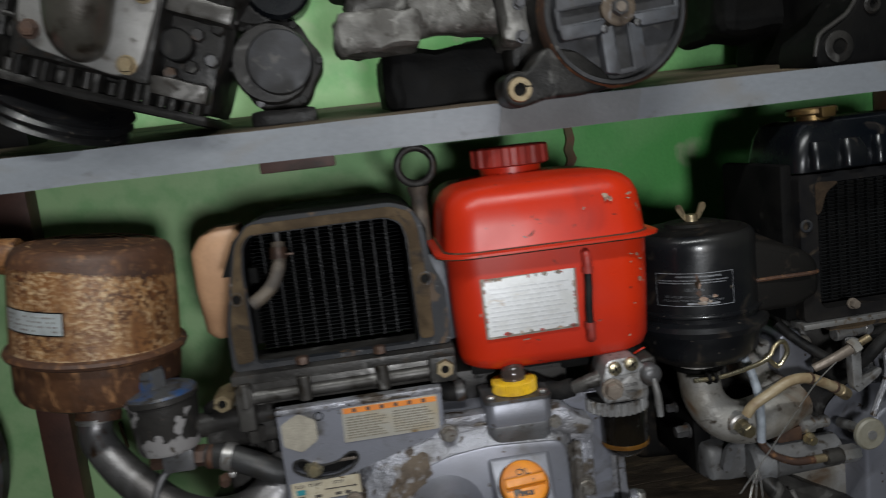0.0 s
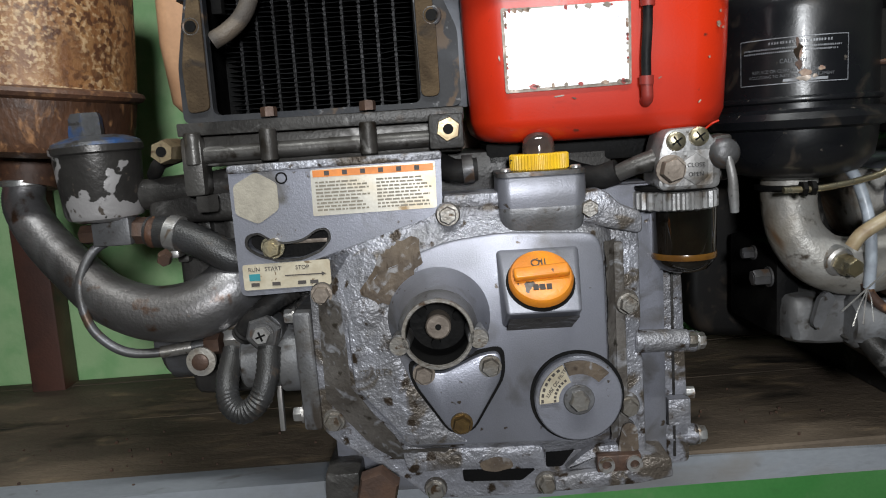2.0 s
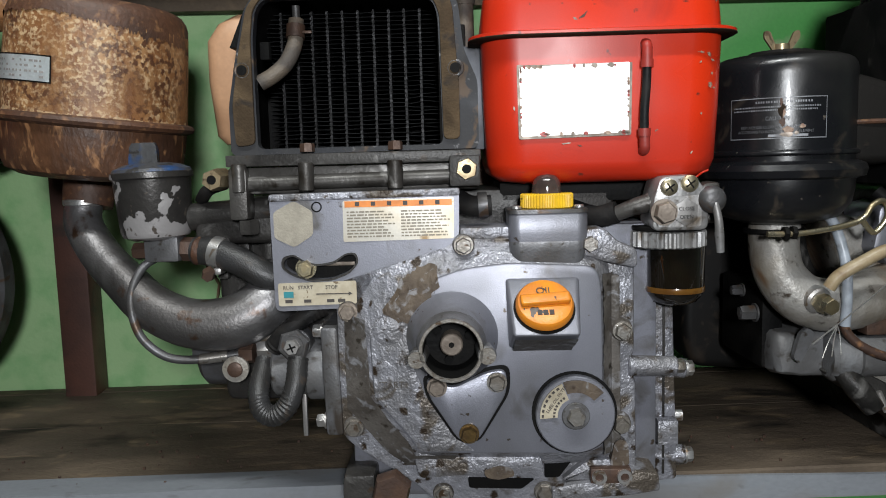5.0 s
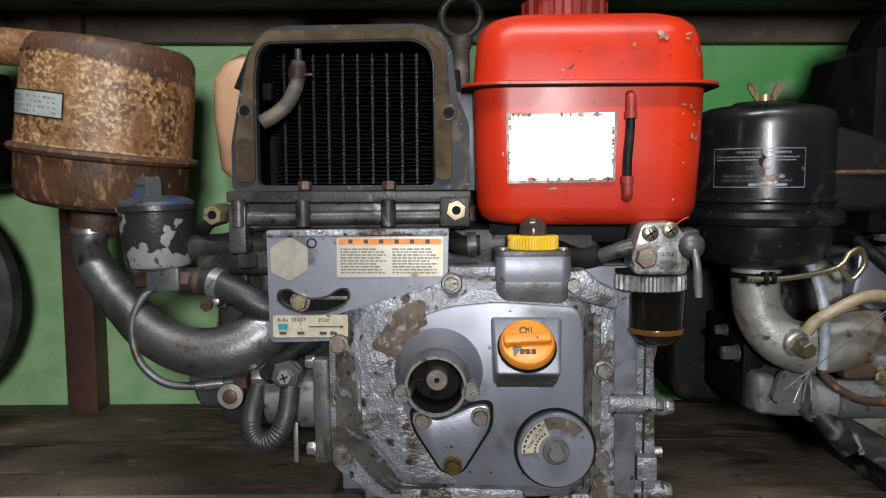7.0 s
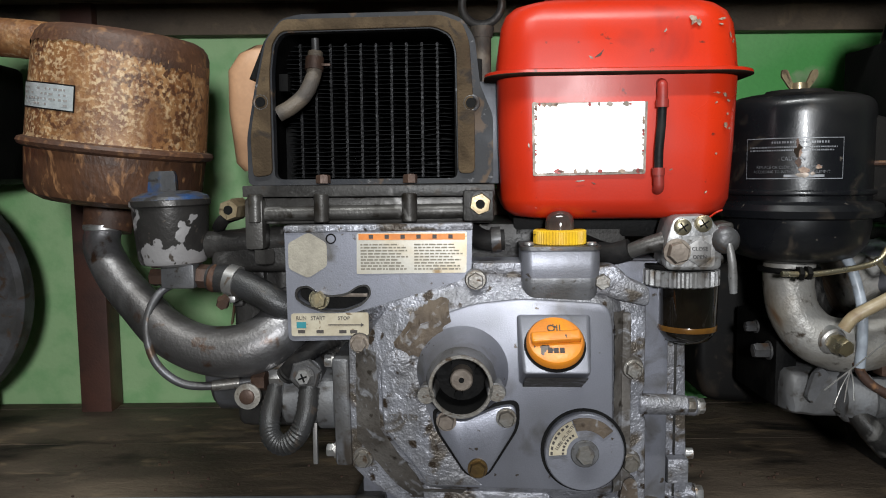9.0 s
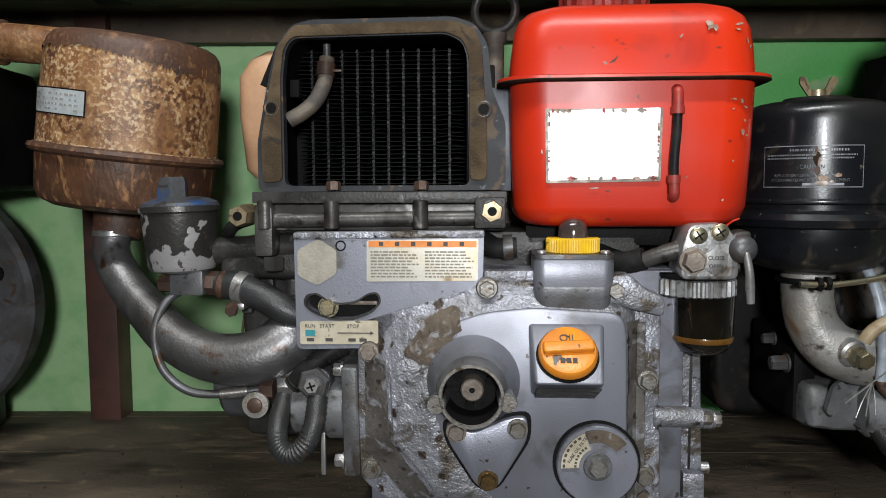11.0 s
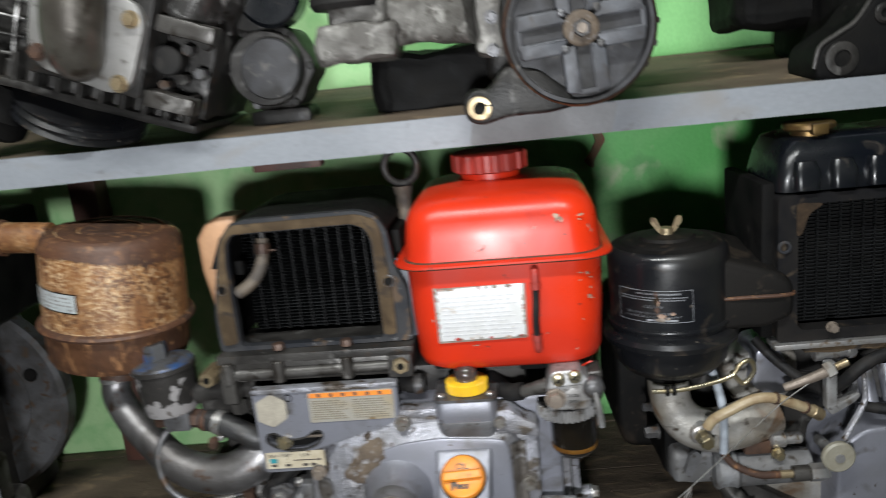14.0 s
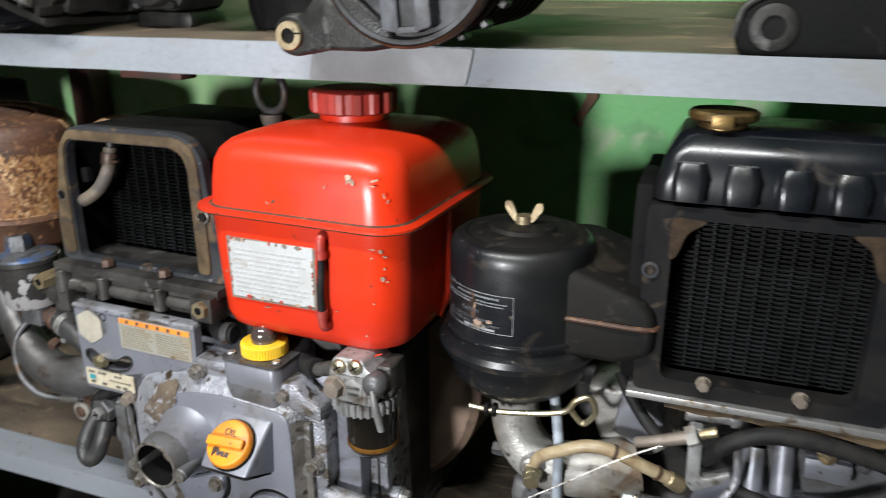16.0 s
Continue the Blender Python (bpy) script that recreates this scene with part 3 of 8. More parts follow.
def torus(bm, p, d, R, r, n=28, k=10):
    b = bmesh.new()
    g = [[b.verts.new(((R + r * math.cos(2 * math.pi * j / k)) * math.cos(2 * math.pi * i / n), (R + r * math.cos(2 * math.pi * j / k)) * math.sin(2 * math.pi * i / n), r * math.sin(2 * math.pi * j / k))) for j in range(k)] for i in range(n)]
    for i in range(n):
        for j in range(k):
            b.faces.new((g[i][j], g[(i + 1) % n][j], g[(i + 1) % n][(j + 1) % k], g[i][(j + 1) % k]))
    return merge(bm, b, aim(p, d))


def part(name, bm, mat, parent=None, label="", sharp=38):
    """Links a bmesh as one mesh object under a thing or a part."""
    me = bpy.data.meshes.new(name)
    bm.to_mesh(me)
    bm.free()
    me.materials.append(mat)
    me.polygons.foreach_set("use_smooth", [True] * len(me.polygons))
    me.set_sharp_from_angle(angle=radians(sharp))
    ob = new(name, me)
    if parent is not None:
        ob.parent = parent
    if label:
        ob["label"] = label
    return ob


def B():
    return bmesh.new()


def thing(name, m, label, category, group=""):
    ob = new(name)
    ob.matrix_world = m
    return tagged(ob, label, category, group)


def lumpy(bm, amp=0.003, scale=35.0, cuts=5, seed=0.0):
    """An uneven cast surface: cuts the faces finer and shifts them by noise."""
    bmesh.ops.subdivide_edges(bm, edges=[e for e in bm.edges if e.calc_length() > 0.008], cuts=cuts, use_grid_fill=True)
    for v in bm.verts:
        q = v.co * scale + Vector((seed, 2.3 * seed, 0.7))
        v.co += Vector((noise.noise(q), noise.noise(q + Vector((7, 1, 3))), noise.noise(q + Vector((2, 9, 5))))) * amp
    return bm


def lettering(words, size, parent, mat, m, name="lettering", depth=0.0004):
    """Words in the built-in font as a thin mesh."""
    cu = bpy.data.curves.new(name, "FONT")
    cu.body, cu.size, cu.extrude, cu.resolution_u = words, size, depth, 3
    cu.align_x = "CENTER"
    tmp = new("tmp_text", cu)
    dg = bpy.context.evaluated_depsgraph_get()
    me = bpy.data.meshes.new_from_object(tmp.evaluated_get(dg))
    bpy.data.objects.remove(tmp)
    bpy.data.curves.remove(cu)
    me.name = name
    me.materials.clear()
    me.materials.append(mat)
    ob = new(name, me)
    ob.parent = parent
    ob.matrix_basis = m
    return ob


def bars(parent, mat, x0, x1, z0, z1, rows, y, seed, bar=0.55, name="small_print"):
    """Rows of small bars for print that cannot be read, on a plane that faces the front."""
    rnd = random.Random(seed)
    bm = B()
    step = (z1 - z0) / rows
    for i in range(rows):
        z = z0 + i * step
        x = x0
        end = x1 - rnd.random() * (x1 - x0) * 0.25
        while x < end:
            w = step * (0.6 + 1.6 * rnd.random())
            box(bm, x, min(x + w, end), y - 0.0002, y + 0.0002, z, z + step * bar)
            x += w + step * 0.35
    return part(name, bm, mat, parent)


def bolt(parent, p, d=(0, -1, 0), r=0.0075, h=0.006, mat=None, washer=True, name="bolt", turn=0.3, label=""):
    bm = B()
    p, d = Vector(p), Vector(d)
    if washer:
        cyl(bm, p, p + d * 0.0018, r * 1.2, n=18)
    hexagon(bm, p + d * 0.0016, d, r, h, turn)
    cyl(bm, p + d * (h + 0.0012), p + d * (h + 0.002), r * 0.55, n=12)
    return part(name, bm, mat or STEEL, parent, label)


# ---------------------------------------------------------------- the room
SHELF_Z, UPPER_Z, WALL_Y = 0.82, 1.354, 0.372


def setting(name, bm, mat, label, category=""):
    return tagged(part(name, bm, mat), label, category or name.split("_")[0], kind="structure")


def rough_wall():
    b = B()
    bmesh.ops.create_grid(b, x_segments=130, y_segments=70, size=0.5)
    for v in b.verts:
        x, z = v.co.x * 4.4, 1.35 + v.co.y * 2.7
        v.co = Vector((x, WALL_Y + 0.004 * noise.noise(Vector((x * 5, z * 5, 3))) + 0.0015 * noise.noise(Vector((x * 22, z * 22, 8))), z))
    for f in b.faces:
        f.normal_flip()
    return b


setting("wall_north", rough_wall(), WALL_GREEN, "green painted uneven plaster wall behind the shelves", "wall")
setting("wall_north_core", box(B(), -2.2, 2.2, WALL_Y + 0.012, WALL_Y + 0.15, 0, 2.7), ROOM_PAINT, "masonry behind the green plaster", "wall")
setting("wall_west", box(B(), -2.35, -2.2, -3.2, WALL_Y + 0.15, 0, 2.7), ROOM_PAINT, "plain dim painted workshop wall", "wall")
setting("wall_east", box(B(), 2.2, 2.35, -3.2, WALL_Y + 0.15, 0, 2.7), ROOM_PAINT, "plain dim painted workshop wall", "wall")
setting("wall_south", box(B(), -2.35, 2.35, -3.35, -3.2, 0, 2.7), ROOM_PAINT, "plain dim painted workshop wall", "wall")
setting("floor", box(B(), -2.35, 2.35, -3.35, WALL_Y + 0.15, -0.1, 0), CONCRETE, "oil stained bare concrete workshop floor", "floor")
setting("ceiling", box(B(), -2.35, 2.35, -3.35, WALL_Y + 0.15, 2.7, 2.8), ROOM_PAINT, "plain dim workshop ceiling", "ceiling")


def stain_on_wall(name, pts, width, mat, label):
    """A thin run of dirt on the plaster, along points in x and z."""
    rnd = random.Random(5)
    bm = B()
    left, right = [], []
    for x, z in pts:
        w = width * (0.5 + rnd.random())
        left.append((x - w, z)), right.append((x + w, z))
    prism(bm, rounded(left + right[::-1], width * 0.6, 3), WALL_Y - 0.0075, WALL_Y + 0.004)
    return tagged(part(name, bm, mat), label, "stain", kind="structure")


stain_on_wall("wall_stain", [(0.272, 1.322), (0.276, 1.30), (0.271, 1.285), (0.276, 1.27), (0.268, 1.255), (0.258, 1.240), (0.262, 1.23)], 0.005, STAIN, "rust brown run of dirt on the green plaster")
for k, pts in enumerate((((-0.335, 0.93), (-0.33, 0.96), (-0.345, 0.985), (-0.35, 1.0)), ((-0.45, 0.90), (-0.435, 0.93), (-0.44, 0.97)))):
    stain_on_wall("wall_crack", list(pts), 0.0011, STAIN, "hairline crack in the green plaster")


# ---------------------------------------------------------------- shelving
def angle_bar(bm, x0, x1, y, z, drop, depth, t=0.004, dip=0.0):
    """Angle iron along x: a leg down in front at y and a leg back under the boards; dip: how much its top is worn down to the east."""
    b = B()
    n = 60
    rows = []
    for i in range(n + 1):
        x = x0 + (x1 - x0) * i / n
        w = 0.0012 * noise.noise(Vector((x * 9, z * 7, 1)))
        e = 0.0010 * noise.noise(Vector((x * 40, z * 7, 5)))
        s = dip * min(1.0, max(0.0, x / 0.4))
        rows.append([b.verts.new(p) for p in ((x, y + w, z + e - s), (x, y + w, z - drop - e), (x, y + w + t, z - drop - e), (x, y + t + w, z - t - s), (x, y + depth, z - t - s), (x, y + depth, z - s))])
    k = 6
    for a, c in zip(rows, rows[1:]):
        for i in range(k):
            b.faces.new((a[i], c[i], c[(i + 1) % k], a[(i + 1) % k]))
    b.faces.new(rows[0]), b.faces.new(rows[-1][::-1])
    bmesh.ops.recalc_face_normals(b, faces=list(b.faces))
    return merge(bm, b)


def plank(bm, x0, x1, y0, y1, z0, z1, seed, rise=0.0):
    b = B()
    n = 44
    rows = []
    for i in range(n + 1):
        x = x0 + (x1 - x0) * i / n
        s = 0.0016 * noise.noise(Vector((x * 6, seed, 0)))
        e0, e1 = (0.0014 * noise.noise(Vector((x * 18, seed, q))) for q in (3, 9))
        rows.append([b.verts.new(p) for p in ((x, y0 + e0, z1 + s - 0.002), (x, y0 + e0 + 0.002, z1 + s), (x, y1 + e1 - 0.002, z1 + s), (x, y1 + e1, z1 + s - 0.002), (x, y1 + e1, z0), (x, y0 + e0, z0))])
    for a, c in zip(rows, rows[1:]):
        for i in range(6):
            b.faces.new((a[i], a[(i + 1) % 6], c[(i + 1) % 6], c[i]))
    for v in b.verts:
        v.co.z += rise * v.co.y
    b.faces.new(rows[0][::-1]), b.faces.new(rows[-1])
    bmesh.ops.recalc_face_normals(b, faces=list(b.faces))
    return merge(bm, b)


rack = thing("shelving_rack", pose(0, 0, 0), "grey painted angle iron rack with oily plank shelves", "shelf")
for name, z, drop, label in (("lower_shelf", SHELF_Z, 0.030, "dark oily plank shelf"), ("upper_shelf", UPPER_Z, 0.032, "dark dusty plank shelf"), ("bottom_shelf", 0.30, 0.03, "dark plank shelf near the floor"), ("top_shelf", 1.95, 0.03, "dark plank shelf overhead")):
    lip = part(name, angle_bar(B(), -1.6, 1.6, 0.0, z, drop, 0.04, dip=0.009 if name == "lower_shelf" else 0.0), BEAM, rack, "grey painted angle iron lip")
    for i, (y0, y1) in enumerate(((0.0045, 0.198), (0.1985, 0.341))):
        part("plank", plank(B(), -1.6, 1.6, y0, y1, z - 0.022, z - 0.001 - 0.0008 * i, i * 3.1 + z, 0.095 if name == "upper_shelf" else 0.0), BOARD, lip, label)
    part("ledger", box(B(), -1.6, 1.6, 0.342, 0.366, z - 0.03, z + (0.031 if name == "upper_shelf" else -0.0015), 0.002), BOARD, lip, "dark wooden strip along the wall")
for x, w in ((0.083, 0.15), (0.70, 0.22)):
    part("patch", prism(B(), rounded([(x, UPPER_Z - 0.0315), (x + 0.006, UPPER_Z - 0.001), (x + w + 0.004, UPPER_Z - 0.001), (x + w - 0.003, UPPER_Z - 0.0315)], 0.004, 3), -0.0022, 0.001), BEAM_DARK, rack, "darker primer patch")
for x in (-0.545, 1.25):
    bm = B()
    box(bm, x, x + 0.032, -0.008, -0.004, 0, 2.2, 0.0012)
    box(bm, x, x + 0.004, -0.004, 0.022, 0, 2.2, 0.0012)
    box(bm, x + 0.032, x + 0.055, -0.005, -0.0025, UPPER_Z - 0.05, UPPER_Z - 0.004, 0.001)
    part("upright", bm, BEAM, rack, "grey painted angle iron upright")
for x in (-0.534, 0.78):
    part("wall_upright", box(B(), x, x + 0.042, 0.326, 0.366, 0, 2.2, 0.003), BROWN_POST, rack, "brown primed steel upright at the wall")
part("cleat", box(B(), -0.158, -0.082, 0.030, 0.056, 1.311, 1.3340, 0.002), BROWN_POST, rack, "brown steel cleat under the shelf")
for x, y, s in ((-0.33, 0.05, 3), (-0.41, 0.12, 5), (-0.27, 0.09, 2), (0.22, 0.10, 4), (0.27, 0.05, 3)):
    rnd = random.Random(s)
    bm = B()
    for i in range(9):
        px, py, q = x + rnd.gauss(0, 0.05), min(max(y + rnd.gauss(0, 0.03), 0.01), 0.3), 0.0005 + 0.0010 * rnd.random()
        box(bm, px, px + q * 2, py, py + q * 1.5, SHELF_Z - 0.003, SHELF_Z + q, q * 0.2, 1)
    tagged(part("grit", bm, RUST_NUT), "loose grit and metal crumbs on the oily shelf", "grit", kind="stuff")


# ---------------------------------------------------------------- the main engine
engine = thing("diesel_engine", pose(0, -0.09, SHELF_Z, 0, 0, -3), "grey single-cylinder diesel engine with red tank, standing on the plank shelf", "engine")

# crankcase and feet
bm = B()
box(bm, -0.112, 0.150, 0.034, 0.27, 0.010, 0.245, 0.006)
crankcase = part("crankcase", bm, GREY, engine, "grey painted iron crankcase")
# Dark top piece; the shade under the tank is put into its colour.
part("case_top", box(B(), -0.112, 0.118, 0.060, 0.25, 0.24, 0.275, 0.006), GREY_DARK, engine, "dark case top, the shade under the tank put into its colour")
for x0, x1 in ((-0.118, -0.080), (0.112, 0.150)):
    part("foot", box(B(), x0, x1, 0.094, 0.28, 0.0, 0.034, 0.004), GREY_ROUGH, engine, "grey cast mounting foot")
part("foot_plate", lumpy(box(B(), -0.117, -0.090, 0.002, 0.10, 0.018, 0.043, 0.004), 0.0012, 70, 3, 71), GREY_DARK, engine, "worn bare foot end")
rail = [(0.056, 0.0195), (0.056, 0.0290), (0.072, 0.0330), (0.088, 0.0345), (0.119, 0.0345), (0.121, 0.0440), (0.143, 0.0415), (0.1445, 0.0265), (0.118, 0.0225)]
part("foot_rail", prism(B(), rounded(rail, 0.0025, 3), 0.001, 0.10, bev=0.0015), GREY_ROUGH, engine, "grey cast foot rail")
bolt(engine, (-0.075, -0.001, 0.0345), r=0.0165, h=0.013, mat=RUST_NUT, washer=False, name="drain_plug", label="dark brown hexagonal drain plug")

# gear case cover
FLANGE = [(-0.118, 0.205), (-0.118, 0.074), (-0.106, 0.062), (-0.057, 0.030), (-0.040, 0.013), (0.057, 0.011), (0.092, 0.036), (0.128, 0.036),
          (0.127, 0.118), (0.121, 0.128), (0.126, 0.140), (0.126, 0.212), (0.122, 0.226), (0.094, 0.240), (-0.014, 0.240), (-0.016, 0.236)]
gear_case = part("gear_case", prism(B(), rounded(FLANGE, 0.006, 3), 0.014, 0.036, bev=0.0025), GREY_ROUGH, engine, "grey rough cast gear case cover")
FACE = [(-0.064, 0.196), (-0.090, 0.164), (-0.088, 0.109), (-0.058, 0.073), (-0.053, 0.062), (0.052, 0.060), (0.074, 0.060), (0.097, 0.062), (0.098, 0.126), (0.097, 0.200), (0.092, 0.214), (0.024, 0.218), (-0.014, 0.214), (-0.040, 0.205)]
BACK = [(-0.082, 0.214), (-0.112, 0.172), (-0.112, 0.098), (-0.080, 0.060), (-0.062, 0.048), (0.058, 0.044), (0.080, 0.046), (0.107, 0.050), (0.109, 0.126), (0.107, 0.205), (0.102, 0.226), (0.024, 0.231), (-0.018, 0.228), (-0.052, 0.222)]
part("raised_slope", frustum(B(), rounded(FACE, 0.010, 4), rounded(BACK, 0.010, 4), 0.0018, 0.0145), GREY_ROUGH, gear_case, "rough grey slope round the raised face")
slope_strip = B()
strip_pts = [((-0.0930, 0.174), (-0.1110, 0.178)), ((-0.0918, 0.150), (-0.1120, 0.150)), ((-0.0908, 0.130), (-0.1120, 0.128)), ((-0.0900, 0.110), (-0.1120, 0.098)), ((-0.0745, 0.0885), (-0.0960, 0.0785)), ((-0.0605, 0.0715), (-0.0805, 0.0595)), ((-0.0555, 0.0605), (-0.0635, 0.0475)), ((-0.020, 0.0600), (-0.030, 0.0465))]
rows_ = [[slope_strip.verts.new((f[0], -0.0006, f[1])), slope_strip.verts.new((k[0], 0.0124, k[1]))] for f, k in strip_pts]
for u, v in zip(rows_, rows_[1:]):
    slope_strip.faces.new((u[0], v[0], v[1], u[1]))
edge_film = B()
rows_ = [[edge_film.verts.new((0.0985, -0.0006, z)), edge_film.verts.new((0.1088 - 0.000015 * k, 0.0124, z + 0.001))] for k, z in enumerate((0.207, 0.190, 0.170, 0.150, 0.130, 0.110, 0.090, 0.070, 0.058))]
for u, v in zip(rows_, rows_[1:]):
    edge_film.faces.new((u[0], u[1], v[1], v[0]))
part("slope_film", lumpy(edge_film, 0.0013, 130, 3, 9), DARK_FILM, gear_case, "dark brown film on the slope")
part("slope_film", lumpy(slope_strip, 0.0006, 150, 4), DARK_FILM, gear_case, "dark brown film on the slope")
part("raised_face", prism(B(), rounded(FACE, 0.010, 4), 0.0, 0.004, bev=0.0018), GREY, gear_case, "smooth grey painted raised face")
part("rough_skin", prism(B(), rounded([(-0.089, 0.163), (-0.064, 0.195), (-0.040, 0.203), (-0.034, 0.196), (-0.052, 0.182), (-0.060, 0.160), (-0.056, 0.138), (-0.046, 0.112), (-0.024, 0.076), (-0.006, 0.0635), (-0.052, 0.0635), (-0.057, 0.074), (-0.087, 0.110)], 0.004, 3), -0.0005, 0.002, bev=0.0004), GREY_ROUGH, gear_case, "pitted rough part of the raised face")
part("lower_panel", prism(B(), rounded([(-0.055, 0.067), (-0.038, 0.0575), (0.048, 0.0560), (0.0505, 0.0440), (-0.053, 0.0385), (-0.057, 0.055)], 0.004, 3), 0.004, 0.016, bev=0.002), GREY_ROUGH, gear_case)
# Flat black pieces paint the shade of recesses that are not modelled.
part("shadow_pocket", prism(B(), rounded([(-0.013, 0.0355), (-0.012, 0.0265), (0.032, 0.0250), (0.043, 0.0335)], 0.002, 3), 0.0125, 0.016), CASE_BLACK, gear_case, "flat black piece for a shaded recess")
part("web", prism(B(), rounded([(0.064, 0.034), (0.078, 0.046), (0.088, 0.052), (0.106, 0.052), (0.106, 0.034)], 0.004, 3), 0.006, 0.016, bev=0.002), GREY_ROUGH, gear_case)
part("shadow_pocket", prism(B(), rounded([(0.051, 0.0530), (0.077, 0.0530), (0.063, 0.0345), (0.051, 0.0345)], 0.002, 3), 0.0125, 0.016), CASE_BLACK, gear_case, "flat black piece for a shaded recess")
part("worn_patch", prism(B(), rounded([(0.104, 0.047), (0.108, 0.066), (0.113, 0.070), (0.119, 0.066), (0.120, 0.047)], 0.003, 3), 0.0050, 0.016), WORN, gear_case, "paint worn to brown metal")
part("rim_strip", prism(B(), rounded([(0.106, 0.045), (0.114, 0.045), (0.113, 0.205), (0.106, 0.205)], 0.002, 2), 0.008, 0.018, bev=0.001), DARK_FILM, gear_case, "dark worn strip along the cover rim")
# bare worn patches in the paint
def case_skin(x, z):
    """Depth of the cover's front at x and z near its upper west corner: the raised face, then the slope."""
    edge = 0.164 + (x + 0.090) * 1.23 if x < -0.064 else 0.196 + (x + 0.064) * 0.372
    return 0.0013 + min((z - edge) / 0.018, 1.0) * 0.0127 if z > edge else 0.0


def worn_patch(outline, label="paint worn to brown metal"):
    b = B()
    ring = [b.verts.new((x, 0, z)) for x, z in rounded(outline, 0.002, 3)]
    f = b.faces.new(ring)
    bmesh.ops.triangulate(b, faces=[f])
    for _ in range(3):
        bmesh.ops.subdivide_edges(b, edges=[e for e in b.edges if e.calc_length() > 0.004], cuts=1)
        bmesh.ops.triangulate(b, faces=list(b.faces))
    for v in b.verts:
        v.co.y = case_skin(v.co.x, v.co.z) - 0.0011 + 0.0003 * noise.noise(v.co * 300)
    for f in b.faces:
        f.normal_update()
        if f.normal.y > 0:
            f.normal_flip()
    part("worn_patch", b, WORN, gear_case, label)


worn_patch([(-0.083, 0.196), (-0.074, 0.203), (-0.068, 0.209), (-0.060, 0.2105), (-0.055, 0.2166), (-0.046, 0.2150), (-0.040, 0.2185), (-0.033, 0.2165), (-0.036, 0.206), (-0.031, 0.200), (-0.039, 0.195), (-0.0385, 0.188), (-0.0455, 0.185), (-0.049, 0.176), (-0.055, 0.178), (-0.058, 0.170), (-0.064, 0.1735), (-0.068, 0.168), (-0.0715, 0.1765), (-0.078, 0.1785), (-0.0795, 0.186), (-0.086, 0.189)])
part("worn_patch", prism(B(), rounded([(0.0, 0.045), (0.012, 0.049), (0.024, 0.047), (0.026, 0.040), (0.012, 0.037), (0.002, 0.039)], 0.003, 3), 0.0032, 0.006), WORN, gear_case, "paint worn to brown metal")
part("blind_plug", prism(B(), [(-0.075 + 0.0115 * math.cos(a * 0.2618), 0.165 + 0.0115 * math.sin(a * 0.2618)) for a in range(24)], -0.0012, 0.004, bev=0.0006), GREY_ROUGH, gear_case)
for i in range(2):
    bm = B()
    lathe(bm, (0.0940 + 0.0205 * i, -0.0035 + 0.006, 0.0405), (0, -1, 0), [(0.0035, 0.0), (0.0035, 0.007), (0.006, 0.007), (0.006, 0.0)], 18, closed=False)
    part("threaded_hole", bm, STEEL, gear_case)
part("rust_lug", box(B(), 0.0875, 0.1200, -0.0015, 0.012, 0.0345, 0.0470, 0.001), RUST_NUT, gear_case, "rusty lug with two threaded holes")
# Raised letters in the dark film colour, their relief shade painted in.
lettering("START", 0.0074, gear_case, DARK_FILM, pose(-0.0735, -0.0007, 0.1180, 90, 0, 0), depth=0.0010)

# crank boss with a bore
boss = B()
C = Vector((-0.023, 0, 0.159))
lathe(boss, C, (0, -1, 0), [(0.0400, -0.004), (0.0365, 0.001), (0.0335, 0.006), (0.0310, 0.013), (0.0288, 0.022), (0.0272, 0.031)], 44, closed=False)
crank_boss = part("crank_boss", boss, GREY, engine, "grey painted starting-handle boss")
collar = B()
lathe(collar, C, (0, -1, 0), [(0.0273, 0.030), (0.0262, 0.036), (0.0250, 0.042), (0.0243, 0.0465), (0.0215, 0.0465)], 44, closed=False)
for sx, sz in ((-0.0262, -0.0065), (0.0268, -0.0045)):
    cyl(collar, C + Vector((sx, -0.0462, sz)), C + Vector((sx * 0.9, -0.018, sz)), 0.0072, 0.0066, 18, 0.0015)
part("boss_collar", lumpy(collar, 0.0005, 120, 1, 5), BOSS_GREY, crank_boss, "greasy collar with two ears")
part("bore_wall", lathe(B(), C, (0, -1, 0), [(0.0215, 0.0463), (0.0210, 0.044), (0.0202, 0.010)], 40, closed=False), CASE_BLACK, crank_boss, "black bore wall")
lip = B()
lathe(lip, C + Vector((0, -0.0462, 0)), (0, -1, 0), [(0.0244, 0), (0.0240, 0.0012), (0.0219, 0.0012), (0.0212, 0)], 44, closed=False)
for sx, sz in ((-0.0262, -0.0065), (0.0268, -0.0045)):
    cyl(lip, C + Vector((sx, -0.0462, sz)), C + Vector((sx, -0.0474, sz)), 0.0064, n=18)
part("boss_rim", lip, BOLT_DULL, crank_boss, "bright worn rim")
part("bore_floor", lathe(B(), C + Vector((0, -0.011, 0)), (0, -1, 0), [(0.021, 0), (0.021, 0.001)], 32), BLACKISH, crank_boss)
bm = B()
cyl(bm, C + Vector((0, -0.011, 0)), C + Vector((0, -0.028, 0)), 0.0088, n=24, bev=0.001)
shaft = part("crank_shaft", bm, SCUFF, crank_boss, "brown worn crank dog end")
part("centre_hole", cyl(B(), C + Vector((0, -0.0275, 0)), C + Vector((0, -0.0284, 0)), 0.0022, n=12), BLACKISH, shaft)
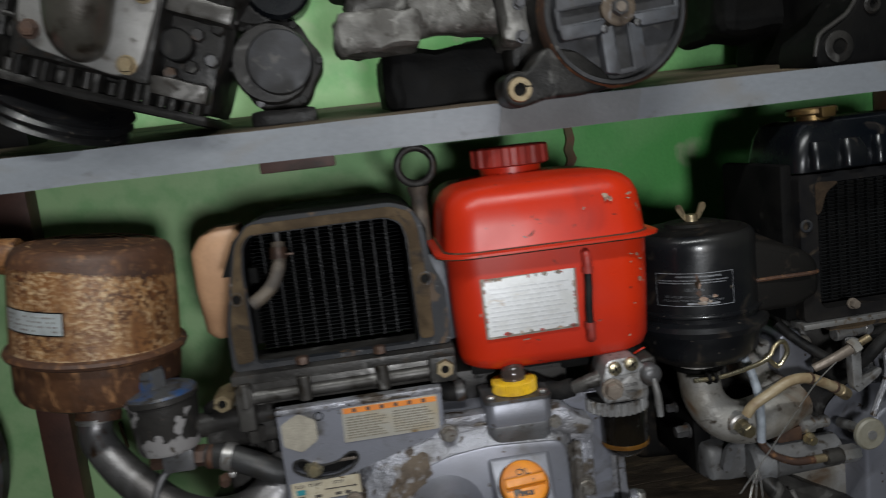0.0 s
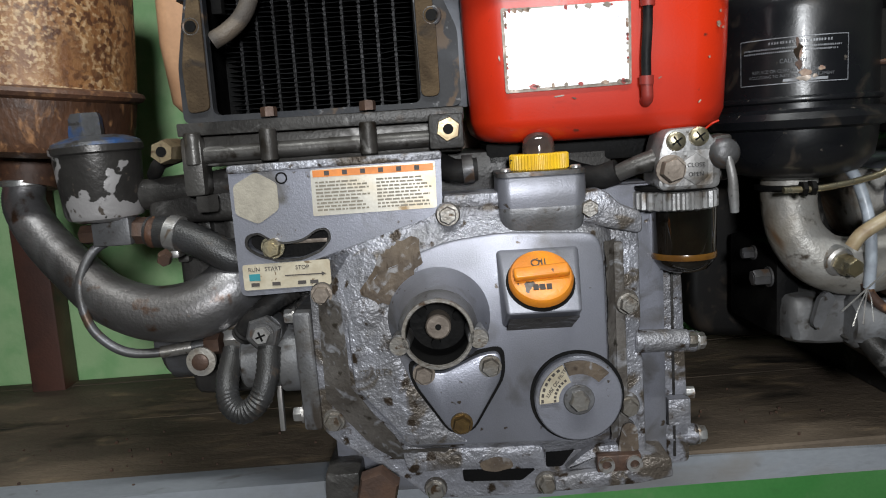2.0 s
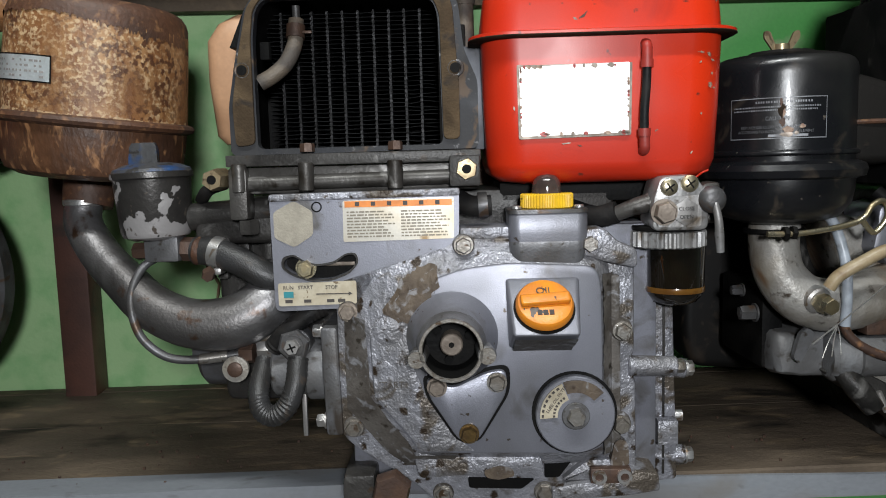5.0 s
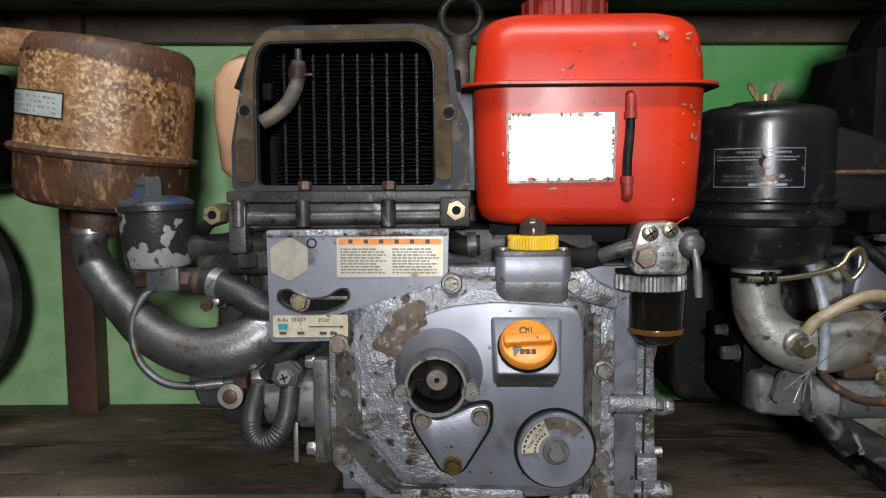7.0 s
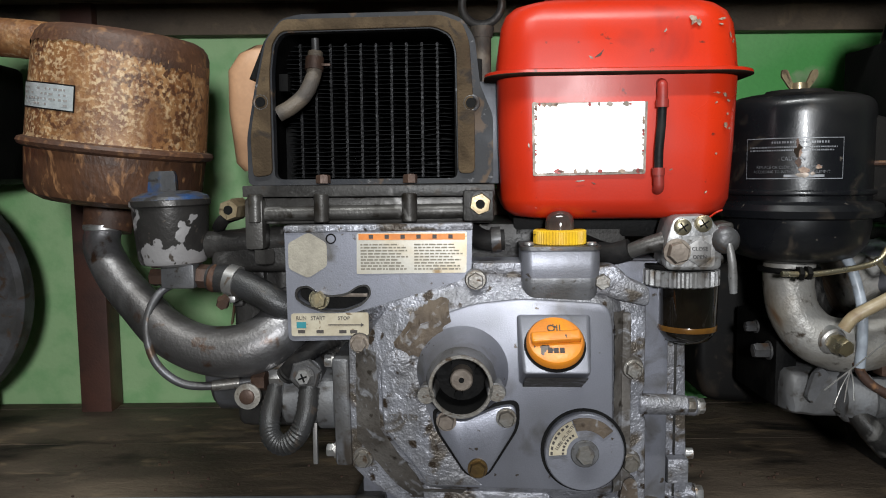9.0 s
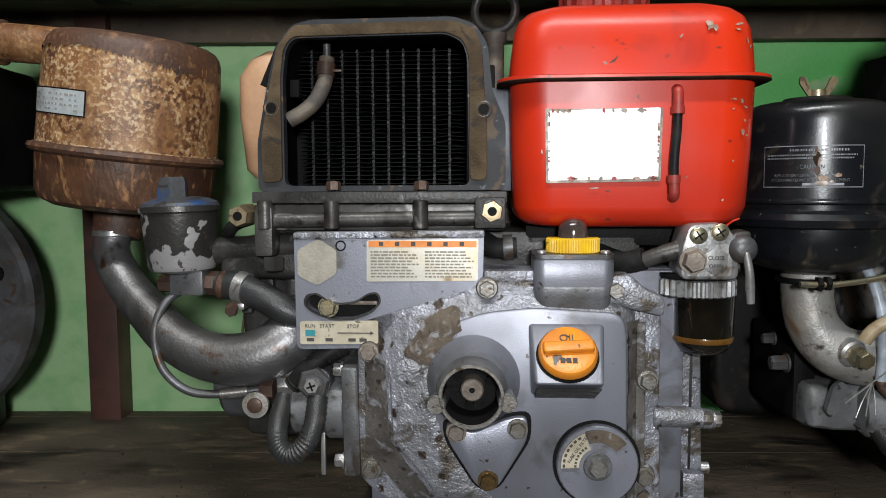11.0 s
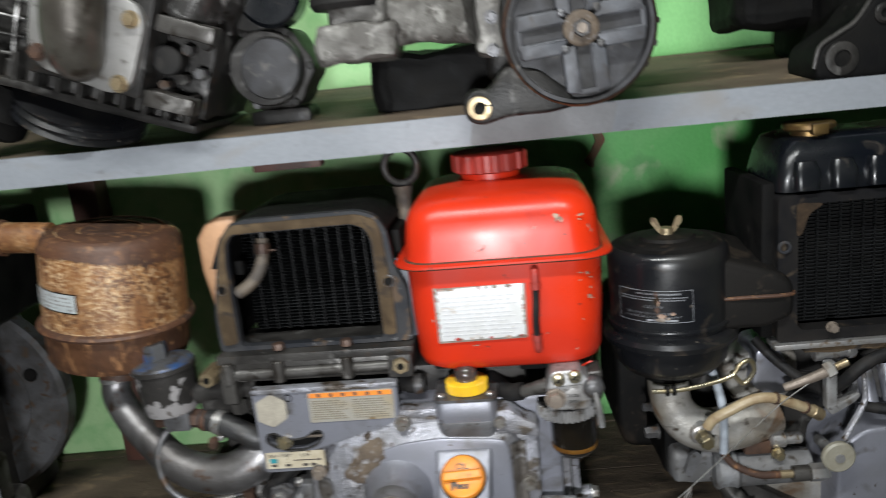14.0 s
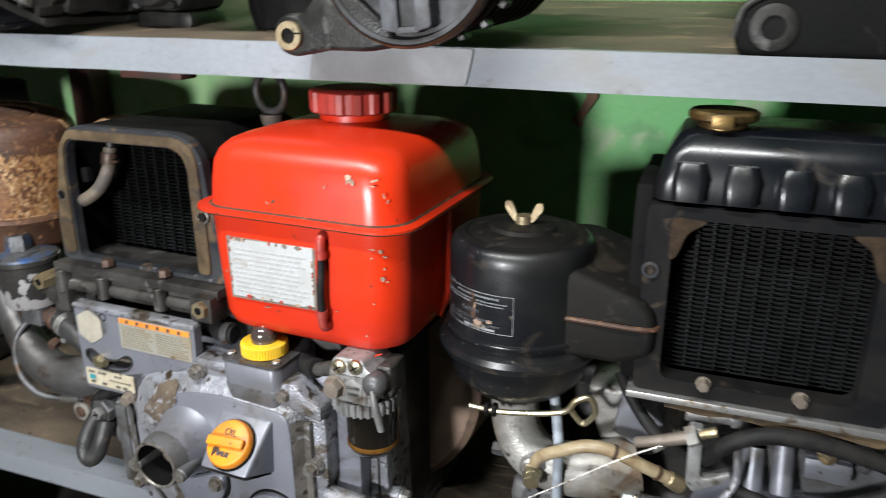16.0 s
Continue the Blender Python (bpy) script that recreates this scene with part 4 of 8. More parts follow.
for a in (20, 140, 260):
    d = Vector((math.cos(radians(a)), 0, math.sin(radians(a))))
    part("dog", cyl(B(), C + d * 0.0145 + Vector((0, -0.012, 0)), C + d * 0.0145 + Vector((0, -0.018, 0)), 0.0034, n=10), CASE_BLACK, crank_boss)

# three-cornered plate
tri = part("cover_plate", prism(B(), rounded([(-0.045, 0.128), (-0.024, 0.118), (0.004, 0.131), (0.020, 0.133), (0.020, 0.114), (-0.004, 0.074), (-0.019, 0.074), (-0.043, 0.112)], 0.007, 4), -0.007, 0.001, bev=0.0015), GREY, engine, "grey three-cornered cover plate")
# Flat black rim drawn in place of the shaded groove round the plate.
part("gasket", prism(B(), rounded([(-0.048, 0.130), (-0.024, 0.121), (0.004, 0.134), (0.023, 0.136), (0.023, 0.113), (-0.003, 0.071), (-0.020, 0.071), (-0.046, 0.111)], 0.008, 4), -0.0015, 0.001), BLACKISH, tri)
for x, z, mt in ((-0.036, 0.120, SCUFF), (0.012, 0.123, BOLT_DULL), (-0.011, 0.081, CAP_BRASS)):
    bolt(tri, (x, -0.007, z), r=0.0068, h=0.005, mat=mt)

# oil filler boss and cap
ob_ = B()
wedge = [[(0.0215, -0.002, 0.2050), (0.0775, -0.002, 0.2050), (0.0745, -0.040, 0.1675), (0.0240, -0.040, 0.1675)], [(0.020, 0.004, 0.206), (0.080, 0.004, 0.206), (0.0760, 0.004, 0.147), (0.0225, 0.004, 0.147)]]
wv = [[ob_.verts.new(p) for p in ring] for ring in wedge]
ob_.faces.new(wv[0])
ob_.faces.new(wv[1][::-1])
for i in range(4):
    ob_.faces.new((wv[0][(i + 1) % 4], wv[0][i], wv[1][i], wv[1][(i + 1) % 4]))
bmesh.ops.recalc_face_normals(ob_, faces=list(ob_.faces))
bmesh.ops.bevel(ob_, geom=list(ob_.edges), offset=0.0026, segments=3, affect="EDGES", profile=0.5)
filler_boss = part("oil_filler_boss", ob_, GREY, engine, "grey oil filler boss")
# Dark film on the boss underside: grease and the shade there, painted together.
film = B()
grid = [[film.verts.new((0.0255 + 0.0475 * i / 10, -0.0385 + 0.0400 * j / 6, 0.1658 - 0.0186 * j / 6)) for i in range(11)] for j in range(7)]
for p, q in zip(grid, grid[1:]):
    for i in range(10):
        film.faces.new((p[i], p[i + 1], q[i + 1], q[i]))
for v in film.verts:
    v.co += Vector((0.0, -0.0006, -0.0014)) + Vector((0.001, 0, 0.0002)) * noise.noise(v.co * 160)
part("underside_film", film, DARK_FILM, filler_boss, "dark film under the filler boss, grease and shade in its colour")
O = Vector((0.0490, -0.0222, 0.1852))
ON = Vector((0, -0.0375, 0.038)).normalized()
part("cap_ring", lathe(B(), O - ON * 0.0006, ON, [(0.0238, 0), (0.0238, 0.0012), (0.022, 0.0014)], 40), BLACKISH, filler_boss, "black rubber ring under the cap")
bm = B()
lathe(bm, O, ON, [(0.0205, 0), (0.0222, 0.002), (0.0222, 0.006), (0.0205, 0.0085), (0.017, 0.0095)], 40)
oil_cap = part("oil_cap", bm, ORANGE, filler_boss, "orange plastic oil cap")
bm = B()
box(bm, -0.019, 0.019, -0.0045, 0.0045, 0, 0.006, 0.0022, 3)
bmesh.ops.transform(bm, matrix=aim(O + ON * 0.009, ON) @ pose(0, 0, 0, 0, 0, 4), verts=list(bm.verts))
part("grip", bm, ORANGE, oil_cap)
lettering("OIL", 0.0085, oil_cap, INK, aim(O + ON * 0.0099, ON) @ pose(0, 0.0066, 0), depth=0.0003)
for dz in (-0.0105,):
    for k in range(3):
        bm = box(B(), -0.0065 + 0.0045 * k, -0.003 + 0.0045 * k, dz - 0.0022, dz + 0.0022, 0.0090, 0.0101)
        bmesh.ops.transform(bm, matrix=aim(O, ON), verts=list(bm.verts))
        part("print_bar", bm, INK, oil_cap)

# oil filter lid
F = Vector((0.0745, 0, 0.0945))
bm = B()
lathe(bm, F + Vector((0, 0.001, 0)), (0, -1, 0), [(0.032, 0), (0.0318, 0.0072), (0.0308, 0.0082), (0.016, 0.0085), (0.0135, 0.0088), (0.012, 0.0088)], 44)
filter_lid = part("oil_filter_lid", bm, GREY, engine, "round grey oil filter lid")
part("lid_groove", lathe(B(), F + Vector((0, 0.0005, 0)), (0, -1, 0), [(0.0345, 0), (0.0345, 0.0012)], 44), BLACKISH, filter_lid)
bm = B()
hexagon(bm, F + Vector((0, -0.009, 0)), (0, -1, 0), 0.0074, 0.008, 0.2)
part("centre_bolt", bm, BOLT_DULL, filter_lid)
part("centre_washer", cyl(B(), F + Vector((0, -0.0080, 0)), F + Vector((0, -0.0104, 0)), 0.0112, n=28, bev=0.0006), BOSS_GREY, filter_lid, "greasy dark washer")


def fan(a0, a1, r0, r1):
    arc = [(F.x + r1 * math.cos(radians(a0 + (a1 - a0) * i / 10)), F.z + r1 * math.sin(radians(a0 + (a1 - a0) * i / 10))) for i in range(11)]
    return arc + [(F.x + r0 * math.cos(radians(a1 + (a0 - a1) * i / 10)), F.z + r0 * math.sin(radians(a1 + (a0 - a1) * i / 10))) for i in range(11)]


sticker = part("sticker", prism(B(), fan(112, 184, 0.0145, 0.0285), -0.0092, -0.0076), LABEL_CREAM, filter_lid, "cream sticker segment")
for j, rr in enumerate((0.0165, 0.0255)):
    for k in range(7):
        a = 120 + 9.5 * k
        part("print_bar", prism(B(), fan(a, a + 5.5, rr, rr + 0.0018), -0.0096, -0.009), INK, sticker)
lettering("LUBE OIL FILTER", 0.0036, sticker, INK, Matrix.Translation(F + Vector((-0.0145, -0.0096, 0.0135))) @ pose(0, 0, 0, 90, 0, 0) @ pose(0, 0, 0, 0, 0, 55), depth=0.0002)
part("worn_patch", prism(B(), fan(40, 110, 0.015, 0.029)[:11] + fan(40, 110, 0.019, 0.02)[11:], -0.0090, -0.0076), WORN, filter_lid, "paint worn to brown metal")

# a cast spigot for a through bolt, on the east side
spigot = part("side_spigot", lumpy(cyl(B(), (0.121, 0.018, 0.1275), (0.1615, 0.018, 0.1265), 0.0088, 0.0080, 22, 0.0012), 0.0004, 120, 1, 6), GREY_ROUGH, engine, "short rough cast spigot with a bolt")
part("spigot_bolt", hexagon(B(), (0.1610, 0.018, 0.1265), (1, 0, 0), 0.0058, 0.007, 0.3), BOLT_DULL, spigot)

# cover bolts
for x, y, z, mt in ((-0.012, 0.010, 0.232, BOLT_DULL), (0.089, 0.008, 0.231, BOLT_DULL), (0.1145, 0.006, 0.160, BOLT_DULL), (0.1135, 0.008, 0.081, BOLT_DULL), (-0.107, 0.012, 0.081, BOLT_DULL),
                    (-0.034, 0.012, 0.022, BOLT_DULL), (0.051, 0.012, 0.022, BOLT_DULL), (-0.108, 0.012, 0.179, SCUFF)):
    bm = B()
    cyl(bm, (x, y, z), (x, y + 0.022, z), 0.0088, 0.0112, 20, 0.001)
    lug = part("bolt_boss", bm, DARK_FILM, gear_case, "dark ring round the bolt")
    bolt(lug, (x, y, z), r=0.0066, h=0.0058, mat=mt, turn=x * 40)
wing_poly = rounded([(0.084, 0.243), (0.100, 0.244), (0.112, 0.232), (0.127, 0.226), (0.127, 0.210), (0.100, 0.216), (0.082, 0.222)], 0.005, 4)
part("corner_web", prism(B(), wing_poly, 0.006, 0.03, bev=0.003), GREY_ROUGH, gear_case)

# breather neck with the yellow cap
bm = B()
loft(bm, [(0.214, 0.027, 0.024, 0.008, 0.056, 0.028), (0.226, 0.030, 0.026, 0.009, 0.056, 0.028), (0.240, 0.0315, 0.0275, 0.009, 0.056, 0.028), (0.255, 0.0315, 0.0275, 0.009, 0.056, 0.028), (0.2565, 0.0305, 0.0265, 0.009, 0.056, 0.028)])
neck = part("breather_neck", bm, GREY, engine, "grey breather neck")
# Darker band on the inward taper: dirt and the shade there, in one colour.
part("neck_lower_dark", loft(B(), [(0.2150, 0.0278, 0.0248, 0.008, 0.056, 0.028), (0.226, 0.0305, 0.0265, 0.009, 0.056, 0.028), (0.2325, 0.0312, 0.0272, 0.009, 0.056, 0.028), (0.2345, 0.0308, 0.0268, 0.009, 0.056, 0.028)]), BOSS_GREY, neck, "darker lower half of the neck, dirt and shade in its colour")
part("neck_flange", loft(B(), [(0.2565, 0.032, 0.028, 0.008, 0.056, 0.028), (0.2595, 0.032, 0.028, 0.008, 0.056, 0.028)]), DULL_STEEL, neck)
for sx in (-0.025, 0.025):
    part("screw", cyl(B(), (0.056 + sx, 0.010, 0.2595), (0.056 + sx, 0.010, 0.2625), 0.004, n=14, bev=0.0008), STEEL, neck)
bm = knurl(B(), (0.057, 0.026, 0.2595), (0, 0, 1), 0.0216, 0.0008, 0.012, 52)
ycap = part("breather_cap", bm, YELLOW, neck, "ribbed yellow plastic cap")
dome = material("clear_dome", (0.055, 0.040, 0.036), (0.09, 0.068, 0.06), 0.5, 50, 0.12, 0.2, 0, 300, coat=0.8)
part("dome", lathe(B(), (0.057, 0.026, 0.2710), (0, 0, 1), [(0.0120, 0), (0.0120, 0.006), (0.0108, 0.011), (0.0080, 0.0145), (0.004, 0.0163)], 24), dome, ycap, "smoky clear sight dome")

# speed control plate
SLOT = [(-0.158 + 0.0, 0.224), (-0.150, 0.226), (-0.143, 0.220), (-0.132, 0.217), (-0.118, 0.219), (-0.108, 0.226), (-0.101, 0.2265), (-0.099, 0.220), (-0.106, 0.212), (-0.120, 0.2065), (-0.138, 0.206), (-0.152, 0.211), (-0.160, 0.217)]
PLATE = [(-0.169, 0.276), (-0.0145, 0.2775), (-0.0155, 0.237), (-0.030, 0.228), (-0.060, 0.214), (-0.084, 0.198), (-0.100, 0.182), (-0.168, 0.180)]
plate = part("control_plate", prism(B(), rounded(PLATE, 0.006, 4), 0.014, 0.024, holes=(rounded(SLOT, 0.004, 3),), bev=0.0), GREY, engine, "grey speed control plate with a curved slot")
part("plate_rim", prism(B(), rounded([(-0.1695, 0.2765), (-0.014, 0.278), (-0.014, 0.272), (-0.1695, 0.2705)], 0.002, 2), 0.0125, 0.0238, bev=0.0012), GREY_ROUGH, plate)
bm = B()
prism(bm, rounded([(-0.1605, 0.2255), (-0.150, 0.2275), (-0.1425, 0.2215), (-0.132, 0.2186), (-0.1185, 0.2206), (-0.108, 0.2276), (-0.0995, 0.2280), (-0.0973, 0.2195), (-0.1052, 0.2105), (-0.120, 0.2049), (-0.138, 0.2044), (-0.153, 0.2096), (-0.1618, 0.2165)], 0.004, 3), 0.0125, 0.016, holes=(rounded(SLOT, 0.004, 3),))
part("slot_rim", bm, GREY_DARK, plate)
part("slot_back", box(B(), -0.166, -0.094, 0.0235, 0.027, 0.200, 0.232), BLACKISH, plate)
bolt(plate, (-0.1415, 0.016, 0.2155), r=0.0072, h=0.007, mat=BRASS, name="stop_bolt", label="brassy lever stop bolt")
part("lever_arm", box(B(), -0.128, -0.102, 0.019, 0.022, 0.2165, 0.2195, 0.0005), SCUFF, plate)
part("glue_mark", prism(B(), rounded([(-0.166, 0.262), (-0.149, 0.271), (-0.134, 0.262), (-0.134, 0.243), (-0.150, 0.233), (-0.166, 0.241)], 0.003, 3), 0.0132, 0.016), GLUE, plate, "six-sided grey glue mark of a lost badge")
part("ring_mark", torus(B(), (-0.1305, 0.0138, 0.2655), (0, 1, 0), 0.0038, 0.0006, 20, 6), BLACKISH, plate)
lab = part("instruction_label", prism(B(), rounded([(-0.109, 0.270), (-0.019, 0.271), (-0.0195, 0.2375), (-0.1095, 0.2365)], 0.0015, 2), 0.0131, 0.016), LABEL_WORN, plate, "worn foil instruction label with an orange heading")
part("heading", box(B(), -0.1075, -0.0205, 0.0126, 0.0133, 0.2645, 0.2695), ORANGE_INK, lab)
for k in range(6):
    part("print_bar", box(B(), -0.099 + 0.013 * k, -0.0955 + 0.013 * k, 0.0122, 0.0128, 0.2655, 0.2688), INK, lab)
bars(lab, INK_BROWN, -0.106, -0.066, 0.2400, 0.2625, 9, 0.0129, 3, 0.5)
bars(lab, INK_BROWN, -0.062, -0.022, 0.2400, 0.2625, 9, 0.0129, 4, 0.5)
run = part("lever_label", prism(B(), rounded([(-0.165, 0.2035), (-0.1005, 0.2045), (-0.1005, 0.1855), (-0.165, 0.1845)], 0.002, 3), 0.0131, 0.016), LABEL_CREAM, plate, "cream lever position label")
part("mark", box(B(), -0.1605, -0.1525, 0.0126, 0.0133, 0.1915, 0.1965), TEAL, run)
bm = box(B(), -0.134, -0.107, 0.0126, 0.0133, 0.1938, 0.1946)
prism(bm, [(-0.107, 0.1958), (-0.104, 0.1942), (-0.107, 0.1926)], 0.0126, 0.0133)
part("arrow", bm, INK, run)
for w, x in (("RUN", -0.1565), ("START", -0.1425), ("STOP", -0.121)):
    lettering(w, 0.0042, run, INK, pose(x, 0.0128, 0.1985, 90, 0, 0), depth=0.0002)
for x in (-0.1565, -0.141, -0.122, -0.113):
    part("print_bar", box(B(), x - 0.003, x + 0.003, 0.0126, 0.0133, 0.1872, 0.1898), INK, run)

# right flank: case half with its ribs and bolts
bm = B()
box(bm, 0.120, 0.150, 0.062, 0.20, 0.028, 0.236, 0.004)
# Recessed flank in the darker grey, so its shade sits in the colour.
part("case_flank", bm, BOSS_GREY, engine)
flank = part("flywheel_case", prism(B(), rounded([(0.147, 0.012), (0.172, 0.014), (0.171, 0.06), (0.168, 0.16), (0.165, 0.235), (0.147, 0.237)], 0.004, 3), 0.052, 0.10, bev=0.002), GREY_ROUGH, engine, "grey rough cast flywheel case edge")
# Thin dark strip in place of the shaded gap between two flange edges.
part("rib", box(B(), 0.1585, 0.1605, 0.0505, 0.056, 0.02, 0.23), GREY_DARK, flank)
for z in (0.113, 0.034):
    bm = B()
    cyl(bm, (0.128, 0.060, z), (0.180, 0.060, z), 0.0088, n=20, bev=0.001)
    cyl(bm, (0.156, 0.060, z), (0.160, 0.060, z), 0.0096, n=20)
    st = part("bolt_tube", bm, GREY_ROUGH, flank)
    bolt(st, (0.180, 0.060, z), (1, 0, 0), 0.0068, 0.006, STEEL)
part("lug", box(B(), 0.152, 0.170, 0.040, 0.056, 0.050, 0.072, 0.002), GREY_ROUGH, flank)
part("small_bolt", cyl(B(), (0.171, 0.06, 0.070), (0.178, 0.06, 0.070), 0.005, n=12), STEEL, flank)
fly = B()
lathe(fly, (0.058, 0.19, 0.158), (0, 1, 0), [(0.10, 0), (0.142, 0.002), (0.150, 0.010), (0.152, 0.07), (0.148, 0.076)], 72)
part("flywheel", fly, DUST_TAN, engine, "dusty tan flywheel guard behind the engine")

# black hose and small pipes behind the neck
bm = B()
tube(bm, [(-0.018, 0.05, 0.268), (-0.005, 0.04, 0.262), (0.012, 0.04, 0.262)], 0.009, 12, 6)
part("stub_hose", bm, RUBBER, engine, "black rubber stub hose")
part("hose_band", cyl(B(), (0.001, 0.04, 0.262), (0.009, 0.04, 0.2625), 0.0108, n=20), DULL_STEEL, engine)
part("top_bridge", box(B(), -0.015, 0.026, 0.012, 0.03, 0.236, 0.246, 0.003), GREY_ROUGH, engine)

# fuel filter with its cup
Y0 = 0.030
bm = B()
prism(bm, rounded([(0.134, 0.240), (0.134, 0.262), (0.140, 0.283), (0.168, 0.284), (0.172, 0.276), (0.178, 0.272), (0.178, 0.240)], 0.006, 4), 0.004, 0.045, bev=0.002)
fuel = part("fuel_filter", bm, ALU, engine, "cast fuel filter with a dark bowl and shut-off tap")
part("filter_flat", prism(B(), rounded([(0.137, 0.243), (0.143, 0.267), (0.172, 0.268), (0.172, 0.243)], 0.003, 3), 0.0025, 0.006), ALU, fuel)
for x, z in ((0.1465, 0.2745), (0.1625, 0.277)):
    s = part("screw", lathe(B(), (x, 0.004, z), (0, -1, 0), [(0.0068, 0), (0.0066, 0.003), (0.004, 0.0045)], 20), BRASS, fuel)
    for a in (35, 125):
        bm = box(B(), -0.0042, 0.0042, -0.0006, 0.0006, 0, 0.0006)
        bmesh.ops.transform(bm, matrix=aim((x, -0.0003, z), (0, -1, 0)) @ pose(0, 0, 0, 0, 0, a), verts=list(bm.verts))
        part("slot", bm, BLACKISH, s)
bolt(fuel, (0.1425, 0.003, 0.2550), r=0.0088, h=0.008, mat=SCUFF, washer=True)
hexm = part("cast_mark", prism(B(), [(0.160 + 0.010 * math.cos(radians(60 * i + 30)), 0.2545 + 0.0115 * math.sin(radians(60 * i + 30))) for i in range(6)], 0.0018, 0.004, bev=0.0005), ALU, fuel)
lettering("CLOSE", 0.0042, hexm, GREY_DARK, pose(0.160, 0.0014, 0.2560, 90, 0, 0), depth=0.0003)
lettering("OPEN", 0.0042, hexm, GREY_DARK, pose(0.160, 0.0014, 0.2495, 90, 0, 0), depth=0.0003)
bm = B()
lathe(bm, (0.180, 0.010, 0.264), (0, -1, 0), [(0.0105, 0), (0.0108, 0.009), (0.008, 0.013), (0.004, 0.0145)], 24)
tap = part("tap", bm, DULL_STEEL, fuel, "grey shut-off tap")
bm = B()
tube(bm, [(0.181, -0.002, 0.262), (0.1835, -0.003, 0.248), (0.185, -0.001, 0.236), (0.1865, 0.001, 0.2225)], [0.0028, 0.0032, 0.0036, 0.003], 10, 4)
part("tap_lever", bm, ALU, tap)
bm = knurl(B(), (0.154, Y0 + 0.005, 0.2245), (0, 0, 1), 0.0312, 0.0022, 0.014, 30)
part("ring_nut", bm, ALU, fuel, "knurled ring nut")
part("seal", cyl(B(), (0.154, Y0 + 0.005, 0.2385), (0.154, Y0 + 0.005, 0.2425), 0.0300, n=36, bev=0.001), BLACKISH, fuel, "black rubber seal")
part("side_lug", lumpy(prism(B(), rounded([(0.176, 0.244), (0.176, 0.276), (0.190, 0.278), (0.192, 0.252), (0.188, 0.244)], 0.004, 3), 0.014, 0.040, bev=0.002), 0.0008, 90, 2, 4), ALU_DARK, fuel, "dull cast lug beside the tap")
bowl = part("bowl", lathe(B(), (0.160, Y0 + 0.005, 0.1755), (0, 0, 1), [(0.010, 0), (0.018, 0.003), (0.0225, 0.009), (0.0238, 0.016), (0.0245, 0.050)], 40), GLASS_DARK, fuel, "dark glass sediment bowl")
part("fuel_line_mark", lathe(B(), (0.160, Y0 + 0.005, 0.1870), (0, 0, 1), [(0.0241, 0), (0.0243, 0.002), (0.0243, 0.0035), (0.0241, 0.0045)], 40), AMBER, bowl)
bm = B()
tube(bm, [(0.136, 0.020, 0.262), (0.122, 0.022, 0.258), (0.110, 0.026, 0.253)], [0.0080, 0.0068, 0.0062], 16, 5)
part("inlet_pipe", bm, ALU_DARK, fuel)
part("inlet_hose", tube(B(), [(0.114, 0.025, 0.2545), (0.098, 0.034, 0.2505), (0.080, 0.06, 0.256)], 0.0092, 14, 6), RUBBER, engine)
part("wire_end", tube(B(), [(0.172, 0.02, 0.281), (0.176, 0.016, 0.285), (0.181, 0.016, 0.287)], 0.0008, 6, 4), RED, fuel)

fuel.location.x = 0.004

# left flank: dark cylinder and head
bm = B()
box(bm, -0.235, -0.105, 0.075, 0.235, 0.085, 0.270, 0.012, 3)
for i in range(5):
    box(bm, -0.232 + 0.02 * i, -0.222 + 0.02 * i, 0.066, 0.08, 0.20, 0.262, 0.003)
part("cylinder_head", bm, GREY_DARK, engine, "dark oily cylinder head")
bm = B()
cyl(bm, (-0.262, 0.115, 0.128), (-0.12, 0.115, 0.128), 0.036, n=32, bev=0.005)
box(bm, -0.262, -0.205, 0.07, 0.11, 0.125, 0.160, 0.004)
part("exhaust_port", bm, DULL_STEEL, engine, "grey iron port below the pipe")
bm = B()
box(bm, -0.245, -0.170, 0.05, 0.08, 0.233, 0.268, 0.008, 3)
cyl(bm, (-0.250, 0.06, 0.257), (-0.17, 0.06, 0.262), 0.012, n=16)
part("inlet_manifold", bm, GREY_DARK, engine, "oily dark manifold")
bm = B()
box(bm, -0.205, -0.17, 0.055, 0.075, 0.134, 0.155, 0.003)
tube(bm, [(-0.23, 0.06, 0.150), (-0.20, 0.05, 0.160), (-0.17, 0.05, 0.168)], 0.007, 10, 5)
part("chipped_bracket", bm, ALU, engine, "bracket with flaking paint")

# injection pump
bm = B()
cyl(bm, (-0.180, 0.050, 0.122), (-0.132, 0.050, 0.122), 0.0225, n=32, bev=0.002)
cyl(bm, (-0.150, 0.050, 0.122), (-0.132, 0.050, 0.122), 0.027, n=32, bev=0.002)
pump = part("injection_pump", bm, PUMP_GREY, engine, "grey injection pump with unions and hoses")
part("pump_flange", prism(B(), rounded([(-0.132, 0.166), (-0.118, 0.166), (-0.116, 0.074), (-0.130, 0.074)], 0.003, 3), 0.012, 0.085, bev=0.002), BOSS_GREY, pump)
for z in (0.160, 0.082):
    bolt(pump, (-0.132, 0.028, z), (-1, 0, 0), 0.006, 0.007, STEEL)
U = Vector((-0.1555, 0.022, 0.1505))
bm = B()
cyl(bm, U + Vector((0, 0.02, 0)), U, 0.013, n=24)
hexagon(bm, U, (0, -1, 0), 0.0138, 0.008, 0.25)
cyl(bm, U + Vector((0, -0.008, 0)), U + Vector((0, -0.0095, 0)), 0.009, n=20)
union = part("union_nut", bm, DULL_STEEL, pump, "dark hexagonal union nut")
bm = hexagon(B(), U + Vector((0, -0.0095, 0)), (0, -1, 0), 0.0068, 0.005, 0.1)
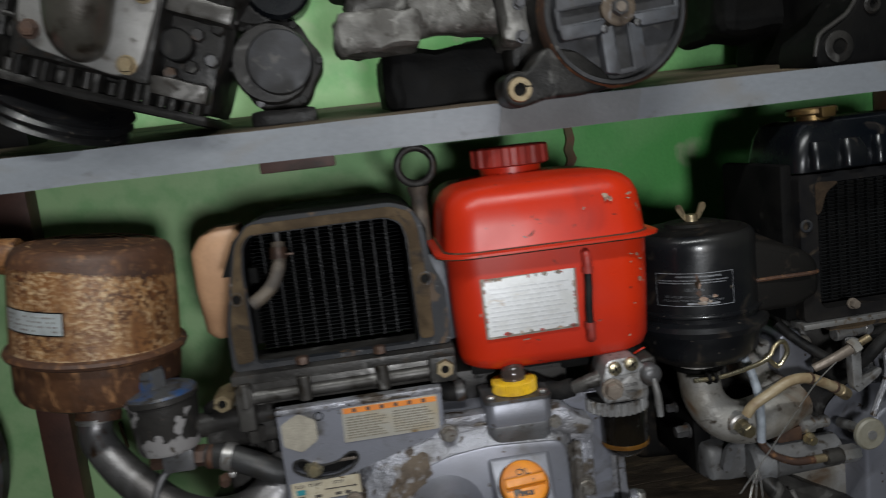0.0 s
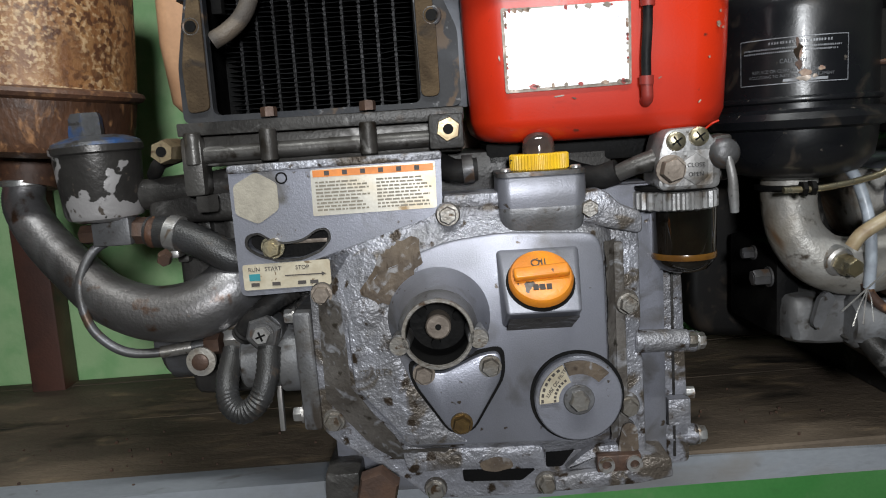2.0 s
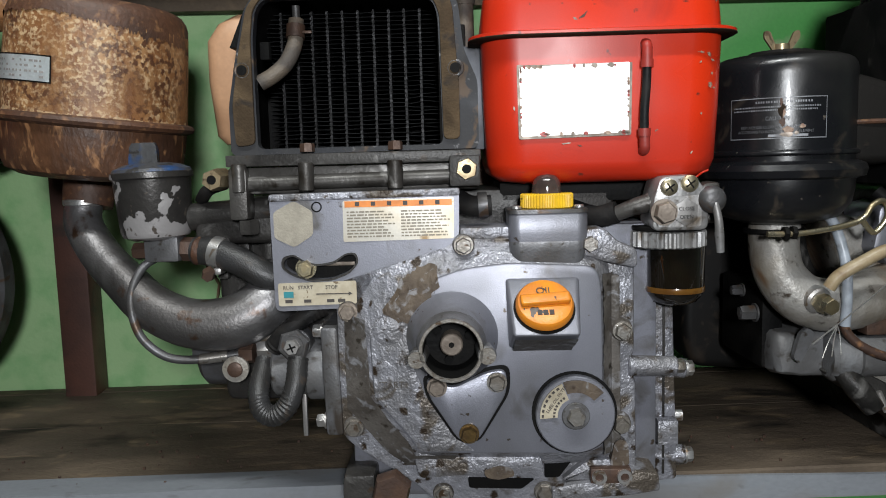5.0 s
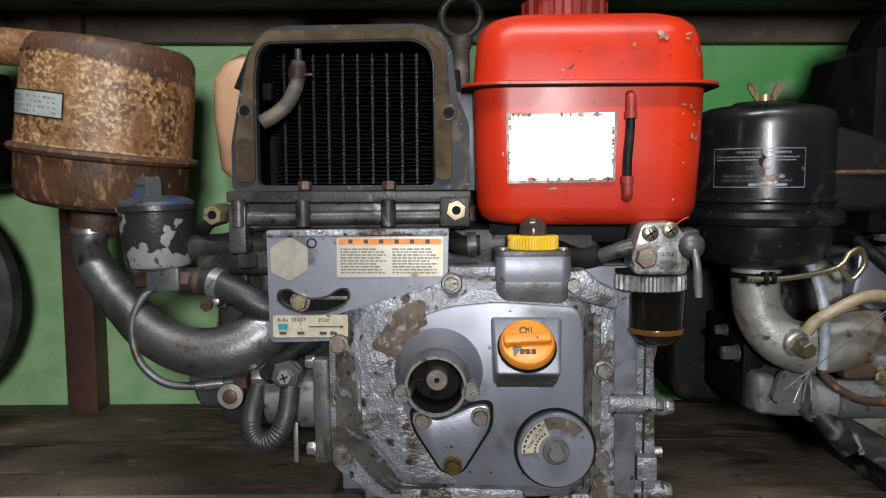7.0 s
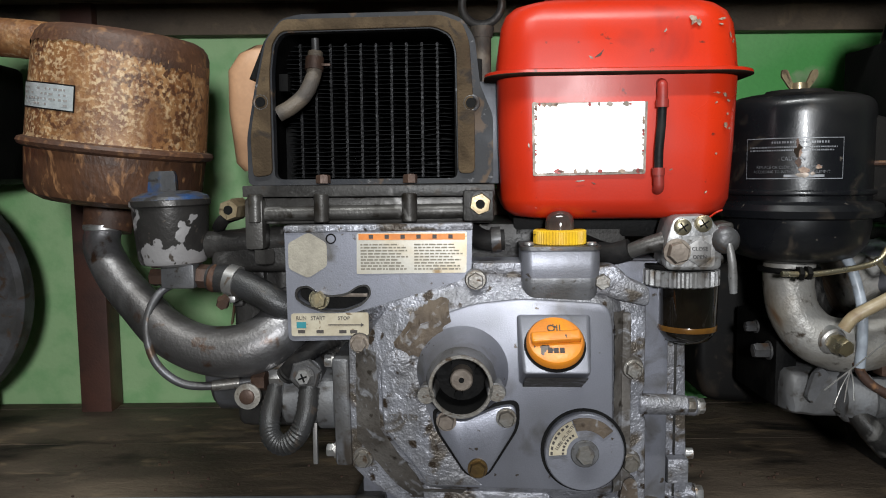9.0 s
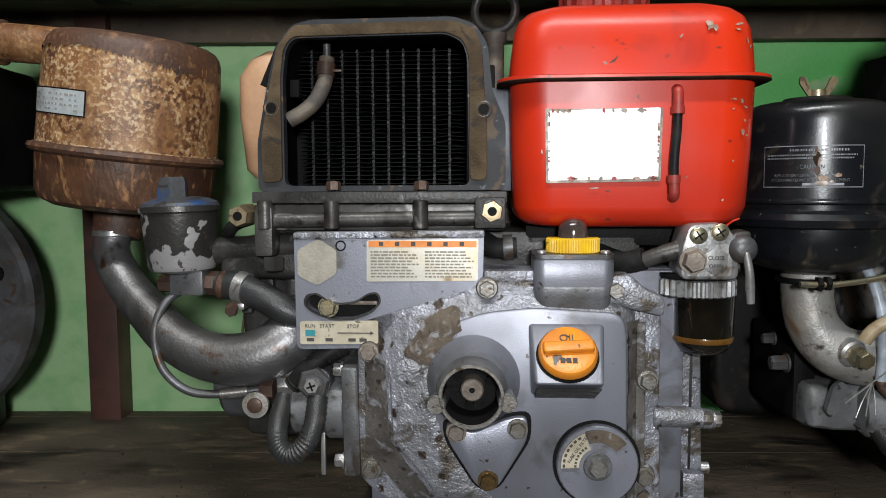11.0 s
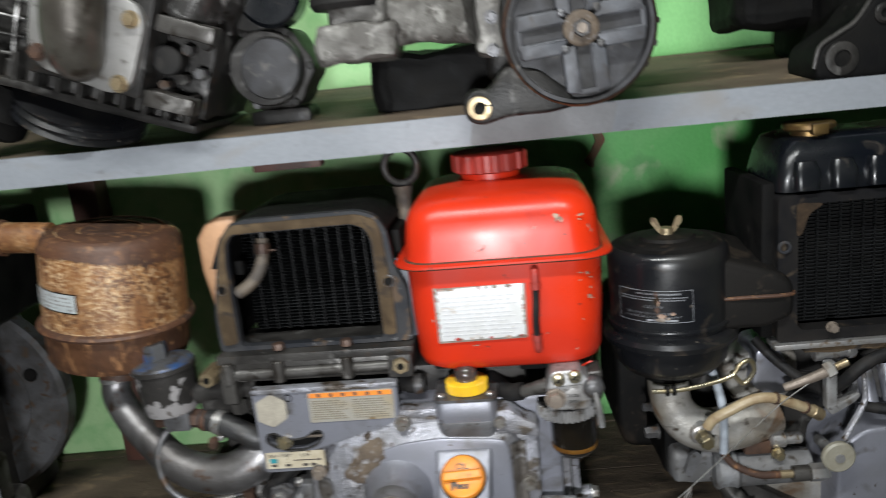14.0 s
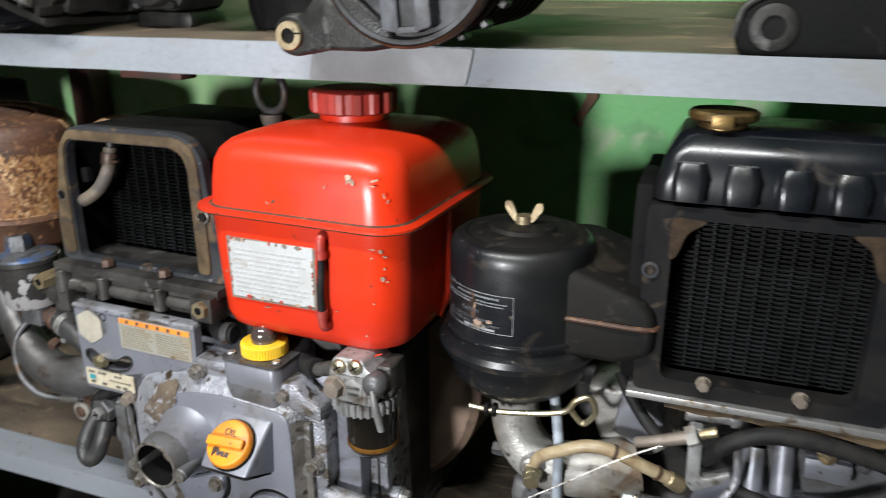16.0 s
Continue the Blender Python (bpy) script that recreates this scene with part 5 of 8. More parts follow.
uscrew = part("union_screw", bm, STEEL, union)
for a in (20, 110):
    bm = box(B(), -0.0038, 0.0038, -0.0007, 0.0007, 0, 0.0006)
    bmesh.ops.transform(bm, matrix=aim(U + Vector((0, -0.0144, 0)), (0, -1, 0)) @ pose(0, 0, 0, 0, 0, a), verts=list(bm.verts))
    part("slot", bm, BLACKISH, uscrew)
part("return_hose", tube(B(), [(-0.1525, 0.018, 0.139), (-0.1535, 0.008, 0.120), (-0.160, 0.004, 0.103), (-0.172, 0.004, 0.0945), (-0.184, 0.010, 0.100), (-0.1875, 0.022, 0.115), (-0.186, 0.040, 0.132)], 0.0090, 16, 10, ribs=0.0007), RUBBER_GREY, pump, "ribbed grey rubber hose")
part("upper_hose", tube(B(), [(-0.176, 0.030, 0.146), (-0.163, 0.026, 0.160), (-0.148, 0.028, 0.172), (-0.132, 0.034, 0.180)], 0.0085, 14, 10, ribs=0.0007), RUBBER, pump, "black ribbed hose")
bm = B()
hexagon(bm, (-0.180, 0.046, 0.140), (-1, 0, 0), 0.0088, 0.013, 0.2)
cyl(bm, (-0.180, 0.046, 0.140), (-0.168, 0.046, 0.140), 0.007, n=16)
part("delivery_nut", bm, STEEL, pump)
bm = B()
hexagon(bm, (-0.197, 0.046, 0.138), (-1, 0, 0), 0.0095, 0.012, 0.5)
part("banjo_nut", bm, RUST_NUT, pump, "rust brown pipe nut")
bm = B()
lathe(bm, (-0.2115, 0.040, 0.126), (0, -1, 0), [(0.0085, -0.008), (0.0115, 0), (0.0115, 0.004), (0.006, 0.005)], 24)
eye = part("banjo_eye", bm, ALU_STAINED, pump)
part("banjo_screw", lathe(B(), (-0.2115, 0.0365, 0.126), (0, -1, 0), [(0.007, 0), (0.0065, 0.003), (0.004, 0.004)], 16), RUST_NUT, eye, "browned screw in a rusty eye")
part("lever_stem", box(B(), -0.157, -0.153, 0.045, 0.050, 0.062, 0.100, 0.0008), STEEL, pump)
part("rusty_nut", hexagon(B(), (-0.186, 0.040, 0.116), (-1, 0, 0), 0.0065, 0.010, 0.2), RUST_NUT, pump)
part("injection_pipe", tube(B(), [(-0.272, 0.055, 0.226), (-0.288, 0.045, 0.217), (-0.296, 0.035, 0.198), (-0.295, 0.030, 0.176), (-0.286, 0.028, 0.155), (-0.266, 0.030, 0.139), (-0.240, 0.040, 0.1345), (-0.208, 0.046, 0.1375)], 0.0037, 12, 8), DULL_STEEL, engine, "bent dark steel injection pipe")
part("pipe_sleeve", cyl(B(), (-0.243, 0.0395, 0.1346), (-0.220, 0.0435, 0.1362), 0.0047, n=14), BOLT_DULL, engine)

# exhaust elbow
bm = B()
tube(bm, [(-0.356, 0.085, 0.272), (-0.355, 0.078, 0.252), (-0.336, 0.066, 0.226), (-0.311, 0.055, 0.203), (-0.284, 0.047, 0.180), (-0.250, 0.043, 0.166), (-0.213, 0.045, 0.166), (-0.186, 0.055, 0.180), (-0.172, 0.075, 0.200)], [0.0155, 0.0165, 0.0175, 0.0185, 0.0200, 0.0215, 0.0235, 0.0245, 0.024], 28, 8)
pipe = part("exhaust_pipe", bm, BARE_PIPE, engine, "dark bare steel exhaust bend")
part("collar", lathe(B(), (-0.356, 0.085, 0.268), (0, 0, 1), [(0.016, 0), (0.0185, 0.002), (0.0185, 0.006), (0.016, 0.008)], 28), STEEL, pipe)

# water strainer with chipped paint
S = Vector((-0.279, 0.055, 0.243))
bm = B()
lathe(bm, S, (-0.03, 0, 1), [(0.020, -0.004), (0.0275, -0.001), (0.0295, 0.003), (0.0325, 0.048), (0.0345, 0.0495), (0.0345, 0.054), (0.030, 0.056)], 40)
strainer = part("strainer_cup", bm, STRAINER, engine, "dark cup with flaking silver paint")
bm = B()
lathe(bm, S + Vector((-0.0015, 0, 0.056)), (-0.03, 0, 1), [(0.0335, -0.002), (0.0325, 0.001), (0.024, 0.0045), (0.016, 0.006)], 36)
hexagon(bm, S + Vector((-0.006, -0.003, 0.060)), (-0.03, 0, 1), 0.0135, 0.019, 0.25, n=4 + 2)
part("strainer_cap", bm, BLUE_PAINT, strainer, "hexagonal cap with worn blue paint")
bm = B()
box(bm, -0.286, -0.256, 0.040, 0.065, 0.220, 0.242, 0.003)
out = part("outlet_block", bm, BOSS_GREY, strainer)
bm = B()
hexagon(bm, (-0.256, 0.052, 0.230), (1, 0, -0.05), 0.0105, 0.014, 0.3)
part("inlet_nut", hexagon(B(), (-0.286, 0.052, 0.229), (-1, 0, 0), 0.008, 0.013, 0.3), RUST_NUT, strainer)
part("outlet_nut", bm, RUST_NUT, strainer, "rust brown nut")
hose = part("coolant_hose", tube(B(), [(-0.244, 0.052, 0.2285), (-0.224, 0.046, 0.2265), (-0.200, 0.042, 0.217), (-0.180, 0.044, 0.205), (-0.160, 0.055, 0.198)], 0.0125, 18, 8), RUBBER_GREY, engine, "grey cloth-braided rubber hose")
bm = B()
cyl(bm, (-0.2275, 0.047, 0.2275), (-0.2185, 0.045, 0.2255), 0.0138, n=28)
box(bm, -0.227, -0.219, 0.036, 0.052, 0.2085, 0.2145, 0.002)
part("hose_clamp", bm, STEEL, hose, "bright hose clamp")
part("clamp_screw", lumpy(hexagon(B(), (-0.2285, 0.034, 0.2115), (0.2, -1, -0.3), 0.0055, 0.010, 0.3), 0.0008, 200, 2, 6), RUST_NUT, hose, "rusty clamp screw")
part("rust_crust", lumpy(cyl(B(), (-0.2440, 0.0500, 0.2290), (-0.2365, 0.0490, 0.2280), 0.0128, n=18, bev=0.002), 0.0012, 140, 2, 8), RUST_DARK, hose, "rust crust at the hose end")

# head casting under the radiator
bm = B()
box(bm, -0.206, 0.002, 0.036, 0.10, 0.276, 0.299, 0.004)
box(bm, -0.206, -0.190, 0.026, 0.05, 0.255, 0.299, 0.004)
cyl(bm, (-0.19, 0.036, 0.285), (-0.01, 0.036, 0.287), 0.0065, n=14)
part("hopper_casting", bm, ALU_DARK, engine, "dull aluminium casting under the radiator")
for x in (-0.197, -0.141, -0.067):
    part("casting_boss", cyl(B(), (x, 0.030, 0.278), (x, 0.030, 0.302), 0.0065, n=16, bev=0.001), ALU_DARK, engine)
part("casting_bolt", hexagon(B(), (-0.192, 0.034, 0.255), (0, 0, -1), 0.009, 0.012, 0.2), GREY_DARK, engine)
for x, z in ((-0.2155, 0.2895), (-0.008, 0.293)):
    nutbody = part("drain_nut", hexagon(B(), (x, 0.05, z), (0, -1, 0), 0.0095, 0.035, 0.35), BOLT_PALE, engine, "brassy zinc hexagon nut with a bore")
    part("bore", cyl(B(), (x, 0.0155, z), (x, 0.0145, z), 0.0038, n=16), BLACKISH, nutbody)
part("nut_block", box(B(), -0.022, 0.003, 0.020, 0.045, 0.279, 0.304, 0.002), GREY_DARK, engine)
part("overflow_hose", tube(B(), [(-0.240, 0.060, 0.272), (-0.228, 0.045, 0.281), (-0.215, 0.050, 0.286)], 0.0055, 10, 6), RUBBER, engine)

# radiator in its shroud
OUT = [(-0.207, 0.309), (-0.207, 0.350), (-0.199, 0.392), (-0.190, 0.430), (-0.176, 0.448), (-0.160, 0.452), (-0.040, 0.4525), (-0.022, 0.446), (-0.012, 0.430), (-0.008, 0.392), (0.003, 0.366), (0.003, 0.310)]
INN = [(-0.184, 0.314), (-0.184, 0.404), (-0.181, 0.428), (-0.174, 0.437), (-0.046, 0.4385), (-0.033, 0.432), (-0.029, 0.420), (-0.027, 0.314)]
shroud = part("radiator_shroud", prism(B(), rounded(OUT, 0.006, 4), 0.0455, 0.056, holes=(rounded(INN, 0.006, 4),)), FRAME, engine, "dark worn radiator shroud")
strip = [(-0.202, 0.316), (-0.2035, 0.350), (-0.196, 0.394), (-0.1880, 0.430), (-0.174, 0.4475), (-0.040, 0.4490), (-0.022, 0.442), (-0.0165, 0.426), (-0.0145, 0.392), (-0.0125, 0.366), (-0.0125, 0.318), (-0.0265, 0.318), (-0.0275, 0.420), (-0.0325, 0.4335), (-0.046, 0.4395), (-0.175, 0.438), (-0.1825, 0.428), (-0.1855, 0.404), (-0.1855, 0.318)]
part("foam_strip", prism(B(), rounded(strip, 0.005, 3), 0.0425, 0.047, bev=0.001), GASKET, shroud, "brown perished foam strip")
bm = B()
prism(bm, [(-0.206, 0.309), (-0.206, 0.350), (-0.1985, 0.392), (-0.1895, 0.430), (-0.183, 0.428), (-0.192, 0.390), (-0.199, 0.350), (-0.199, 0.309)], 0.054, 0.20)
box(bm, -0.030, -0.022, 0.052, 0.20, 0.309, 0.44, 0.003)
prism(bm, [(-0.206, 0.40), (-0.192, 0.432), (-0.178, 0.447), (-0.16, 0.4515), (-0.04, 0.4515), (-0.024, 0.445), (-0.012, 0.43), (-0.014, 0.425), (-0.03, 0.438), (-0.16, 0.444), (-0.176, 0.436), (-0.198, 0.40)], 0.054, 0.21)
part("shroud_box", bm, BLACKISH, shroud, "black sheet metal shroud box")
part("side_flange", box(B(), -0.012, 0.008, 0.060, 0.063, 0.309, 0.396, 0.001), SHEET_GREY, shroud, "blue-grey sheet metal flange")
part("base_flange", box(B(), -0.208, 0.004, 0.030, 0.12, 0.2995, 0.309, 0.0012), GREY_DARK, shroud, "dark oily base flange")
for x, z in ((-0.1935, 0.3795), (-0.0155, 0.3765)):
    e = part("eyelet", torus(B(), (x, 0.0440, z), (0, 1, 0), 0.0060, 0.0016, 24, 8), DULL_STEEL, shroud)
    part("hole", cyl(B(), (x, 0.0440, z), (x, 0.0415, z), 0.0042, n=16), BLACKISH, e)
for x in (-0.141, -0.067):
    bolt(shroud, (x, 0.040, 0.309), (0, 0, 1), 0.0062, 0.007, RUST_NUT, washer=False)
core = part("radiator_core", box(B(), -0.196, -0.031, 0.135, 0.165, 0.312, 0.438), BLACKISH, shroud, "black finned radiator core")
rnd = random.Random(7)
for i in range(10):
    x = -0.1706 + 0.0138 * i
    bm = B()
    strip_tube(bm, x, 0.0012, 0.094, 0.135, 0.315, 31, 0.0039)
    part("tube", bm, TUBE_METAL, core)
for j in range(32):
    z = 0.3155 + 0.0038 * j
    b = B()
    n = 42
    top = []
    for i in range(n + 1):
        x = -0.184 + 0.153 * i / n
        w = 0.0006 * noise.noise(Vector((x * 60, j * 1.7, 0))) + (0.0020 * noise.noise(Vector((x * 60, j * 0.6, 4))) if x > -0.06 and j < 18 else 0)
        top.append([b.verts.new(p) for p in ((x, 0.0965, z + w), (x, 0.134, z), (x, 0.134, z + 0.0004), (x, 0.0965, z + w + 0.0004))])
    for a, c in zip(top, top[1:]):
        for i in range(4):
            b.faces.new((a[i], a[(i + 1) % 4], c[(i + 1) % 4], c[i]))
    part("fin", b, FIN, core)
hs = part("filler_hose", tube(B(), [(-0.1525, 0.075, 0.425), (-0.1535, 0.070, 0.405), (-0.160, 0.064, 0.388), (-0.171, 0.060, 0.377), (-0.183, 0.058, 0.370)], 0.0068, 14, 8), RUBBER_OLD, shroud, "perished grey-brown overflow hose")
bm = B()
cyl(bm, (-0.1527, 0.073, 0.420), (-0.1533, 0.071, 0.409), 0.0082, n=18)
box(bm, -0.146, -0.138, 0.066, 0.070, 0.412, 0.4145, 0.0006)
part("hose_clip", bm, RUST_NUT, hs)
part("nozzle", cyl(B(), (-0.1525, 0.075, 0.437), (-0.1525, 0.075, 0.420), 0.0035, n=12), DULL_STEEL, hs)
part("inner_bolt", box(B(), -0.182, -0.174, 0.06, 0.07, 0.390, 0.405, 0.001), CASE_BLACK, shroud)
bm = B()
loft(bm, [(0.322, 0.016, 0.020, 0.010, -0.226, 0.160), (0.330, 0.022, 0.025, 0.012, -0.227, 0.160), (0.38, 0.025, 0.026, 0.012, -0.226, 0.150), (0.418, 0.026, 0.027, 0.014, -0.224, 0.148), (0.434, 0.022, 0.024, 0.014, -0.218, 0.148), (0.442, 0.014, 0.018, 0.010, -0.211, 0.148)])
part("overflow_tank", bm, BROWN_TANK, engine, "brown plastic overflow tank behind the radiator")

# lifting eye
bm = B()
cyl(bm, (-0.006, 0.150, 0.30), (-0.006, 0.150, 0.452), 0.0088, n=18)
cyl(bm, (-0.006, 0.150, 0.448), (-0.006, 0.150, 0.458), 0.0100, 0.0120, 18)
eyeb = part("lifting_eye", bm, RUBBER_OLD, engine, "dull steel lifting eye bolt")
part("ring", torus(B(), (-0.006, 0.150, 0.480), (0.15, 1, 0), 0.0195, 0.0042, 32, 12), GREY_DARK, eyeb)
part("stay", box(B(), -0.028, -0.006, 0.09, 0.16, 0.300, 0.42, 0.002), BLACKISH, engine)

# red fuel tank
tank = part("fuel_tank", loft(B(), [(0.279, 0.070, 0.080, 0.030, 0.104, 0.122), (0.2815, 0.084, 0.094, 0.032, 0.104, 0.122), (0.287, 0.0915, 0.101, 0.032, 0.104, 0.122), (0.296, 0.0945, 0.104, 0.032, 0.104, 0.122), (0.34, 0.0965, 0.106, 0.031, 0.104, 0.122), (0.3955, 0.0980, 0.1075, 0.030, 0.104, 0.122)], seg=8), RED, engine, "glossy red sheet metal fuel tank with chips and scratches")
lid_rows = [(0.3985, 0.0980, 0.1075, 0.030, 0.104, 0.122), (0.420, 0.0965, 0.1060, 0.030, 0.104, 0.122), (0.437, 0.0945, 0.1040, 0.030, 0.104, 0.122), (0.447, 0.0905, 0.1000, 0.030, 0.104, 0.122),
            (0.4535, 0.0840, 0.0935, 0.030, 0.104, 0.122), (0.4575, 0.0750, 0.0845, 0.030, 0.104, 0.122), (0.4600, 0.0560, 0.0650, 0.028, 0.104, 0.124), (0.4620, 0.030, 0.034, 0.020, 0.100, 0.130)]
part("tank_top", loft(B(), lid_rows, seg=8), RED, tank)
part("seam_flange", loft(B(), [(0.3950, 0.1070, 0.1165, 0.034, 0.104, 0.122), (0.3958, 0.1082, 0.1177, 0.034, 0.104, 0.122), (0.3980, 0.1082, 0.1177, 0.034, 0.104, 0.122), (0.3988, 0.1070, 0.1165, 0.034, 0.104, 0.122)], seg=8), RED, tank)
part("seam_dirt", loft(B(), [(0.3942, 0.1030, 0.1125, 0.033, 0.104, 0.122), (0.3946, 0.1074, 0.1169, 0.034, 0.104, 0.122), (0.3954, 0.1086, 0.1181, 0.034, 0.104, 0.122), (0.3960, 0.1084, 0.1179, 0.034, 0.104, 0.122)], seg=8), DIRT, tank, "dark dirt along the seam")
part("seam_line", loft(B(), [(0.3988, 0.1000, 0.1095, 0.031, 0.104, 0.122), (0.4000, 0.0985, 0.1080, 0.031, 0.104, 0.122)], seg=8), RUST_DARK, tank)
bm = B()
cyl(bm, (0.095, 0.142, 0.460), (0.095, 0.142, 0.471), 0.033, n=40)
part("filler_neck", bm, RED, tank)
bm = knurl(B(), (0.095, 0.142, 0.469), (0, 0, 1), 0.0420, 0.0026, 0.021, 15, 6)
part("filler_cap", bm, RED_CAP, tank, "faded red ribbed plastic filler cap")
FY = 0.0165
lb = part("tank_label", prism(B(), rounded([(0.0355, 0.3715), (0.1225, 0.3735), (0.1215, 0.3185), (0.0365, 0.3175)], 0.0012, 2), FY - 0.0019, FY + 0.004), LABEL_METAL, tank, "silvery instruction label with worn edges")
part("label_rim", prism(B(), rounded([(0.0334, 0.3738), (0.1246, 0.3758), (0.1236, 0.3164), (0.0344, 0.3152)], 0.0015, 2), FY - 0.0014, FY + 0.003), SCUFF, lb)
bars(lb, INK_FOIL, 0.041, 0.118, 0.3225, 0.3665, 10, FY - 0.0021, 11, 0.32)
rnd = random.Random(21)
for i in range(44):
    side = i % 4
    t = rnd.random()
    x = 0.037 + 0.084 * t if side < 2 else (0.0365 if side == 2 else 0.1212)
    z = (0.3715 if side == 0 else 0.3187) if side < 2 else 0.320 + 0.05 * t
    w, h = 0.0012 + 0.0030 * rnd.random() * (side < 2), 0.0010 + 0.0016 * rnd.random()
    part("label_nick", prism(B(), rounded([(x - w, z), (x, z + h), (x + w, z + 0.2 * h), (x + 0.4 * w, z - h)], 0.001, 2), FY - 0.0023, FY), (CHIP, SCUFF, RED_CAP)[i % 3], lb)
sight = part("sight_elbow", tube(B(), [(0.1345, 0.022, 0.388), (0.1345, 0.011, 0.386), (0.1345, 0.009, 0.380), (0.1345, 0.009, 0.370)], 0.0042, 14, 6), RED_CAP, tank, "red fuel gauge elbow")
part("sight_elbow", tube(B(), [(0.1325, 0.009, 0.320), (0.1328, 0.009, 0.311), (0.1332, 0.011, 0.305), (0.1335, 0.022, 0.303)], 0.0042, 14, 6), RED_CAP, tank, "red fuel gauge elbow")
for z, x in ((0.371, 0.1345), (0.318, 0.1325)):
    part("ferrule", cyl(B(), (x, 0.009, z - 0.003), (x, 0.009, z + 0.003), 0.0050, n=16), RED_CAP, tank)
part("sight_hose", tube(B(), [(0.1345, 0.009, 0.369), (0.1340, 0.0085, 0.355), (0.1325, 0.0085, 0.335), (0.1325, 0.009, 0.321)], 0.0035, 14, 6), RUBBER, sight, "black sight hose")
def tank_front(x, z):
    """Depth of the tank's front skin at x and z, its right corner rounded."""
    yy = 0.0157 + max(0.0, z - 0.435) * 0.45
    return yy + max(0.0, x - 0.172) ** 2 * 15


def tank_flake(x, z, w, h, tilt, seed, mat, label="bare chip in the red paint"):
    """A ragged chip in the paint that follows the tank's front."""
    r = random.Random(seed)
    b = B()
    ring = []
    for k in range(11):
        a = 2 * math.pi * k / 11
        q = 0.45 + 0.75 * r.random()
        px, pz = w * q * math.cos(a), h * q * math.sin(a)
        px, pz = x + px * math.cos(tilt) - pz * math.sin(tilt), z + px * math.sin(tilt) + pz * math.cos(tilt)
        ring.append(b.verts.new((px, tank_front(px, pz) - 0.0006, pz)))
    mid = b.verts.new((x, tank_front(x, z) - 0.0006, z))
    for k in range(11):
        b.faces.new((mid, ring[k], ring[(k + 1) % 11]))
    bmesh.ops.recalc_face_normals(b, faces=list(b.faces))
    part("paint_chip", b, mat, tank, label)


for k, (x, z, w, h, tilt) in enumerate(((0.159, 0.436, 0.0042, 0.0046, 0.3), (0.1635, 0.4345, 0.0020, 0.0034, 0.2), (0.1815, 0.4365, 0.0036, 0.0009, 0.3), (0.1805, 0.4325, 0.0020, 0.0008, -0.2), (0.1890, 0.4245, 0.0011, 0.0036, 0.25), (0.1915, 0.420, 0.0009, 0.0022, -0.2),
                                     (0.179, 0.3795, 0.0034, 0.0009, -0.1), (0.1855, 0.378, 0.0014, 0.0026, 0.4), (0.1885, 0.3735, 0.0022, 0.0008, -0.5), (0.178, 0.372, 0.0014, 0.0008, 0.4), (0.1865, 0.354, 0.0028, 0.0024, 0.5), (0.190, 0.352, 0.0014, 0.0008, 0.0),
                                     (0.1790, 0.332, 0.0010, 0.0009, 0.0), (0.1715, 0.3015, 0.0016, 0.0009, 0.9), (0.188, 0.363, 0.0009, 0.0013, 0.0))):
    tank_flake(x, z, w, h, tilt, k + 3, CHIP)
for k, (x, z, w, h, tilt) in enumerate(((0.0865, 0.4105, 0.0050, 0.0012, 0.75), (0.0805, 0.4075, 0.0034, 0.0010, -0.6), (0.0770, 0.4030, 0.0044, 0.0008, 0.2), (0.1375, 0.428, 0.0022, 0.0010, 1.0), (0.051, 0.3875, 0.0008, 0.0024, 0.1), (0.0765, 0.3855, 0.0012, 0.0007, 0.0),
                                     (0.115, 0.3885, 0.0022, 0.0008, -0.4), (0.072, 0.3110, 0.0054, 0.0009, 0.1), (0.083, 0.3090, 0.0026, 0.0006, -0.3), (0.1435, 0.3195, 0.0022, 0.0006, 0.6), (0.1375, 0.3385, 0.0009, 0.0008, 0.0), (0.031, 0.340, 0.0008, 0.0020, 0.1), (0.060, 0.4025, 0.006, 0.0008, 0.05), (0.150, 0.4020, 0.005, 0.0008, 0.0))):
    tank_flake(x, z, w, h, tilt, k + 40, SCUFF if k % 2 else RUST_DARK, "dark scuff in the red paint")
bm = B()
tube(bm, [(0.2045, 0.115, 0.394), (0.2050, 0.112, 0.36), (0.2040, 0.112, 0.31), (0.196, 0.115, 0.285)], 0.0030, 8, 6)
part("tank_strap", bm, RED, tank, "red strap at the tank side")
part("tank_bracket", box(B(), 0.02, 0.18, 0.06, 0.20, 0.262, 0.280, 0.003), BLACKISH, engine, "black bracket under the tank")

# rusty muffler
muffler = part("muffler", lathe(B(), (-0.350, 0.098, 0.299), (0.12, -0.02, 1), [(0.0785, 0.0465), (0.0772, 0.090), (0.0757, 0.126), (0.0748, 0.134), (0.0728, 0.1402), (0.0690, 0.1448), (0.0640, 0.1472)], 96), RUST, engine, "round rusty muffler with pale scale")
part("muffler_lid", lathe(B(), (-0.350, 0.098, 0.299), (0.12, -0.02, 1), [(0.0645, 0.1470), (0.058, 0.1485), (0.056, 0.1465), (0.052, 0.1485), (0.036, 0.1490), (0.033, 0.1465), (0.029, 0.1490), (0.016, 0.1480), (0.004, 0.1480)], 64), RUST_DARK, muffler, "dark ridged lid")
part("muffler_bowl", lathe(B(), (-0.350, 0.098, 0.299), (0.12, -0.02, 1), [(0.020, -0.006), (0.064, -0.004), (0.0740, 0.001), (0.0770, 0.008), (0.0785, 0.0465)], 64), RUST_BOWL, muffler, "dark rust lower shell")
fringe = B()
ring_a, ring_b = [], []
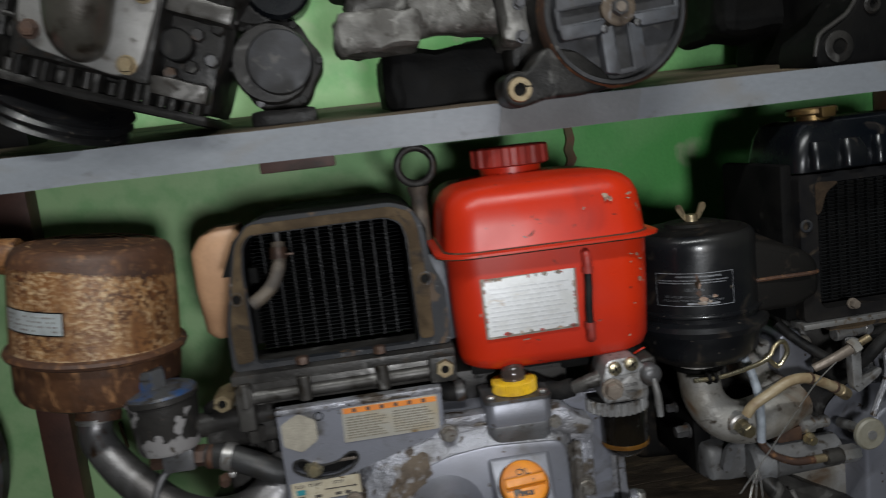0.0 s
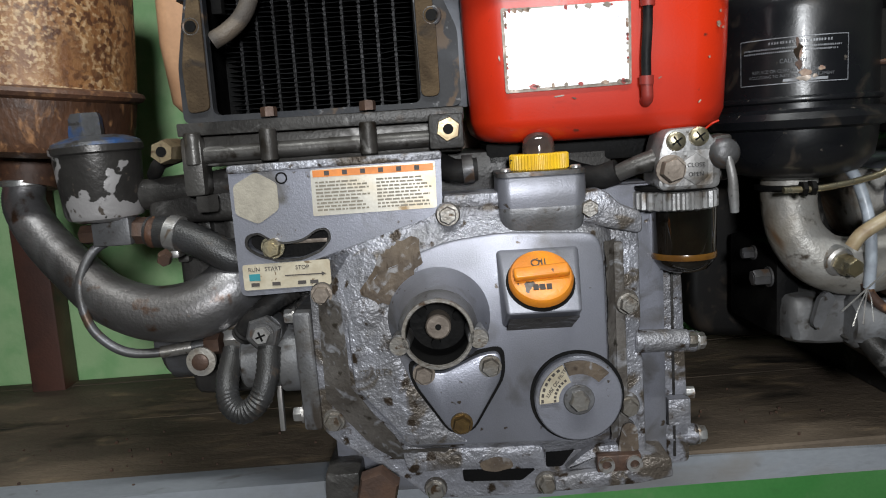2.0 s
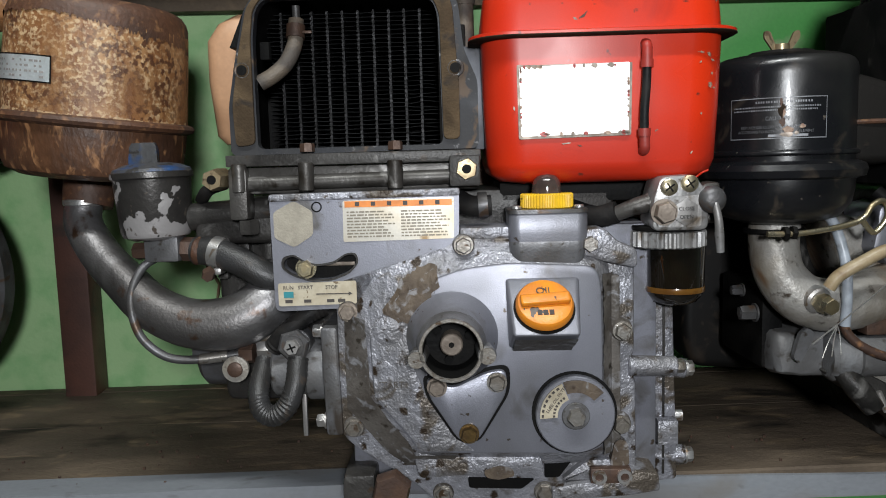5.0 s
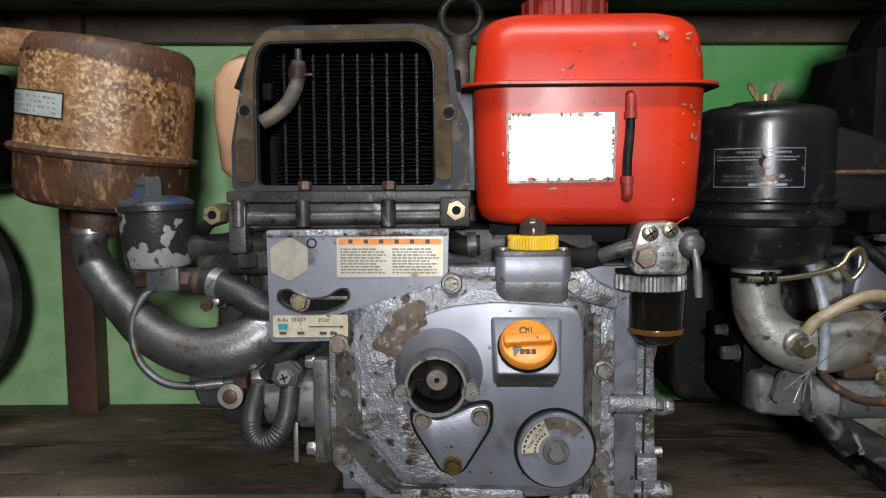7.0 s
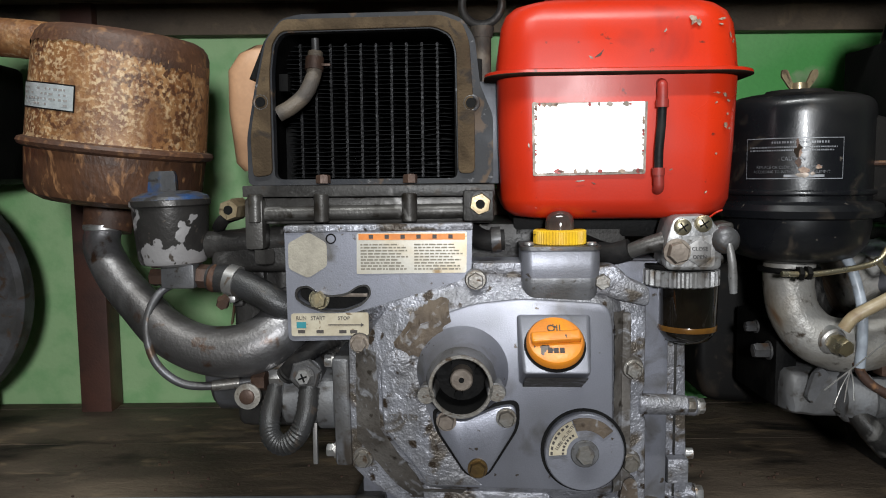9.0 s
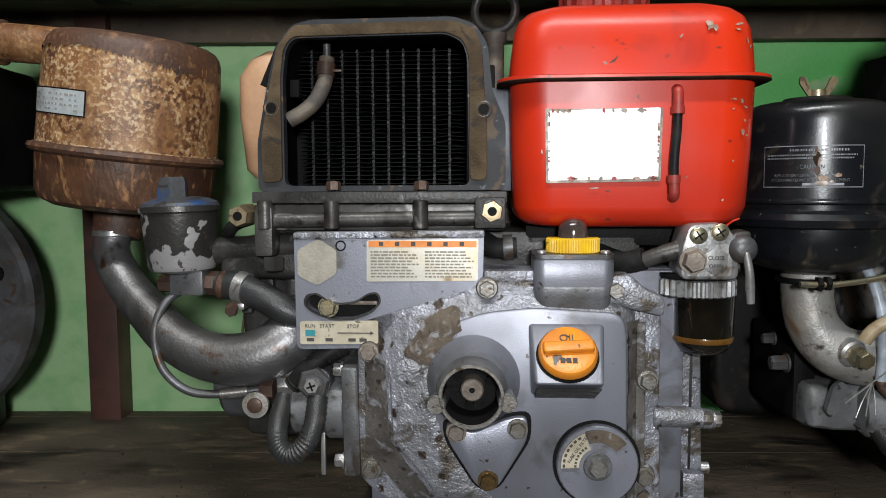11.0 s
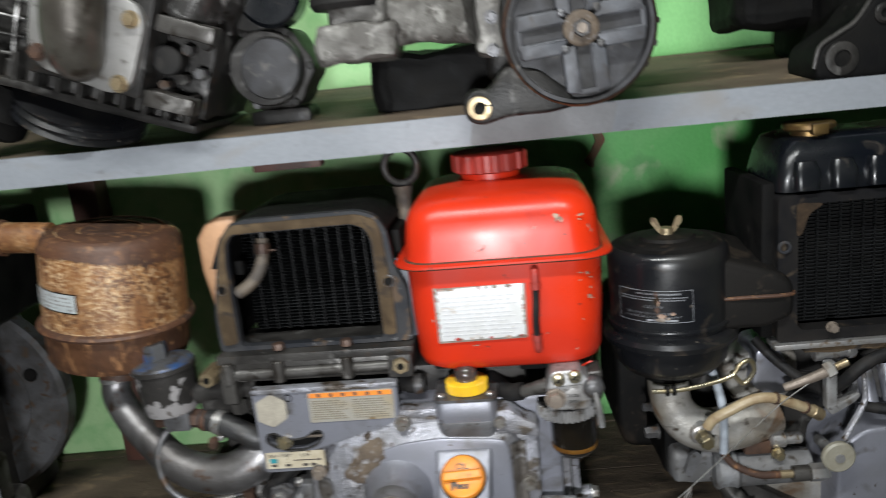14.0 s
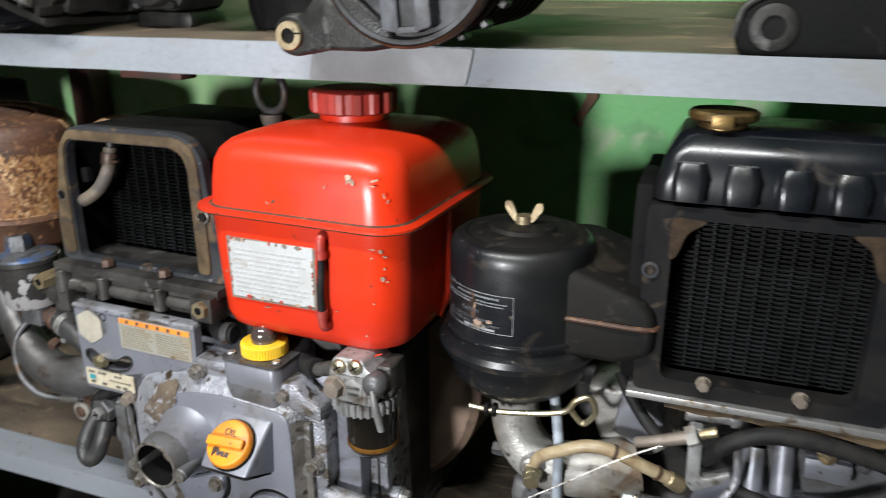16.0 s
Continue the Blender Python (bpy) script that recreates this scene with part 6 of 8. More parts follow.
for i in range(73):
    a = -110 + 220 * i / 72
    h = 0.0498 + 0.0050 * abs(noise.noise(Vector((i * 0.35, 0, 2)))) + 0.004 * abs(noise.noise(Vector((i * 1.3, 4, 2))))
    ring_a.append((a, 0.0485)), ring_b.append((a, h))
part("muffler_rim", lathe(B(), (-0.350, 0.098, 0.299), (0.12, -0.02, 1), [(0.078, 0.040), (0.0835, 0.0425), (0.0850, 0.0455), (0.0835, 0.0485), (0.078, 0.050)], 64, closed=False), RUST_DARK, muffler, "crimped dark rust rim")
bm = B()
tube(bm, [(-0.40, 0.090, 0.441), (-0.43, 0.088, 0.444), (-0.478, 0.086, 0.448)], 0.0175, 24, 6)
part("coupling", lumpy(cyl(B(), (-0.452, 0.0872, 0.4458), (-0.476, 0.0862, 0.4478), 0.0205, n=28, bev=0.002), 0.0006, 80, 1, 3), RUST_DARK, muffler, "dark rusty pipe coupling")
tail = part("tail_pipe", bm, RUST, muffler, "short rusty tail pipe")
part("muffler_neck", cyl(B(), (-0.355, 0.088, 0.268), (-0.352, 0.096, 0.302), 0.0215, 0.024, 28), RUST_DARK, muffler)
rnd = random.Random(4)


def on_muffler(a, h, r=0.0780):
    base = aim((-0.350, 0.098, 0.299), (0.12, -0.02, 1))
    ax = base.to_3x3() @ Vector((0, 0, 1))
    fx = Vector((1, 0, -0.12)).normalized()
    fy = ax.cross(fx)
    return Vector((-0.350, 0.098, 0.299)) + ax * h + (fx * math.sin(radians(a)) - fy * math.cos(radians(a))) * r


va = [fringe.verts.new(on_muffler(a, h, 0.0787)) for a, h in ring_a]
vb = [fringe.verts.new(on_muffler(a, h, 0.0785)) for a, h in ring_b]
for i in range(72):
    fringe.faces.new((va[i], va[i + 1], vb[i + 1], vb[i]))
part("scale_fringe", fringe, SCALE, muffler, "pale flaking scale above the rim")
shoulder = B()
shoulder_a = [(-110 + 220 * i / 219, 0.1345) for i in range(220)]
va = [shoulder.verts.new(on_muffler(a, h, 0.0751)) for a, h in shoulder_a]
vb = [shoulder.verts.new(on_muffler(a, h - 0.0015 - 0.010 * abs(noise.noise(Vector((i * 0.07, 9, 2)))) - 0.009 * abs(noise.noise(Vector((i * 0.53, 5, 2)))) - 0.00016 * max(0.0, a), 0.0763)) for i, (a, h) in enumerate(shoulder_a)]
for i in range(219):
    shoulder.faces.new((va[i], va[i + 1], vb[i + 1], vb[i]))
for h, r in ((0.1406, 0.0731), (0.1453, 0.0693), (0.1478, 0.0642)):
    vc = [shoulder.verts.new(on_muffler(a, h, r)) for a, _ in shoulder_a]
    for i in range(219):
        shoulder.faces.new((vc[i], vc[i + 1], va[i + 1], va[i]))
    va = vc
part("shoulder_band", shoulder, RUST_DARK, muffler, "dark ragged band below the lid, deeper to the east")
b = B()
quad = [[b.verts.new(on_muffler(-52 + 50 * i / 24, 0.0755 + 0.0200 * j - 0.001 * i / 24, 0.0784)) for i in range(25)] for j in range(2)]
for i in range(24):
    b.faces.new((quad[0][i], quad[0][i + 1], quad[1][i + 1], quad[1][i]))
bmesh.ops.solidify(b, geom=list(b.faces), thickness=0.0004)
edge = B()
for lo, hi in ((0.0743, 0.0755), (0.0955, 0.0967)):
    ring = [[edge.verts.new(on_muffler(-53 + 52 * i / 24, h - 0.001 * i / 24, 0.0784)) for i in range(25)] for h in (lo, hi)]
    for i in range(24):
        edge.faces.new((ring[0][i], ring[0][i + 1], ring[1][i + 1], ring[1][i]))
edge.faces.new([edge.verts.new(on_muffler(a, h, 0.0784)) for a, h in ((-2.0, 0.0733), (-1.0, 0.0733), (-1.0, 0.0957), (-2.0, 0.0957))])
part("label_border", edge, BLACKISH, muffler, "dark border of the label")
mlab = part("muffler_label", b, LABEL_WHITE, muffler, "curved white paper label")
for j in range(4):
    b = B()
    lo, hi = 0.0780 + 0.0042 * j, 0.0797 + 0.0042 * j
    for i in range(12):
        if rnd.random() < 0.3:
            continue
        a0, a1 = -48 + 3.6 * i, -48 + 3.6 * i + 1.1 + 2.0 * rnd.random()
        d0, d1 = 0.001 * (a0 + 52) / 50, 0.001 * (a1 + 52) / 50
        b.faces.new([b.verts.new(on_muffler(a, h, 0.0788)) for a, h in ((a0, lo - d0), (a1, lo - d1), (a1, hi - d1), (a0, hi - d0))])
    part("small_print", b, INK_FAINT, mlab)

# ---------------------------------------------------------------- the neighbouring engine
other = thing("diesel_engine", pose(0.45, 0.0, SHELF_Z), "black and grey diesel engine with round air cleaner on the shelf", "engine")
other.name = "diesel_engine"


def at(x, y, z):
    return Vector((x - 0.45, y, z - SHELF_Z))


A = at(0.283, 0.002, 1.100)
bm = lathe(B(), A, (0, 0, 1), [(0.03, -0.044), (0.050, -0.038), (0.060, -0.026), (0.0625, -0.012), (0.0630, 0.0), (0.0630, 0.0860), (0.0628, 0.0910), (0.0616, 0.0955), (0.0592, 0.0990), (0.056, 0.1010)], 64)
can = part("air_cleaner", bm, BLACK, other, "glossy black cyclone air cleaner")
part("can_lid", lathe(B(), A, (0, 0, 1), [(0.0565, 0.1008), (0.0500, 0.1032), (0.0475, 0.1022), (0.0450, 0.1042), (0.0300, 0.1056), (0.0275, 0.1085), (0.0120, 0.1090), (0.004, 0.1090)], 56), DUSTY_BLACK, can, "dusty ridged lid")
part("can_band", lathe(B(), A, (0, 0, 1), [(0.0625, 0.016), (0.0655, 0.0175), (0.0660, 0.019), (0.0655, 0.0205), (0.0625, 0.022)], 56, closed=False), BLACK, can)
part("can_band", lathe(B(), A, (0, 0, 1), [(0.063, -0.004), (0.0705, -0.002), (0.0725, 0.004), (0.0705, 0.009), (0.0635, 0.012)], 56, closed=False), BLACK, can)
bm = lumpy(frustum(B(), rounded([(-0.150, 0.292), (-0.150, 0.362), (-0.118, 0.366), (-0.060, 0.346), (-0.048, 0.334), (-0.048, 0.300), (-0.075, 0.290), (-0.12, 0.288)], 0.010, 4), rounded([(-0.160, 0.284), (-0.160, 0.372), (-0.112, 0.377), (-0.054, 0.356), (-0.040, 0.342), (-0.040, 0.292), (-0.075, 0.280), (-0.12, 0.279)], 0.010, 4), -0.038, 0.060, bev=0.006), 0.0012, 40, 1, 31)
duct = part("air_duct", bm, DUSTY_BLACK, can, "dusty black tapered air duct")
part("duct_seam", tube(B(), [(-0.150, -0.034, 0.3225), (-0.100, -0.0385, 0.3240), (-0.052, -0.037, 0.3235), (-0.044, -0.01, 0.3230), (-0.040, 0.05, 0.3230)], 0.0022, 8, 6), RUST_DARK, duct, "rusty weld seam")


def wrap(ob, r, height):
    """Bend a flat piece in x and y round the can, its middle at the front."""
    for v in ob.data.vertices:
        a, rr = v.co.x * 0.86 / r - radians(27), r + v.co.z
        v.co = Vector((A.x + rr * math.sin(a), A.y - rr * math.cos(a), A.z + height + v.co.y))


def can_box(name, x0, x1, y0, y1, mat, parent):
    b = B()
    n = max(int((x1 - x0) / 0.003), 1)
    rows = [[b.verts.new((x0 + (x1 - x0) * i / n, y, 0.0004)) for y in (y0, y1)] for i in range(n + 1)]
    for p, q in zip(rows, rows[1:]):
        b.faces.new((p[0], q[0], q[1], p[1]))
    ob = part(name, b, mat, parent)
    wrap(ob, 0.0632, 0.048)
    return ob


frame_ = can_box("label_edge", -0.046, 0.046, 0.0165, 0.0171, INK_WHITE, can)
frame_["label"] = "white printed caution panel"
for x0, x1, y0, y1 in ((-0.046, 0.046, -0.0171, -0.0165), (0.0454, 0.046, -0.0165, 0.0165), (-0.046, -0.0454, -0.0165, 0.0165)):
    can_box("label_edge", x0, x1, y0, y1, INK_WHITE, can)
rnd = random.Random(9)
for y, x0, x1, w in ((0.0125, -0.020, 0.030, 0.0018), (0.0088, -0.042, 0.040, 0.0012), (0.0062, -0.042, 0.036, 0.0012)):
    x = x0
    while x < x1:
        can_box("print_bar", x, x + w * 0.75, y, y + w, INK_WHITE, can)
        x += w * (1.1 + 0.5 * rnd.random())
for words, size, x, y in (("CAUTION", 0.0048, 0.0, -0.0018), ("REPLACE OR CLEAN FILTER ELEMENT", 0.0036, -0.004, -0.0085), ("ACCORDING TO INSTRUCTIONS ON ELEMENT", 0.0033, -0.002, -0.0122), ):
    ob = lettering(words, size, can, INK_WHITE, Matrix.Identity(4), depth=0.0001)
    for v in ob.data.vertices:
        v.co.x, v.co.y, v.co.z = v.co.x + x, v.co.y + y, 0.0006
    wrap(ob, 0.0632, 0.048)
can_box("print_bar", -0.008, 0.028, -0.0155, -0.0135, INK_WHITE, can)
for k, (x, y, w, h, tm) in enumerate(((0.0035, 0.0130, 0.0014, 0.0050, RUST_DARK), (0.0045, 0.0065, 0.0040, 0.0060, DIRT), (0.0060, 0.0045, 0.0018, 0.0040, CHIP), (0.0050, -0.0030, 0.0030, 0.0042, RUST_DARK), (0.0100, -0.0100, 0.0070, 0.0030, CHIP), (0.0085, -0.0140, 0.0060, 0.0022, SCUFF), (0.0225, -0.0072, 0.0030, 0.0020, CHIP), (0.0170, -0.0125, 0.0026, 0.0018, SCUFF))):
    r = random.Random(k)
    b = B()
    ring = [b.verts.new((x + w * (0.5 + 0.7 * r.random()) * math.cos(q * 0.5712), y + h * (0.5 + 0.7 * r.random()) * math.sin(q * 0.5712), 0.0007 + 0.00005 * k)) for q in range(11)]
    mid = b.verts.new((x, y, 0.0009 + 0.00005 * k))
    for q in range(11):
        b.faces.new((mid, ring[q], ring[(q + 1) % 11]))
    wrap(part("torn_patch", b, tm, can, "torn and dirty spot in the panel"), 0.0632, 0.048)

bm = cyl(B(), A + Vector((0, 0, 0.107)), A + Vector((0, 0, 0.116)), 0.007, n=14)
nut = part("wing_nut", bm, BOLT_PALE, can, "brassy wing nut")
for s in (-1, 1):
    bm = B()
    prism(bm, rounded([(s * 0.003, 0.001), (s * 0.008, 0.001), (s * 0.0165, 0.013), (s * 0.016, 0.019), (s * 0.011, 0.0185), (s * 0.007, 0.009)], 0.002, 3), -0.0014, 0.0014)
    bmesh.ops.transform(bm, matrix=Matrix.Translation(A + Vector((0, 0, 0.109))), verts=list(bm.verts))
    part("wing", bm, BOLT_PALE, nut)


def radiator_block():
    x0, x1, z0, z1, y = -0.062, 0.124, 0.268, 0.425, -0.030
    fr = part("radiator_frame", prism(B(), rounded([(x0, z0), (x0, z1), (x1, z1), (x1, z0)], 0.006, 3), y, y + 0.02, holes=(rounded([(x0 + 0.020, z0 + 0.012), (x0 + 0.020, z1 - 0.010), (x1 - 0.022, z1 - 0.010), (x1 - 0.022, z0 + 0.012)], 0.010, 4),)), FRAME_BLACK, other, "black painted radiator frame")
    part("core", box(B(), x0 + 0.012, x1 - 0.012, y + 0.030, y + 0.06, z0 + 0.005, z1 - 0.004), BLACKISH, fr)
    for i in range(13):
        x = x0 + 0.026 + 0.0118 * i
        bm = B()
        strip_tube(bm, x, 0.001, y + 0.0240, y + 0.028, z0 + 0.014, 34, 0.0039)
        part("tube", bm, TUBE_METAL, fr)
    for j in range(34):
        z = z0 + 0.0135 + 0.0039 * j
        part("fin", box(B(), x0 + 0.019, x1 - 0.02, y + 0.0245, y + 0.032, z, z + 0.0005), FIN, fr)
    for xx, s in ((x0, 1), (x1, -1)):
        part("corner_dirt", prism(B(), rounded([(xx + s * 0.018, z1 - 0.008), (xx + s * 0.046, z1 - 0.010), (xx + s * 0.030, z1 - 0.020), (xx + s * 0.024, z1 - 0.040), (xx + s * 0.018, z1 - 0.044)], 0.006, 3), y - 0.001, y + 0.012), DIRT, fr, "brown dirt in the corner")
    for x in (x0 + 0.055, x1 - 0.06):
        bolt(fr, (x, y - 0.001, z0 + 0.014), (0, -1, 0), 0.0050, 0.007, SCUFF)
    part("sill", box(B(), x0 - 0.004, x1 + 0.004, y - 0.006, y + 0.02, z0 - 0.007, z0 - 0.001, 0.001), STEEL, fr)
    part("side_wall", lumpy(box(B(), x0 - 0.012, x0 + 0.002, y + 0.014, 0.105, z0, z1 + 0.012, 0.004, 2), 0.0012, 30, 3, 51), CASE_BLACK, fr)
    for xx in (x0 + 0.006, x1 - 0.008):
        part("eyelet", torus(B(), (xx, y - 0.0012, 0.372), (0, 1, 0), 0.0055, 0.0016, 20, 6), FRAME, fr)
    bm = loft(B(), [(0.427, 0.096, 0.050, 0.012, 0.036, 0.025), (0.440, 0.096, 0.052, 0.012, 0.036, 0.025), (0.462, 0.090, 0.050, 0.014, 0.036, 0.028), (0.476, 0.082, 0.046, 0.016, 0.036, 0.032), (0.480, 0.07, 0.038, 0.016, 0.036, 0.034)])
    top = part("top_tank", bm, BLACK_BLUE, fr, "blue-black pressed header tank")
    for i in range(5):
        lo = B()
        loft(lo, [(0.430, 0.012, 0.010, 0.006, -0.034 + 0.036 * i, -0.026), (0.446, 0.013, 0.010, 0.006, -0.034 + 0.036 * i, -0.027), (0.458, 0.010, 0.010, 0.006, -0.034 + 0.036 * i, -0.020)])
        part("lobe", lo, BLACK_BLUE, top)
    bm = cyl(B(), (-0.016, 0.012, 0.478), (-0.016, 0.012, 0.486), 0.018, n=28)
    cyl(bm, (-0.016, 0.012, 0.485), (-0.016, 0.012, 0.493), 0.026, n=32, bev=0.002)
    box(bm, -0.024, -0.008, -0.018, -0.008, 0.482, 0.493, 0.002)
    part("radiator_cap", bm, CAP_BRASS, top, "brass radiator cap")
    for k in range(3):
        part("paint_mark", tube(B(), [(0.064 + 0.006 * k, -0.010 + 0.01 * k, 0.4765), (0.070 + 0.004 * k, -0.004 + 0.01 * k, 0.4785), (0.078 + 0.003 * k, -0.006 + 0.012 * k, 0.478)], 0.0009, 5, 4), INK_WHITE, top)


radiator_block()
# intake elbow and castings
elbow = part("intake_elbow", tube(B(), [at(0.281, 0.005, 1.058), at(0.281, 0.004, 1.030), at(0.286, 0.000, 1.006), at(0.303, -0.004, 0.986), at(0.330, -0.004, 0.978), at(0.365, 0.0, 0.982), at(0.395, 0.01, 0.988)], [0.0230, 0.0222, 0.0222, 0.0235, 0.0250, 0.0258, 0.0255], 28, 8), ALU_STAINED, other, "stained aluminium intake elbow")
part("gasket", lathe(B(), at(0.281, 0.005, 1.0455), (0, 0, 1), [(0.0235, 0), (0.0270, 0.0006), (0.0270, 0.0044), (0.0235, 0.005)], 36), BLACKISH, elbow, "black gasket on the elbow")
bm = B()
cyl(bm, at(0.305, -0.012, 0.990), at(0.308, -0.030, 0.986), 0.0125, n=20, bev=0.002)
part("sensor_boss", bm, STEEL, elbow)
bm = hexagon(B(), at(0.308, -0.030, 0.986), (0.15, -1, -0.1), 0.0088, 0.010, 0.2)
part("banjo_bolt", bm, BRASS, elbow, "brass banjo bolt")
bm = hexagon(B(), at(0.3095, -0.040, 0.985), (0.15, -1, -0.1), 0.0080, 0.007, 0.5)
part("banjo_cap", bm, BRASS, elbow)
tan = part("tan_hose", tube(B(), [at(0.311, -0.038, 1.000), at(0.318, -0.041, 1.011), at(0.336, -0.045, 1.023), at(0.357, -0.046, 1.033), at(0.378, -0.046, 1.033), at(0.403, -0.040, 1.021), at(0.427, -0.030, 1.006)], 0.0056, 14, 8), TAN_HOSE, other, "tan plastic fuel hose")
for p0, p1 in ((at(0.379, -0.0460, 1.0327), at(0.3815, -0.0455, 1.0320)), (at(0.414, -0.036, 1.0145), at(0.4165, -0.035, 1.0130))):
    part("clip_ring", cyl(B(), p0, p1, 0.0066, n=16), RUST_NUT, tan)
part("hose_stub", cyl(B(), at(0.424, -0.031, 1.008), at(0.436, -0.026, 0.999), 0.0072, n=14, bev=0.001), BOLT_PALE, tan)
pipe2 = part("brass_pipe", tube(B(), [at(0.396, -0.030, 1.036), at(0.408, -0.034, 1.042), at(0.425, -0.036, 1.049), at(0.441, -0.036, 1.0555)], [0.0046, 0.0048, 0.0054, 0.0058], 14, 6), SCUFF, other, "dull brass fuel pipe")
part("pipe_nut", hexagon(B(), at(0.436, -0.036, 1.0535), (0.9, 0, 0.42), 0.0088, 0.009, 0.3), ALU_STAINED, pipe2)
part("pipe_tip", cyl(B(), at(0.446, -0.036, 1.058), at(0.458, -0.036, 1.063), 0.0042, n=12), BOLT_PALE, pipe2)
part("grey_tube", tube(B(), [at(0.318, -0.010, 1.068), at(0.324, -0.022, 1.052), at(0.330, -0.030, 1.020), at(0.331, -0.032, 0.990), at(0.331, -0.030, 0.964)], 0.0046, 12, 8), TUBE_GREY, other, "pale grey-blue plastic tube")
brown = part("brown_tube", tube(B(), [at(0.330, -0.026, 0.968), at(0.335, -0.028, 0.956), at(0.346, -0.030, 0.945), at(0.368, -0.032, 0.935), at(0.394, -0.030, 0.932)], 0.0042, 12, 8), RUST_DARK, other, "brown rubber tube")
part("ferrule", cyl(B(), at(0.392, -0.030, 0.932), at(0.405, -0.030, 0.932), 0.0046, n=14), BOLT_PALE, brown)
part("hex_fitting", hexagon(B(), at(0.424, -0.030, 0.932), (1, 0, 0), 0.0100, 0.020, 0.2), STEEL, brown)
part("dirty_union", lumpy(cyl(B(), at(0.405, -0.030, 0.932), at(0.424, -0.030, 0.932), 0.0085, n=16), 0.001, 90, 1), ALU_DARK, brown)
bm = tube(B(), [at(0.252, -0.045, 1.050), at(0.285, -0.045, 1.050), at(0.332, -0.042, 1.058), at(0.345, -0.042, 1.072), at(0.356, -0.040, 1.075), at(0.361, -0.038, 1.062), at(0.352, -0.036, 1.048), at(0.345, -0.036, 1.052), at(0.338, -0.036, 1.062)], 0.0026, 10, 8)
rod = part("brass_rod", bm, BRASS, other, "bent brassy linkage rod")
bm = hexagon(B(), at(0.266, -0.045, 1.0502), (1, 0, 0), 0.0062, 0.004)
hexagon(bm, at(0.273, -0.045, 1.0505), (1, 0, 0), 0.0062, 0.004)
part("lock_nut", bm, BLACKISH, rod)
bm = B()
part("side_plate", box(B(), -0.172, -0.150, 0.02, 0.12, 0.092, 0.175, 0.006), BLACKISH, other)
lumpy(box(bm, 0.282 - 0.45, 0.345 - 0.45, -0.004, 0.05, 0.090, 0.132, 0.010, 3), 0.0025, 60, 2, 41)
cyl(bm, at(0.325, -0.010, 0.931), at(0.352, -0.012, 0.931), 0.0225, n=28, bev=0.004)
cyl(bm, at(0.35, -0.010, 0.930), at(0.43, -0.008, 0.930), 0.019, n=24)
part("side_casting", bm, PUMP_GREY, other, "grey aluminium side casting")
bolt(other, at(0.272, 0.02, 0.968), (-1, 0, 0), 0.0075, 0.014, DULL_STEEL)
bolt(other, at(0.272, 0.05, 0.985), (-1, 0, 0), 0.0055, 0.01, DULL_STEEL)
bm = prism(B(), rounded([(-0.158, 0.112), (-0.152, 0.134), (-0.145, 0.140), (-0.138, 0.134), (-0.147, 0.115), (-0.152, 0.106)], 0.003, 3), -0.016, -0.010)
part("small_lever", bm, BOSS_GREY, other)
bm = B()
box(bm, -0.05, 0.33, 0.035, 0.30, 0.05, 0.265, 0.012, 3)
box(bm, -0.13, -0.03, 0.08, 0.30, 0.10, 0.25, 0.012, 3)
box(bm, -0.02, 0.30, 0.02, 0.30, 0.0, 0.06, 0.006)
part("crankcase", bm, OILY, other, "dark oily crankcase")
# Casing drawn wider and lower than it is, to stand for shade on the wall.
part("starter_case", prism(B(), rounded([(-0.204, 0.245), (-0.206, 0.100), (-0.196, 0.062), (-0.10, 0.055), (-0.09, 0.245)], 0.016, 6), 0.14, 0.26, bev=0.010, seg=4), DUSTY_BLACK, other, "dusty black casing behind the elbow, widened over shaded wall")
cover = part("gear_cover", frustum(B(), rounded([(0.005, 0.03), (0.005, 0.135), (0.03, 0.158), (0.30, 0.172), (0.33, 0.15), (0.33, 0.02), (0.03, 0.01)], 0.014, 4), rounded([(-0.005, 0.02), (-0.005, 0.140), (0.026, 0.168), (0.31, 0.182), (0.34, 0.155), (0.34, 0.01), (0.02, 0.0)], 0.014, 4), -0.030, 0.03, bev=0.004), GREY, other, "grey painted gear cover")
injector = part("pump_block", lumpy(box(B(), 0.030, 0.150, -0.006, 0.05, 0.176, 0.222, 0.008, 3), 0.003, 50, 3, 42), BOSS_GREY, other, "greasy grey injection pump block")
for x, z, r in ((0.040, 0.190, 0.0085), (0.062, 0.196, 0.0085)):
    stem = part("pump_barrel", lathe(B(), (x, -0.012, z + 0.018), (0.02, -0.42, -0.9), [(r, -0.012), (r, 0.026), (r * 0.92, 0.028), (r * 0.55, 0.028), (r * 0.5, 0.024)], 22), GREY, injector, "grey painted hollow barrel")
    part("barrel_bore", cyl(B(), (x + 0.0005, -0.0225, z - 0.0046), (x + 0.0006, -0.0236, z - 0.0068), r * 0.5, n=14), BLACKISH, stem)
part("nozzle_holder", lumpy(box(B(), 0.076, 0.112, -0.022, 0.02, 0.206, 0.226, 0.005), 0.002, 60, 3, 46), GREY, injector)
bolt(injector, (0.092, -0.018, 0.228), (0.1, -0.5, 0.86), 0.0062, 0.008, BOLT_PALE)
bolt(injector, (0.120, -0.010, 0.220), (0.1, -0.6, 0.8), 0.0052, 0.007, DULL_STEEL)
